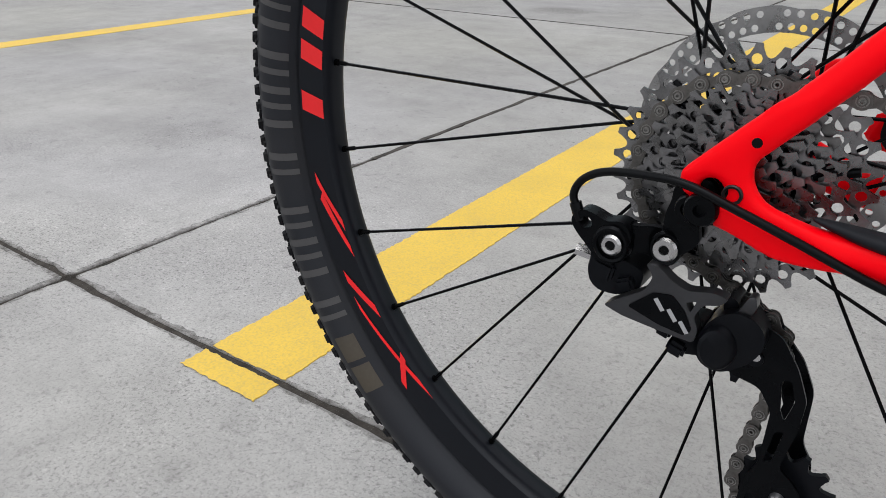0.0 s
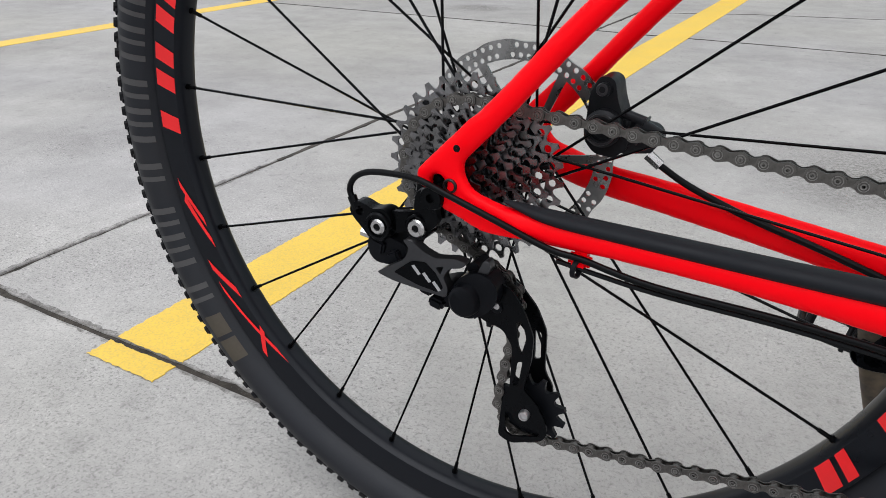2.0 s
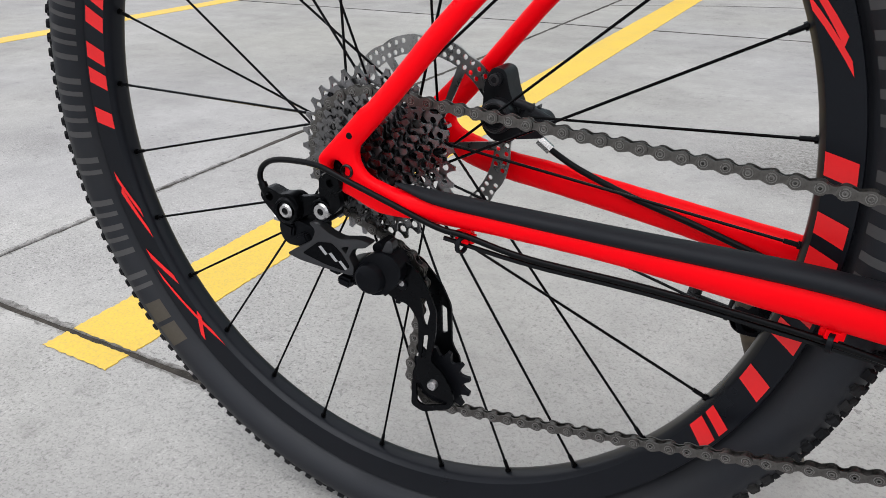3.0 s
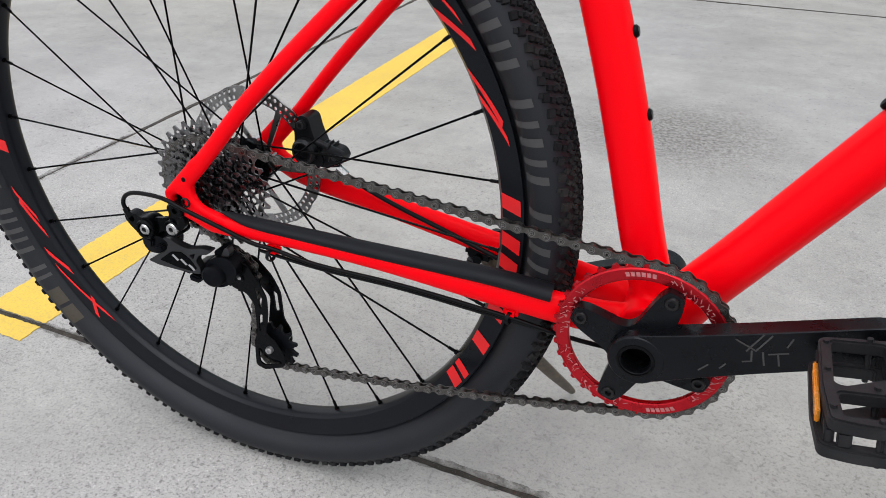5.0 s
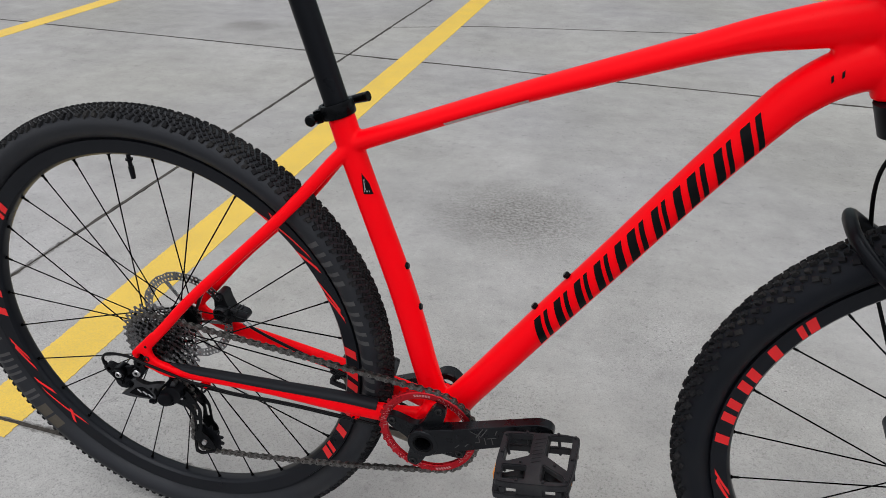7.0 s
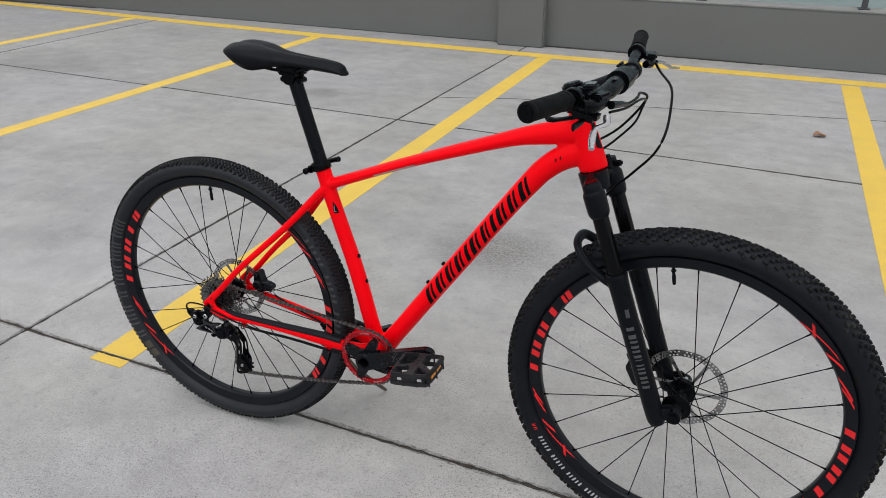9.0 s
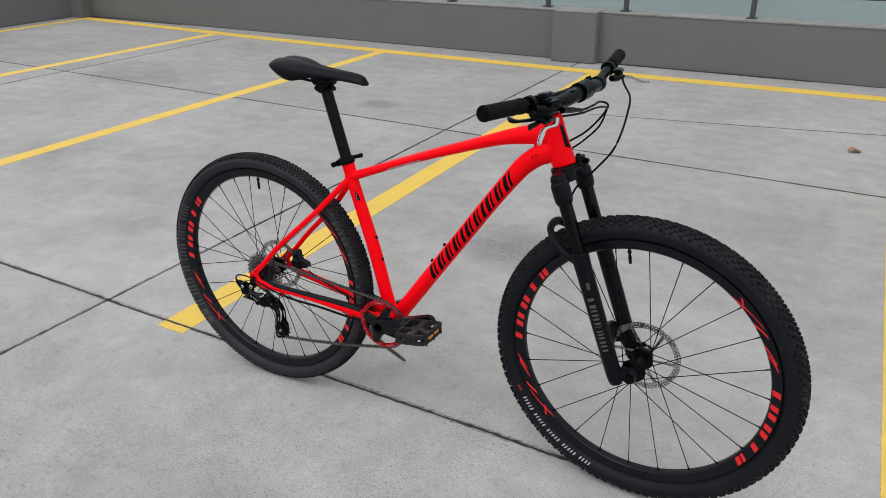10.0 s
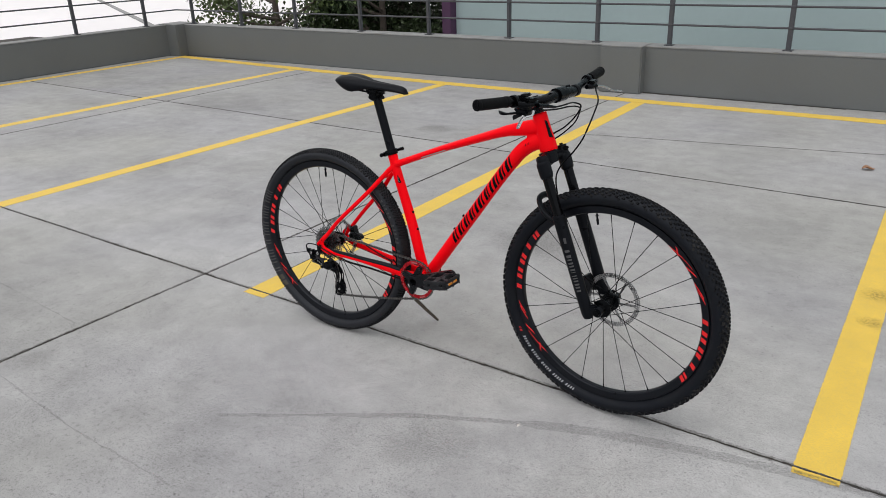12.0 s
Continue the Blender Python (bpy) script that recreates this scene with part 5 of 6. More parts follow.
for k in range(links):
    p, q = chain_at(k * pitch), chain_at((k + 1) * pitch)
    d = (q - p).normalized()
    up = d.cross(V((0, 1, 0))).normalized()
    side = up.cross(d)
    m = Matrix((d, side, up)).transposed().to_4x4()
    m.translation = (p + q) / 2
    if chain is None:
        chain = part("chain", bm2, CHAIN_STEEL, bike, "dark oiled steel bicycle chain", m)
        m_chain = m.copy()
        link_me[0] = chain.data
        continue
    m = m_chain.inverted() @ m
    if k % 2 == 0:
        place("inner_link", link_me[0], chain, "", m)
    elif 1 in link_me:
        place("outer_link", link_me[1], chain, "", m)
    else:
        link_me[1] = part("outer_link", outer_me, CHAIN_STEEL, chain, "", m).data
        link_me[1].materials.append(PIN_STEEL)
        for f in link_me[1].polygons:
            if abs(f.center.y) > 0.00302 or (f.center.xz - V((math.copysign(0.00635, f.center.x), 0))).length < 0.0009:
                f.material_index = 1

# chainring and cranks
bm = bmesh.new()
loops = [gear(36, tip=0.0014, root=0.0030, phase=0.5)]
loops.append(circle(0, 0, 0.0605, 60))
plate(bm, loops, -0.0018, 0.0018)
lathe(bm, [(0.0600, -0.0026), (0.0606, -0.0036), (0.0614, -0.0040), (0.0700, -0.0040), (0.0712, -0.0030), (0.0712, 0.0), (0.0600, 0.0)], 72, wrap=True)
ring = part("chainring", bm, RED_ALLOY, bike, "red anodised chainring with narrow-wide teeth", Matrix.Translation((BB.x, RING_Y, BB.z)))


def on_ring(deg, r):
    return V((r * math.cos(radians(deg)), -0.0044, r * math.sin(radians(deg))))


bm = bmesh.new()
for s in (88, 283):
    for k in range(6):
        a = s + k * 3.6
        patch(bm, [(a, 0.0680), (a + 2.7, 0.0680), (a + 2.3, 0.0640), (a - 0.4, 0.0640)], on_ring, 2, 2)
rnd = random.Random(12)
for s, e in ((26, 80), (140, 188), (196, 222), (228, 268), (318, 350)):
    for k in range(int((e - s) / 2.6)):
        a, r, w = s + 2.6 * k + rnd.uniform(0, 1.5), rnd.uniform(0.0622, 0.0678), rnd.uniform(1.2, 3.6)
        lean = rnd.choice((-0.0022, 0.0, 0.0026, 0.0034))
        patch(bm, [(a, r), (a + w, r + lean), (a + w, r + lean - 0.0009), (a, r - 0.0009)], on_ring, 2, 1)
        if k % 2:
            patch(bm, [(a, r), (a + 0.8, r), (a + 0.8 + rnd.uniform(-1, 1), r - 0.0032), (a + rnd.uniform(-1, 1), r - 0.0032)], on_ring, 1, 2)
tagged(part("ring_engraving", bm, ETCHED, ring, "small pale etched strokes", normals=False), kind="stuff")

CRANK_A = radians(22.7)


def crank(side, parent):
    """A forged black crank arm: spider or boss, and a tapering arm to the pedal axle."""
    a = CRANK_A if side < 0 else CRANK_A + math.pi
    d, up = V((math.cos(a), 0, math.sin(a))), V((-math.sin(a), 0, math.cos(a)))
    y0 = side * 0.0668
    bm = bmesh.new()
    c = V((BB.x, y0, BB.z))
    t = bmesh.new()
    plate(t, [rounded([(-0.022, -0.012), (0.000, -0.0225), (0.040, -0.0196), (0.085, -0.0176), (0.120, -0.0168), (0.176, -0.0156), (0.192, -0.008), (0.192, 0.008), (0.176, 0.0156), (0.120, 0.0168), (0.085, 0.0176), (0.040, 0.0196), (0.000, 0.0225), (-0.022, 0.012)], 0.012), circle(0, 0, 0.0128, 24)], -0.0095, 0.0090, 0.0034)
    for v in t.verts:
        v.co.y = v.co.y * (1 - 0.9 * max(v.co.x, 0)) + side * (0.055 * max(v.co.x, 0))
    merge(bm, t, Matrix.Translation(c) @ Matrix.Rotation(-a, 4, "Y"))
    lathe(bm, [(0.0120, -0.011), (0.0215, -0.011), (0.0230, -0.009), (0.0230, 0.010), (0.0120, 0.010)], 32, c=(BB.x, y0, BB.z), wrap=True)
    ob = part("crank_arm", bm, CRANK_BLACK, parent, "satin black forged crank arm", sharp=45)
    ob.modifiers.new("edge", "BEVEL").width = 0.0008
    return ob, c + d * 0.175 + V((0, side * 0.0105, 0))


right_crank, right_pedal_at = crank(-1, bike)
left_crank, left_pedal_at = crank(1, bike)
bm = bmesh.new()
lathe(bm, [(0.0001, -0.0500), (0.0120, -0.0500), (0.0122, -0.0765), (0.0132, -0.0790), (0.0150, -0.0786), (0.0160, -0.0755), (0.0160, -0.055)], 32, c=(BB.x, 0, BB.z))
part("crank_cap", bm, GLOSS_BLACK, bike, "hollow black crank axle cap")
ARM_A = [CRANK_A + radians(47.5 + 90 * k) for k in range(4)]
star = []
for a in ARM_A:
    for da, r in ((-0.78, 0.0245), (-0.50, 0.0285), (-0.315, 0.0400), (-0.205, 0.0520), (-0.110, 0.0612), (0.110, 0.0612), (0.205, 0.0520), (0.315, 0.0400), (0.50, 0.0285)):
        star.append((r * math.cos(a + da), r * math.sin(a + da)))
bm = bmesh.new()
plate(bm, [rounded(star, 0.0035), circle(0, 0, 0.0130, 24)], -0.0075, 0.0040, 0.0022, Matrix.Translation((BB.x, -0.0580, BB.z)))
for v in bm.verts:
    out = math.hypot(v.co.x - BB.x, v.co.z - BB.z)
    v.co.y += 0.0040 * max(out - 0.026, 0) / 0.034
spider = part("crank_spider", bm, CRANK_BLACK, bike, "black four-arm crank spider", sharp=45)
for a in ARM_A:
    bm = bmesh.new()
    lathe(bm, [(0.0001, 0.0004), (0.0026, 0.0004), (0.0029, -0.0018), (0.0050, -0.0020), (0.0058, -0.0008), (0.0058, 0.003)], 18)
    part("ring_bolt", bm, RING_BOLT, spider, "dark steel chainring bolt", pose(BB.x + 0.0530 * math.cos(a), -0.0622, BB.z + 0.0530 * math.sin(a)))
bm = bmesh.new()
ca, sa = math.cos(CRANK_A), math.sin(CRANK_A)
for t, h, w, k in ((0.078, 0.014, 0.017, -0.75), (0.084, 0.003, 0.020, 0.72), (0.091, 0.003, 0.018, 0.72), (0.079, -0.006, 0.007, 0.0), (0.086, -0.006, 0.010, 1.35), (0.094, -0.010, 0.012, 1.45), (0.098, -0.001, 0.014, 0.0), (0.104, -0.011, 0.011, 1.45), (0.112, 0.004, 0.009, 0.9), (0.046, -0.012, 0.010, 0.5), (0.062, -0.011, 0.007, 0.6)):
    x, z = BB.x + ca * t - sa * h, BB.z + sa * t + ca * h
    dx, dz = math.cos(CRANK_A + k) * w, math.sin(CRANK_A + k) * w
    wx, wz = -math.sin(CRANK_A + k) * 0.0013, math.cos(CRANK_A + k) * 0.0013

    def on_arm(u, v):
        px, pz = x + dx * u + wx * v, z + dz * u + wz * v
        out = (px - BB.x) * ca + (pz - BB.z) * sa
        return V((px, -0.0668 - 0.0095 * (1 - 0.9 * out) - 0.055 * out - 0.0004, pz))

    patch(bm, [(0, 0), (1, 0), (1, 1), (0, 1)], on_arm, 3, 1)
part("crank_marks", bm, GREY_PRINT, right_crank, "faint grey marks", normals=False)


def pedal(at, side, tilt):
    """A platform pedal: windowed cage, axle barrel, pins and amber reflectors."""
    m = Matrix.Translation(at) @ pose(0, 0, 0, 0, tilt, 0)
    bm = bmesh.new()
    L, W = 0.0488, 0.0925
    outer = rounded([(-L, 0.002), (-L * 0.6, 0.0), (L * 0.6, 0.0), (L, 0.003), (L * 0.985, W * 0.6), (L * 0.90, W - 0.003), (L * 0.5, W), (-L * 0.55, W), (-L * 0.93, W - 0.003), (-L, W * 0.6)], 0.005)
    wins = [rounded(w, 0.003) for w in (
        [(-0.0096, 0.006), (-0.0412, 0.006), (-0.0412, 0.051), (-0.0360, 0.055), (-0.0096, 0.042)],
        [(0.0098, 0.006), (0.0402, 0.006), (0.0400, 0.064), (0.0098, 0.040)],
        [(-0.0096, 0.062), (-0.0395, 0.062), (-0.0375, 0.084), (-0.0096, 0.084)],
        [(0.0098, 0.058), (0.0375, 0.077), (0.0360, 0.084), (0.0098, 0.084)])]
    flip = Matrix(((1, 0, 0, 0), (0, 0, side, 0), (0, 1, 0, 0), (0, 0, 0, 1)))
    t = bmesh.new()
    plate(t, [outer] + wins, 0.0050, 0.0150, 0.0014)
    merge(bm, t, flip)
    ob = part("pedal", bm, PEDAL_PLASTIC, bike, "scuffed black plastic platform pedal", m)
    bm, t = bmesh.new(), bmesh.new()
    plate(t, [outer] + wins, -0.0150, -0.0050, 0.0014)
    merge(bm, t, flip)
    for v in bm.verts:
        v.co.x -= 0.0045
    part("lower_cage", bm, PEDAL_PLASTIC, ob)
    bm = bmesh.new()
    rod(bm, (0, -side * 0.002, 0), (0, side * 0.087, 0), 0.0105, 0.0098, n=18)
    part("axle_barrel", bm, PEDAL_PLASTIC, ob)
    for x, y, sx, sy in ((-0.0452, 0.010, 0.0035, 0.014), (0.0445, 0.008, 0.004, 0.013), (-0.0425, 0.080, 0.005, 0.014), (0.0418, 0.080, 0.005, 0.014), (0.0, 0.0870, 0.030, 0.007), (-0.034, 0.0868, 0.008, 0.006), (0.034, 0.0868, 0.008, 0.006), (0.0, 0.003, 0.022, 0.005), (-0.0440, 0.044, 0.0025, 0.060)):
        bm = bmesh.new()
        block(bm, (sx, sy, 0.0108), Matrix.Translation((x - 0.0022, side * y, 0)), 0.0010)
        part("pillar", bm, PEDAL_PLASTIC, ob)
    pin_me = None
    for x, y in ((-0.0442, 0.009), (-0.0442, 0.040), (-0.0425, 0.078), (0.0437, 0.007), (0.0437, 0.046), (0.0410, 0.082), (-0.018, 0.0875), (0.014, 0.0875), (-0.018, 0.056), (0.024, 0.058), (-0.018, 0.003), (0.022, 0.003)):
        if pin_me is None:
            bm = bmesh.new()
            rod(bm, (0, 0, -0.0172), (0, 0, 0.0172), 0.0020, n=8)
            pin_me = part("grip_pin", bm, PEDAL_PLASTIC, ob, m=Matrix.Translation((x, side * y, 0))).data
        else:
            place("grip_pin", pin_me, ob, m=Matrix.Translation((x, side * y, 0)))
    for k in range(7):
        bars = bmesh.new()
        block(bars, (0.0125, 0.0030, 0.0010), Matrix.Translation((0, side * (0.012 + 0.0068 * k), 0.0152)) @ Matrix.Rotation(0.35, 4, "Z"), 0.0003)
        part("moulded_bar", bars, PEDAL_PLASTIC, ob)
    for sx in (-0.0500, 0.0425):
        rb = bmesh.new()
        block(rb, (0.003, 0.052, 0.0105), Matrix.Translation((sx, side * 0.044, 0.0)), 0.001)
        part("reflector", rb, AMBER, ob, "amber plastic reflector")
    ax = bmesh.new()
    rod(ax, (0, -side * 0.022, 0), (0, 0, 0), 0.0075, n=14)
    rod(ax, (0, -side * 0.010, 0), (0, -side * 0.003, 0), 0.0098, n=6)
    part("pedal_axle", ax, BLACK_ALLOY, ob, "dark steel pedal axle")


pedal(V((0.6020, -0.0935, 0.0195)), -1, -9.6)
pedal(left_pedal_at + V((0, 0.013, -0.003)), 1, 10)

# rear derailleur
def lean_in(p):
    """The derailleur slants inwards towards its cage."""
    p = V(p)
    f = min(max((p.x + 0.045) / 0.08, 0), 1.1)
    d = 0.003 + 0.030 * f ** 1.3
    return p + V((-0.58 * d, d, -0.50 * d))


def leaned(bm):
    for v in bm.verts:
        v.co = lean_in(v.co)
    return bm


bm = bmesh.new()
hang = rounded([(-0.0227, 0.0028), (-0.0137, 0.0090), (-0.0030, 0.0080), (-0.0015, -0.0040), (-0.0080, -0.0153), (-0.0050, -0.0250), (-0.0146, -0.0350), (-0.0245, -0.0280), (-0.0250, -0.0127), (-0.0228, -0.0057)], 0.005)
plate(bm, [hang], -0.0700, -0.0645, 0.0012)
lathe(bm, [(0.0001, -0.004), (0.0030, -0.004), (0.0036, -0.0075), (0.0062, -0.0075), (0.0072, -0.005), (0.0072, 0.004)], 18, c=(-0.0125, -0.0700, -0.0060))
derailleur = part("rear_derailleur", bm, BLACK_ALLOY, bike, "black long-cage rear derailleur with a grey link")
bm = bmesh.new()
arm = rounded([(-0.0695, -0.0222), (-0.0640, -0.0150), (-0.0560, -0.0160), (-0.0495, -0.0190), (-0.0400, -0.0165), (-0.0345, -0.0225), (-0.0340, -0.0340), (-0.0420, -0.0420), (-0.0516, -0.0420), (-0.0570, -0.0355), (-0.0645, -0.0290)], 0.006)
plate(bm, [arm, circle(-0.0600, -0.0222, 0.0034, 12)], -0.0850, -0.0740, 0.0022)
lathe(bm, [(0.0078, -0.0055), (0.0092, -0.0060), (0.0104, -0.0048), (0.0108, 0.014), (0.0078, 0.014)], 24, c=(-0.0445, -0.0810, -0.0305), wrap=True)
part("mount_knuckle", leaned(bm), BLACK_ALLOY, derailleur, "black upper knuckle")
bm = bmesh.new()
plate(bm, [rounded([(-0.0445, -0.0205), (-0.0318, -0.0190), (-0.0246, -0.0170), (-0.0090, -0.0180), (-0.0070, -0.0300), (-0.0200, -0.0350), (-0.0290, -0.0320), (-0.0400, -0.0395)], 0.006)], -0.0790, -0.0735, 0.0012)
lathe(bm, [(0.0074, -0.004), (0.0086, -0.0045), (0.0094, -0.0035), (0.0094, 0.010), (0.0074, 0.010)], 24, c=(-0.0146, -0.0800, -0.0254), wrap=True)
part("hanger_link", leaned(bm), BLACK_ALLOY, derailleur, "short black hanger link")
for c, r in (((-0.0445, -0.0862, -0.0305), 0.0058), ((-0.0146, -0.0850, -0.0254), 0.0068)):
    bm = bmesh.new()
    lathe(bm, [(0.0001, 0.0030), (0.0024, 0.0030), (0.0027, -0.0010), (r - 0.0012, -0.0014), (r, 0.0), (r, 0.006)], 24)
    part("pivot_bolt", bm, SILVER, derailleur, "silver hollow hex bolt", pose(*lean_in(c)))
    bm = bmesh.new()
    lathe(bm, [(0.0001, 0.0), (0.0025, 0.0), (0.0026, 0.001)], 6)
    part("bolt_socket", bm, BLACK_PRINT, derailleur, "dark hex socket", pose(*lean_in((c[0], c[1] - 0.0003, c[2]))))
bm = bmesh.new()
plate(bm, [rounded([(-0.0589, -0.0480), (-0.0560, -0.0400), (-0.0406, -0.0400), (-0.0256, -0.0440), (-0.0275, -0.0560), (-0.0411, -0.0617), (-0.0515, -0.0617), (-0.0571, -0.0571)], 0.004)], -0.0780, -0.0560, 0.003)
block(bm, (0.012, 0.006, 0.010), pose(-0.0490, -0.0790, -0.0480, 0, 12, 0), 0.0015)
block(bm, (0.010, 0.008, 0.008), pose(-0.0350, -0.0790, -0.0530, 0, -25, 0), 0.0015)
rod(bm, (-0.064, -0.066, -0.0465), (-0.050, -0.066, -0.0485), 0.0032, n=8)
part("lower_knuckle", leaned(bm), BLACK_PLASTIC, derailleur, "black pivot body")
bm = bmesh.new()
rod(bm, (-0.0700, -0.068, -0.0455), (-0.0610, -0.067, -0.0470), 0.0036, n=6)
part("adjust_screw", leaned(bm), SILVER, derailleur, "small silver adjusting screw")
bm = bmesh.new()
link = rounded([(-0.0430, -0.0626), (-0.0321, -0.0553), (-0.0205, -0.0480), (-0.0165, -0.0390), (-0.0225, -0.0330), (-0.0142, -0.0329), (-0.0052, -0.0386), (0.0041, -0.0415), (0.0201, -0.0383), (0.0300, -0.0398), (0.0255, -0.0445), (0.0150, -0.0470), (0.0108, -0.0548), (0.0150, -0.0625), (0.0136, -0.0700), (-0.0078, -0.0685), (-0.0311, -0.0660)], 0.003)
plate(bm, [link, rounded([(0.0045, -0.0482), (0.0112, -0.0460), (0.0084, -0.0530)], 0.0012)], -0.0905, -0.0820, 0.0020)
link_ob = part("parallelogram_link", leaned(bm), GUNMETAL, derailleur, "grey anodised outer link")
bm = bmesh.new()
plate(bm, [rounded([(-0.0285, -0.0590), (-0.0146, -0.0475), (-0.0035, -0.0460), (0.0050, -0.0525), (0.0115, -0.0628), (0.0070, -0.0668), (-0.0095, -0.0645)], 0.002)], -0.0911, -0.0904)
part("inset_panel", leaned(bm), BLACK_ALLOY, link_ob, "dark inset panel")
for x, z in ((-0.0105, -0.0520), (-0.0020, -0.0560), (0.0060, -0.0610)):
    bm = bmesh.new()
    patch(bm, [(x - 0.0036, z + 0.0012), (x - 0.0014, z + 0.0026), (x + 0.0040, z - 0.0034), (x + 0.0018, z - 0.0048)], lambda u, v: V((u, -0.0914, v)), 2, 1)
    part("link_mark", leaned(bm), WHITE_PRINT, link_ob, "plain pale slanted bar", normals=False)
bm = bmesh.new()
plate(bm, [rounded([(-0.0060, -0.0700), (0.0100, -0.0640), (0.0200, -0.0660), (0.0180, -0.0820), (0.0040, -0.0840)], 0.004)], -0.0800, -0.0560, 0.002)
block(bm, (0.012, 0.012, 0.008), pose(0.002, -0.080, -0.0800, 0, 15, 0), 0.002)
block(bm, (0.010, 0.010, 0.006), pose(-0.008, -0.078, -0.0730, 0, 15, 0), 0.0015)
part("limit_body", leaned(bm), BLACK_PLASTIC, derailleur, "black limit screw body")
bm = bmesh.new()
cover = rounded([(0.0175, -0.0600), (0.0238, -0.0520), (0.0327, -0.0475), (0.0450, -0.0465), (0.0530, -0.0541), (0.0545, -0.0620), (0.0500, -0.0730), (0.0403, -0.0815), (0.0290, -0.0850), (0.0173, -0.0808), (0.0136, -0.0704)], 0.006)
plate(bm, [cover], -0.0880, -0.0640, 0.004)
lathe(bm, [(0.0001, -0.0062), (0.0095, -0.0062), (0.0118, -0.0045), (0.0132, 0.004)], 28, c=(0.0290, -0.0890, -0.0688))
rod(bm, (0.0500, -0.080, -0.0745), (0.0500, -0.060, -0.0745), 0.0046, n=12)
rod(bm, (0.0300, -0.080, -0.0480), (0.0300, -0.062, -0.0480), 0.0050, n=12)
part("clutch_housing", leaned(bm), BLACK_PLASTIC, derailleur, "black rounded clutch housing")
bm = bmesh.new()
rod(bm, (0.0505, -0.0812, -0.0725), (0.0505, -0.0780, -0.0725), 0.0026, n=10)
part("cover_screw", leaned(bm), SILVER, derailleur, "small steel cover screw")
bm = bmesh.new()
plate(bm, [rounded([(0.0345, -0.0500), (0.0405, -0.0375), (0.0445, -0.0365), (0.0462, -0.0430), (0.0425, -0.0510)], 0.002)], -0.0850, -0.0770, 0.0012)
part("clutch_switch", leaned(bm), GUNMETAL, derailleur, "small grey clutch lever")
cage_out = rounded([(0.0060, -0.0990), (0.0080, -0.0800), (0.0240, -0.0700), (0.0400, -0.0770), (0.0510, -0.0930), (0.0585, -0.1100), (0.0580, -0.1300), (0.0535, -0.1560), (0.0640, -0.1640), (0.0720, -0.1760), (0.0755, -0.1880), (0.0720, -0.1960), (0.0467, -0.2075), (0.0355, -0.2040), (0.0372, -0.1700), (0.0425, -0.1579), (0.0425, -0.1220), (0.0340, -0.1100), (0.0180, -0.1070)], 0.004)
win_a = rounded([(0.0440, -0.1010), (0.0490, -0.1000), (0.0530, -0.1120), (0.0500, -0.1260), (0.0470, -0.1200)], 0.0020)
win_b = rounded([(0.0470, -0.1340), (0.0515, -0.1320), (0.0490, -0.1540), (0.0450, -0.1560)], 0.0020)
win_c = [(0.0405, -0.1800), (0.0445, -0.1790), (0.0480, -0.1850), (0.0550, -0.1890), (0.0690, -0.1890), (0.0690, -0.1930), (0.0470, -0.2010), (0.0410, -0.1985)]
bm = bmesh.new()
plate(bm, [cage_out, win_a, win_b, rounded(win_c, 0.002)], -0.0415, -0.0395, 0.0004)
part("outer_cage", bm, BLACK_ALLOY, derailleur, "black outer cage plate")
bm = bmesh.new()
cage_in = rounded([(0.010, -0.079), (0.032, -0.078), (0.051, -0.098), (0.060, -0.116), (0.061, -0.150), (0.069, -0.162), (0.069, -0.180), (0.050, -0.190), (0.041, -0.160), (0.047, -0.124), (0.030, -0.108), (0.010, -0.102)], 0.005)
plate(bm, [cage_in, rounded([(0.051, -0.116), (0.056, -0.118), (0.057, -0.140), (0.052, -0.142)], 0.002)], -0.0185, -0.0165)
part("inner_cage", bm, BLACK_ALLOY, derailleur, "black inner cage plate")
for c, ph, teeth in ((GUIDE, 0.2, 11), (TENSION, 0.55, 13)):
    bm = bmesh.new()
    plate(bm, [gear(teeth, phase=ph, tip=0.0026), circle(0, 0, 0.004, 12)], -0.0017, 0.0017)
    pulley = part("pulley", bm, BLACK_PLASTIC, derailleur, "black toothed pulley wheel", pose(c.x, COG_Y - 0.0005, c.z))
    if c is TENSION:
        bm = bmesh.new()
        lathe(bm, [(0.0001, -0.0135), (0.0020, -0.0135), (0.0024, -0.0148), (0.0036, -0.0148), (0.0042, -0.0138), (0.0042, 0.008)], 16)
        part("pulley_bolt", bm, SILVER, derailleur, "small steel pulley bolt", pose(c.x, COG_Y, c.z))

# shift cable at the back
bm = bmesh.new()
LOOP = [(-0.0680, -0.079, -0.0190), (-0.0715, -0.079, -0.0110), (-0.0670, -0.080, -0.0015), (-0.0555, -0.081, 0.0052), (-0.0370, -0.082, 0.0080), (-0.0140, -0.084, 0.0085), (0.0105, -0.084, 0.0015), (0.0400, -0.081, -0.0090), (0.0760, -0.076, -0.0225), (0.0970, -0.072, -0.0265), (0.140, -0.066, -0.036), (0.220, -0.056, -0.043), (0.310, -0.046, -0.055), (0.375, -0.034, -0.070), (0.425, -0.018, -0.082)]
sweep(bm, [(*p, 0.0022) for p in LOOP], n=10, steps=6)
rod(bm, (-0.0660, -0.079, -0.0240), (-0.0700, -0.079, -0.0150), 0.0033)
part("shift_housing", bm, HOSE, bike, "black shift cable housing looping to the derailleur")
bm = bmesh.new()
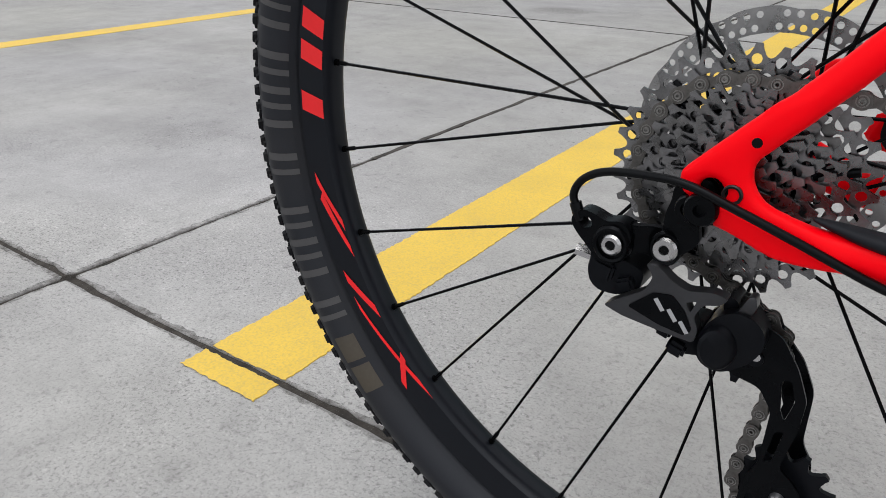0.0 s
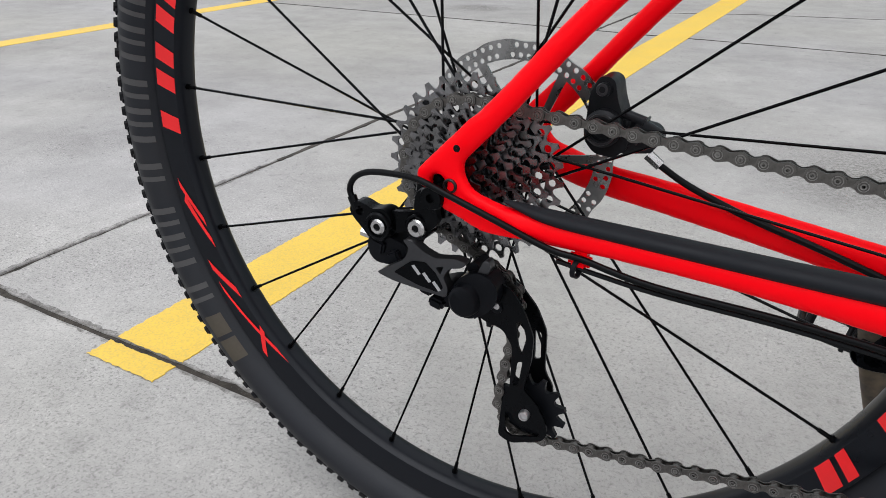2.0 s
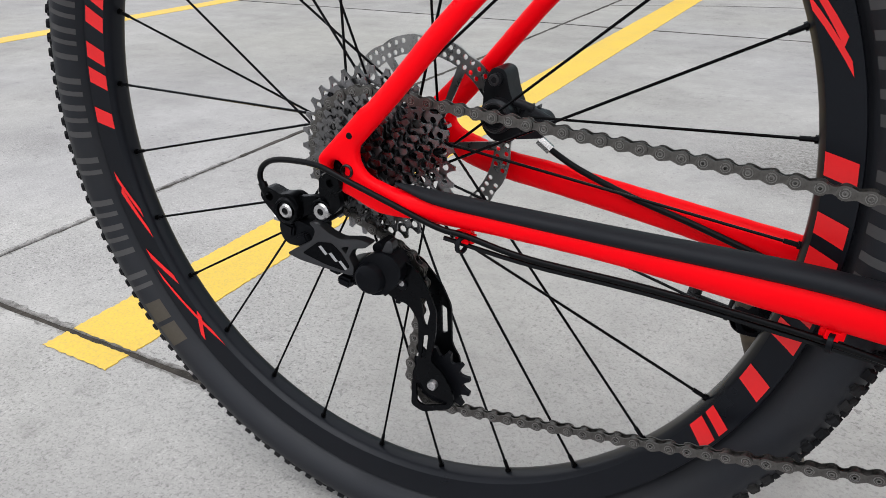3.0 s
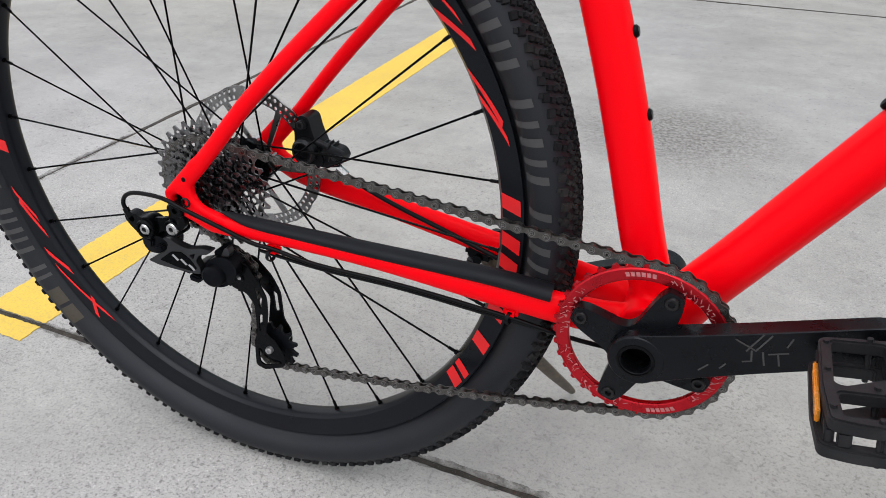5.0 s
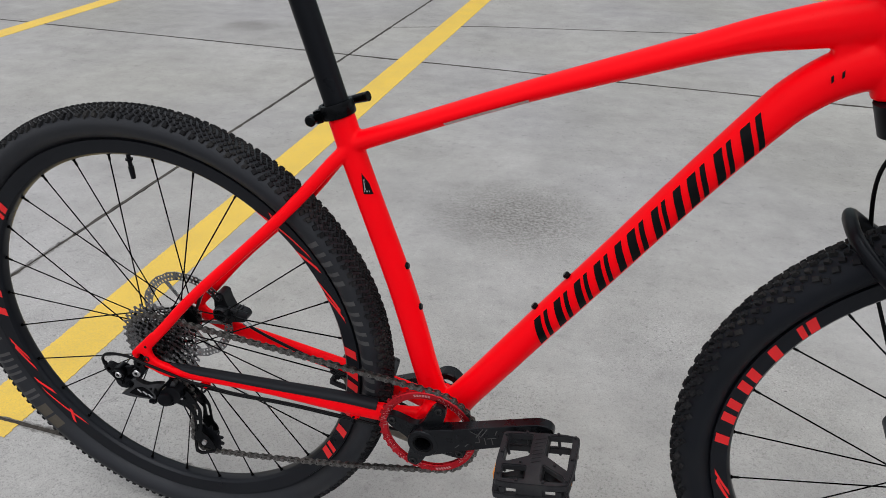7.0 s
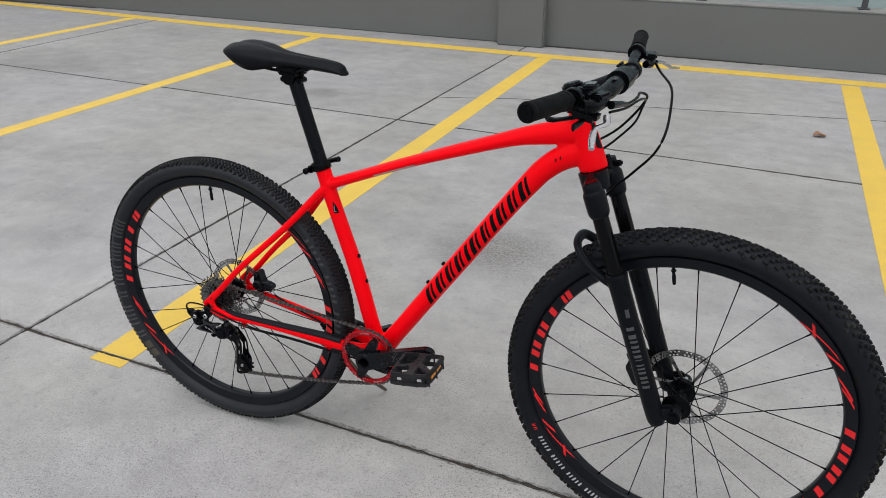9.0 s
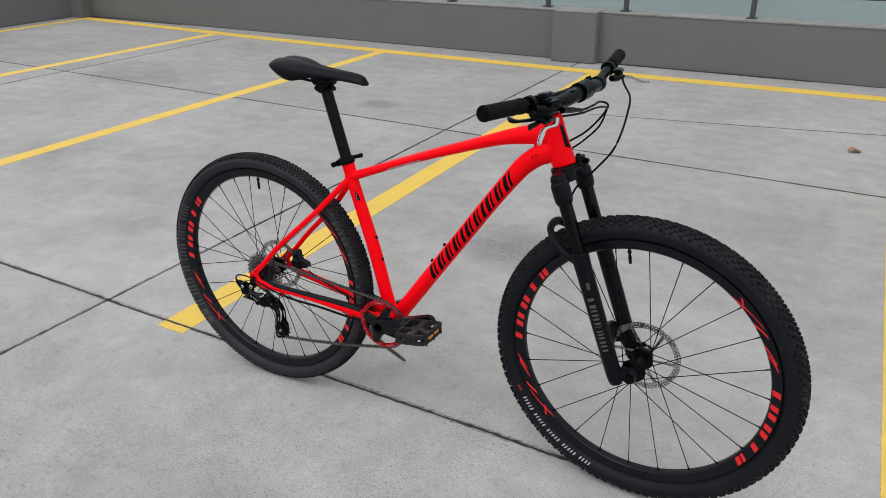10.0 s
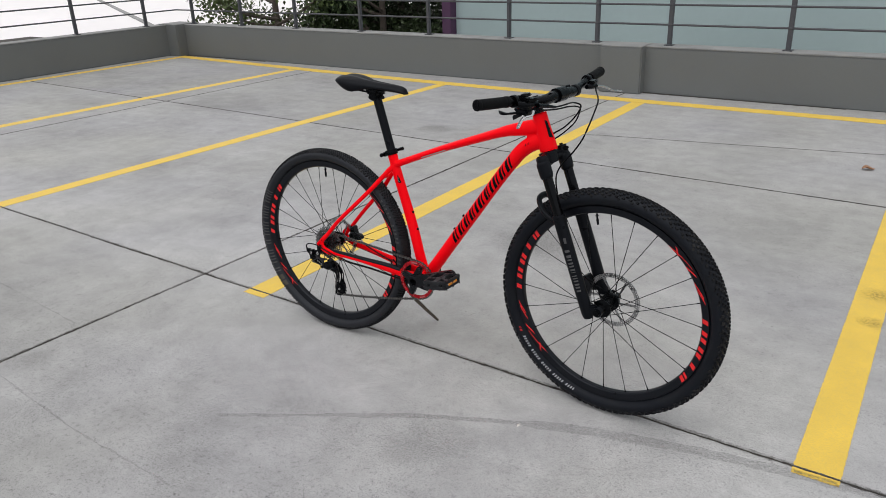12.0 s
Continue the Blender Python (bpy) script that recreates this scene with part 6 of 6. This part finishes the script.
sweep(bm, [(0.080, -0.072, -0.031, 0.0017), (0.140, -0.064, -0.041, 0.0017), (0.220, -0.054, -0.048, 0.0017), (0.310, -0.044, -0.060, 0.0017), (0.400, -0.024, -0.078, 0.0017)], n=8, steps=6)
part("stay_cable", bm, HOSE, bike, "thin black cable under the chainstay")
for x, y, z in ((0.094, -0.0700, -0.0290), (0.322, -0.0440, -0.0520)):
    bm = bmesh.new()
    block(bm, (0.014, 0.010, 0.012), pose(x, y + 0.003, z, 0, 5, 0), 0.003)
    part("cable_stop", bm, RED, bike, "small red cable mount")
    bm = bmesh.new()
    lathe(bm, [(0.0048, -0.0016), (0.0060, -0.0016), (0.0060, 0.0016), (0.0048, 0.0016)], 14, wrap=True)
    part("cable_tie", bm, BLACK_PLASTIC, bike, "black cable tie", pose(x, y - 0.003, z - 0.004, 0, 0, 80))

# rear brake
bm = bmesh.new()
cal = rounded([(0.047, 0.022), (0.049, 0.056), (0.055, 0.069), (0.066, 0.068), (0.070, 0.052), (0.077, 0.036), (0.082, 0.022), (0.072, 0.011), (0.056, 0.012)], 0.005)
plate(bm, [cal], 0.0390, 0.0620, 0.003)
plate(bm, [rounded([(0.070, 0.040), (0.098, 0.036), (0.103, 0.028), (0.097, 0.018), (0.074, 0.014)], 0.004)], 0.0420, 0.0600, 0.002)
rod(bm, (0.060, 0.034, 0.060), (0.060, 0.066, 0.060), 0.0050)
caliper = part("rear_brake_caliper", bm, CAST_BLACK, bike, "black hydraulic rear brake caliper", Matrix.Translation((0.0070, 0, -0.0045)))
bm = bmesh.new()
lathe(bm, [(0.0085, -0.0060), (0.0110, -0.0060), (0.0135, -0.0035), (0.0135, 0.004), (0.0085, 0.004)], 24, c=(0.0625, 0.0350, 0.0330), wrap=True)
lathe(bm, [(0.0001, -0.001), (0.0090, -0.001)], 20, c=(0.0625, 0.0350, 0.0330))
part("piston_housing", bm, CAST_BLACK, caliper, "round black piston housing")
bm = bmesh.new()
rod(bm, (0.084, 0.036, 0.040), (0.100, 0.044, 0.030), 0.0060)
part("hose_joint", bm, CAST_BLACK, caliper, "stout black hose joint")
bm = bmesh.new()
rod(bm, (0.076, 0.034, 0.046), (0.092, 0.034, 0.042), 0.0035)
part("bleed_screw", bm, CAST_BLACK, caliper, "small black bleed screw")
bm = bmesh.new()
lathe(bm, [(0.0098, -0.0070), (0.0112, -0.0070), (0.0115, -0.0060), (0.0098, -0.0060)], 28, c=(0.0625, 0.0350, 0.0330), wrap=True)
part("piston_cap", bm, GUNMETAL, caliper, "worn grey rim of the piston cap")
bm = bmesh.new()
lathe(bm, [(0.0001, -0.0005), (0.0022, -0.0005), (0.0024, -0.0030), (0.0042, -0.0030), (0.0047, -0.0022), (0.0047, 0.002)], 14, c=(0.0590, 0.0365, 0.0600))
part("mount_bolt", bm, GUNMETAL, caliper, "dark grey socket bolt")
bm = bmesh.new()
lathe(bm, [(0.0001, -0.0004), (0.0018, -0.0004), (0.0020, -0.0024), (0.0038, -0.0024), (0.0042, 0.002)], 12, c=(0.0935, 0.0405, 0.0300))
part("pad_pin", bm, GUNMETAL, caliper, "small dark pad pin head")
for k in range(3):
    bm = bmesh.new()
    block(bm, (0.0016, 0.0180, 0.0190), pose(0.0755 + 0.0060 * k, 0.0500, 0.0315, 0, 12, 0), 0.0005)
    part("cooling_fin", bm, GUNMETAL, caliper, "thin grey cooling fin")
bm = bmesh.new()
rod(bm, (0.094, 0.046, 0.016), (0.104, 0.046, 0.009), 0.0042, n=6)
part("hose_nut", bm, SILVER, caliper, "small silver hose nut")
bm = bmesh.new()
sweep(bm, [(0.1085, 0.046, 0.0060, 0.0025), (0.133, 0.048, -0.0075, 0.0025), (0.175, 0.047, -0.022, 0.0025), (0.230, 0.040, -0.034, 0.0025), (0.310, 0.034, -0.056, 0.0025), (0.390, 0.022, -0.076, 0.0025), (0.430, 0.010, -0.084, 0.0025)], n=10, steps=6)
part("rear_brake_hose", bm, HOSE, bike, "black brake hose along the left chainstay")

# kickstand on the left chainstay
bm = bmesh.new()
sweep(bm, [(0.262, 0.066, -0.060, 0.0060, 0.0100), (0.276, 0.080, -0.125, 0.0058, 0.0100), (0.298, 0.112, -0.200, 0.0056, 0.0098), (0.320, 0.156, -0.262, 0.0054, 0.0095), (0.336, 0.208, -0.322, 0.0050, 0.0080), (0.343, 0.232, -0.3490, 0.0042, 0.0055)], n=12, steps=5)
stand = part("kickstand", bm, STAND_METAL, bike, "scuffed brown-grey kickstand leg resting on the concrete")
bm = bmesh.new()
block(bm, (0.030, 0.026, 0.018), pose(0.260, 0.056, -0.052, 0, 6, 0), 0.004)
rod(bm, (0.260, 0.040, -0.058), (0.260, 0.072, -0.058), 0.005)
part("stand_bracket", bm, BLACK_ALLOY, stand, "black clamp plate")


# ---- steering: fork, stem, bar and controls ----
def steered(name, bm, material, label, parent=None, sharp=38):
    if parent is None:
        return part(name, bm, material, bike, label, TURNED, sharp=sharp)
    return part(name, bm, material, parent, label, sharp=sharp)


LEG = V((-0.365, 0, 0.931)).normalized()


def on_leg(y, s):
    """A point of a fork leg's centre line, s metres up from its foot."""
    return V((1.1125, y, 0.001)) + LEG * (0.978 * s)


bm = bmesh.new()
for y in (-0.0655, 0.0655):
    pts = [(-0.006, 0.0150, 0.0120), (0.006, 0.0182, 0.0150), (0.040, 0.0190, 0.0172), (0.150, 0.0195, 0.0182), (0.290, 0.0200, 0.0190), (0.318, 0.0206, 0.0196), (0.330, 0.0214, 0.0204), (0.334, 0.0200, 0.0190)]
    sweep(bm, [(*on_leg(y, s), w, h) for s, h, w in pts], n=22, steps=5)
    c = FRONT + V((0, y, 0))
    rod(bm, (c.x, y - 0.008, c.z), (c.x, y + 0.008, c.z), 0.0150, n=22)
    block(bm, (0.030, 0.014, 0.034), pose(c.x - 0.014, y, c.z + 0.004, 0, -20, 0), 0.004)
fork = steered("suspension_fork", bm, FORK_BLACK, "matte black suspension fork with a rear-facing arch", sharp=45)
bm = bmesh.new()
lowl, lowr = on_leg(0.058, 0.312), on_leg(-0.058, 0.312)
back = V((-0.937, 0, -0.350))
sweep(bm, [(*(lowr + back * 0.012), 0.010, 0.013), (*(on_leg(-0.056, 0.354) + back * 0.050), 0.009, 0.011), (*(on_leg(-0.034, 0.392) + back * 0.072), 0.008, 0.0105), (*(on_leg(0, 0.402) + back * 0.076), 0.008, 0.0105), (*(on_leg(0.034, 0.392) + back * 0.072), 0.008, 0.0105), (*(on_leg(0.056, 0.354) + back * 0.050), 0.009, 0.011), (*(lowl + back * 0.012), 0.010, 0.013)], n=14, steps=6, ref=(-0.937, 0, -0.35))
steered("fork_arch", bm, FORK_BLACK, "black rear arch", fork)
for y in (-0.0655, 0.0655):
    bm = bmesh.new()
    rod(bm, on_leg(y, 0.280), on_leg(y, 0.490), 0.0155, n=24)
    steered("stanchion", bm, GLOSS_BLACK, "gloss black stanchion tube", fork)
    bm = bmesh.new()
    lathe(bm, [(0.0165, -0.003), (0.0215, -0.003), (0.0222, 0.0), (0.0205, 0.005), (0.0165, 0.006)], 26)
    m = Matrix.Translation(on_leg(y, 0.335)) @ V((0, 1, 0)).rotation_difference(STEER).to_matrix().to_4x4()
    part("wiper_seal", bm, BLACK_PLASTIC, fork, "black rubber wiper seal", m)
bm = bmesh.new()
cr = HEAD_LOW - STEER * 0.010
for y in (-0.0655, 0.0655):
    sweep(bm, [(*on_leg(y, 0.460), 0.0170, 0.0170), (*on_leg(y, 0.466), 0.0200, 0.0198), (*on_leg(y, 0.476), 0.0212, 0.0210), (*on_leg(y, 0.502), 0.0214, 0.0212), (*on_leg(y, 0.510), 0.0205, 0.0202), (*on_leg(y, 0.514), 0.0180, 0.0180), (*on_leg(y, 0.522), 0.0178, 0.0178), (*on_leg(y, 0.530), 0.0150, 0.0150)], n=22, steps=4)
    p = on_leg(y, 0.510)
    sweep(bm, [(p.x, p.y, p.z, 0.0165, 0.0150), ((p.x + cr.x) / 2 - 0.003, p.y * 0.62, (p.z + cr.z) / 2 + 0.002, 0.0170, 0.0150), (cr.x, 0, cr.z, 0.0240, 0.0160)], n=16, steps=5, ref=tuple(STEER))
rod(bm, HEAD_LOW - STEER * 0.026, HEAD_LOW + STEER * 0.009, 0.0270, 0.0285, n=28)
steered("fork_crown", bm, FORK_BLACK, "black forged fork crown", fork, sharp=50)
bm = bmesh.new()
p = on_leg(0.0655, 0.526)
rod(bm, p, p + STEER * 0.014, 0.0165, 0.0150, n=20)
rod(bm, p + STEER * 0.014, p + STEER * 0.020, 0.0060, 0.0050, n=12)
block(bm, (0.030, 0.010, 0.012), Matrix.Translation(p + STEER * 0.008 + V((0.018, -0.010, 0))) @ pose(0, 0, 0, 0, -20, -25), 0.003)
steered("lockout_cap", bm, BLACK_PLASTIC, "black remote lockout cap", fork)
bm = bmesh.new()
p = on_leg(-0.0655, 0.526)
rod(bm, p, p + STEER * 0.006, 0.0140, 0.0120, n=18)
steered("air_cap", bm, BLACK_ALLOY, "black top cap", fork)


def leg_surf(u, v):
    """A point on the right leg's outer face: u metres up the leg, v radians round it."""
    c = on_leg(-0.0655, u)
    r = 0.0190 + 0.004 * (u - 0.15)
    f = V((0.937, 0, 0.350))
    return c + V((0, -1, 0)) * (r * 0.965 + 0.0006) * math.cos(v) + f * (r + 0.0006) * math.sin(v)


bm = bmesh.new()
WORD = (0.026, 0.017, 0.017, 0.007, 0.012, 0.017, 0.017)
for k, w in enumerate(WORD):
    u = 0.229 - sum(WORD[:k]) - 0.0045 * k
    patch(bm, [(u, -0.15), (u - w * 0.30, -0.15), (u - w * 0.30, 0.62), (u, 0.62)], leg_surf, 2, 5)
    if w > 0.011:
        patch(bm, [(u - w * 0.66, -0.15), (u - w, -0.15), (u - w, 0.62), (u - w * 0.66, 0.62)], leg_surf, 2, 5)
part("leg_marks", bm, LEG_PRINT, fork, "plain grey bars down the leg", normals=False)
bm = bmesh.new()
patch(bm, [(0.268, 0.20), (0.250, 0.15), (0.250, 0.55), (0.268, 0.60)], leg_surf, 3, 4)
part("leg_badge", bm, GREY_PRINT, fork, "small faint grey badge", normals=False)

bm = bmesh.new()
rod(bm, FRONT + V((0, -0.078, 0)), FRONT + V((0, 0.076, 0)), 0.0075, n=16)
rod(bm, FRONT + V((0, -0.0795, 0)), FRONT + V((0, -0.073, 0)), 0.0100, n=18)
steered("front_axle", bm, BLACK_ALLOY, "black front through-axle", fork)
bm = bmesh.new()
fc = rounded([(1.020, 0.044), (1.030, 0.076), (1.052, 0.092), (1.070, 0.078), (1.068, 0.040), (1.056, 0.004), (1.042, 0.006)], 0.007)
plate(bm, [fc], 0.028, 0.056, 0.004)
rod(bm, (1.044, 0.024, 0.046), (1.044, 0.034, 0.046), 0.012)
rod(bm, (1.030, 0.030, 0.066), (1.022, 0.034, 0.078), 0.0050)
rod(bm, (1.050, 0.026, 0.014), (1.050, 0.036, 0.014), 0.0055)
block(bm, (0.034, 0.016, 0.050), pose(1.060, 0.060, 0.056, 0, -18, 0), 0.004)
steered("front_brake_caliper", bm, CAST_BLACK, "black hydraulic front brake caliper", fork)

bm = bmesh.new()
for k in range(1):
    b0 = head_top + STEER * (0.001 + 0.0075 * k)
    rod(bm, b0, b0 + STEER * 0.0068, 0.0215 - 0.001 * (k > 0), n=26)
steered("headset_spacers", bm, BLACK_ALLOY, "black headset cover and spacers")
STEM_AT = head_top + STEER * 0.029
BAR_C = V((0.9405, 0, 0.6625))
COCKPIT = TURNED @ Matrix.Translation((0.9405, 0, 0.6625)) @ Matrix.Rotation(radians(-0.3), 4, "X") @ Matrix.Translation((-0.922, 0, -0.648))
bm = bmesh.new()
rod(bm, STEM_AT - STEER * 0.021, STEM_AT + STEER * 0.021, 0.0200, n=26)
sweep(bm, [(*STEM_AT, 0.0170, 0.0185), (*(STEM_AT.lerp(BAR_C, 0.5)), 0.0155, 0.0165), (*(STEM_AT.lerp(BAR_C, 0.85)), 0.0210, 0.0175)], n=18, steps=5)
rod(bm, BAR_C + V((0, -0.024, 0)), BAR_C + V((0, 0.024, 0)), 0.0215, n=24)
for s in (-1, 1):
    rod(bm, STEM_AT + V((-0.020, s * 0.009, -0.006)), STEM_AT + V((-0.026, s * 0.009, -0.005)), 0.0045, n=10)
rod(bm, STEM_AT + STEER * 0.021, STEM_AT + STEER * 0.025, 0.0170, 0.0150, n=22)
stem = steered("stem", bm, BLACK_ALLOY, "black alloy stem with a bar clamp", sharp=45)
HALF_BAR = [(0.922, 0.0, 0.648, 0.0158), (0.922, 0.045, 0.647, 0.0158), (0.921, 0.085, 0.645, 0.0150), (0.916, 0.120, 0.646, 0.0126), (0.908, 0.165, 0.652, 0.0112), (0.900, 0.220, 0.659, 0.0111), (0.875, 0.372, 0.668, 0.0111)]
bm = bmesh.new()
sweep(bm, [(p[0], -p[1], p[2], p[3]) for p in HALF_BAR[:0:-1]] + HALF_BAR, n=18, steps=5, ref=(0, 0, 1))
bar = part("handlebar", bm, BLACK_ALLOY, bike, "black alloy riser handlebar", COCKPIT)
bm = bmesh.new()
for y, w in ((-0.052, 0.020), (-0.060, 0.006)):
    patch(bm, [(y, 0.2), (y - w, 0.2), (y - w, 0.7), (y, 0.7)], lambda u, v: V((0.9215, u, 0.6485)) + V((math.sin(v - 0.2), 0, math.cos(v - 0.2))) * 0.0166, 2, 3)
part("bar_mark", bm, GREY_PRINT, bar, "faint grey mark", normals=False)


def along_bar(y):
    rows = spline(HALF_BAR, 12)
    for p, q in zip(rows, rows[1:]):
        if p[1] <= abs(y) <= q[1]:
            t = (abs(y) - p[1]) / (q[1] - p[1])
            r = p * (1 - t) + q * t
            return V((r[0], math.copysign(r[1], y), r[2]))
    return V(rows[-1][:3])


for s in (-1, 1):
    bm = bmesh.new()
    a0, a1 = along_bar(s * 0.248), along_bar(s * 0.368)
    d = (a1 - a0).normalized()
    L = (a1 - a0).length
    prof = [(0.0115, 0.0), (0.0156, 0.0), (0.0160, 0.002), (0.0160, 0.009), (0.0150, 0.011)]
    prof += [(0.0148 + 0.0004 * (k % 2), 0.014 + (L - 0.022) * k / 44) for k in range(45)]
    prof += [(0.0156, L - 0.006), (0.0160, L - 0.002), (0.0152, L + 0.001), (0.0120, L + 0.002), (0.0001, L + 0.0012)]
    lathe(bm, prof, 26)
    m = COCKPIT @ Matrix.Translation(a0) @ V((0, 1, 0)).rotation_difference(d).to_matrix().to_4x4()
    part("handlebar_grip", bm, GRIP, bike, "black ribbed rubber grip", m, sharp=25)

    # brake lever with its perch
    c = along_bar(s * 0.222)
    bm = bmesh.new()
    lathe(bm, [(0.0110, -0.008), (0.0165, -0.008), (0.0175, -0.006), (0.0175, 0.006), (0.0165, 0.008), (0.0110, 0.008)], 22, c=tuple(c), wrap=True)
    base = c + V((0.020, 0, -0.006))
    sweep(bm, [(*(base + V((-0.002, s * 0.012, 0.0))), 0.009, 0.008), (*(base + V((0.012, -s * 0.010, -0.004))), 0.011, 0.0095), (*(base + V((0.018, -s * 0.045, -0.004))), 0.0095, 0.009), (*(base + V((0.014, -s * 0.068, -0.003))), 0.0070, 0.0070)], n=14, steps=5, ref=(0, 0, 1))
    block(bm, (0.022, 0.040, 0.010), Matrix.Translation(base + V((0.016, -s * 0.030, 0.009))) @ pose(0, 0, 0, 0, 0, s * 12), 0.003)
    if s < 0:
        sweep(bm, [(0.950, -0.175, 0.645, 0.0070), (0.954, -0.130, 0.637, 0.0056), (0.957, -0.088, 0.628, 0.0040)], n=12, steps=4)
    perch = part("brake_lever", bm, BLACK_ALLOY, bike, "black hydraulic brake lever with a silver blade", COCKPIT)
    bm = bmesh.new()
    way = [(0.952, 0.205, 0.634), (0.956, 0.220, 0.626), (0.945, 0.240, 0.622), (0.947, 0.262, 0.612), (0.953, 0.284, 0.602)] if s < 0 else [(0.943, 0.205, 0.648), (0.951, 0.245, 0.640), (0.964, 0.285, 0.624), (0.968, 0.312, 0.620), (0.969, 0.339, 0.614)]
    sweep(bm, [(x, s * y, z, w, h) for (x, y, z), w, h in zip(way, (0.0060, 0.0054, 0.0050, 0.0058, 0.0046), (0.0042, 0.0034, 0.0027, 0.0024, 0.0028))], n=12, steps=5, ref=(1, 0, 0))
    part("lever_blade", bm, SILVER, perch, "silver alloy lever blade")

# shifter under the right grip, and the remote on the left
c = along_bar(-0.195)
bm = bmesh.new()
lathe(bm, [(0.0110, -0.006), (0.0160, -0.006), (0.0165, 0.006), (0.0110, 0.006)], 20, c=tuple(c), wrap=True)
block(bm, (0.046, 0.036, 0.020), Matrix.Translation(c + V((0.010, 0.004, -0.026))) @ pose(0, 0, 0, 0, 10, 0), 0.006)
block(bm, (0.024, 0.034, 0.009), Matrix.Translation(c + V((0.012, 0.010, 0.0155))) @ pose(0, 0, 0, 0, -8, 0), 0.004)
shifter = part("gear_shifter", bm, BLACK_PLASTIC, bike, "black trigger gear shifter", COCKPIT)
bm = bmesh.new()
sweep(bm, [(*(c + V((-0.006, 0.0, -0.034))), 0.005, 0.004), (*(c + V((-0.030, -0.022, -0.036))), 0.007, 0.003), (*(c + V((-0.040, -0.042, -0.030))), 0.008, 0.003)], n=10, steps=4, ref=(0, 1, 0))
sweep(bm, [(*(c + V((0.010, -0.010, -0.036))), 0.005, 0.004), (*(c + V((0.004, -0.040, -0.040))), 0.007, 0.003)], n=10, steps=4, ref=(0, 0, 1))
part("trigger", bm, BLACK_PLASTIC, shifter, "black trigger paddle")
bm = bmesh.new()
block(bm, (0.016, 0.018, 0.0015), Matrix.Translation(c + V((0.012, 0.012, 0.0218))) @ pose(0, 0, 0, 0, -8, 0), 0.0004)
part("shifter_plate", bm, SILVER, shifter, "small silver plate")
c = along_bar(0.105)
bm = bmesh.new()
lathe(bm, [(0.0115, -0.010), (0.0170, -0.010), (0.0182, -0.008), (0.0182, 0.008), (0.0170, 0.010), (0.0115, 0.010)], 24, c=tuple(c), wrap=True)
block(bm, (0.018, 0.024, 0.026), Matrix.Translation(c + V((-0.016, 0, -0.010))), 0.005)
block(bm, (0.012, 0.030, 0.012), Matrix.Translation(c + V((-0.020, -0.010, 0.010))), 0.004)
part("lockout_remote", bm, BLACK_PLASTIC, bike, "black lockout remote clamped to the bar", COCKPIT)

# hoses and cables in front of the head tube
for name, pts, r, label in (
    ("brake_hose", [(0.963, -0.150, 0.652), (0.975, -0.086, 0.643), (0.980, -0.030, 0.642), (0.973, 0.030, 0.637), (0.980, 0.066, 0.622), (0.962, 0.072, 0.589), (0.933, 0.062, 0.554), (0.903, 0.046, 0.532), (0.886, 0.024, 0.522)], 0.0025, "black brake hose curving into the frame"),
    ("shift_cable", [(0.963, -0.155, 0.643), (0.975, -0.086, 0.636), (0.979, 0.000, 0.631), (0.979, 0.058, 0.619), (0.973, 0.074, 0.602), (0.963, 0.066, 0.570), (0.936, 0.050, 0.538), (0.916, 0.036, 0.520), (0.898, 0.022, 0.508)], 0.0023, "black shift cable curving into the frame"),
    ("front_brake_hose", [(0.960, 0.200, 0.664), (0.981, 0.164, 0.651), (1.014, 0.112, 0.635), (1.026, 0.066, 0.608), (1.030, 0.022, 0.571), (1.016, 0.014, 0.531), (0.978, 0.028, 0.481), (0.932, 0.036, 0.424), (0.920, 0.044, 0.370), (0.945, 0.048, 0.270), (0.994, 0.042, 0.160), (1.010, 0.036, 0.112), (1.023, 0.034, 0.078)], 0.0025, "black front brake hose running down behind the fork"),
):
    bm = bmesh.new()
    sweep(bm, [(*p, r) for p in pts], n=10, steps=7, ref=(0.3, 0.2, 0.93))
    part(name, bm, HOSE, bike, label, TURNED)
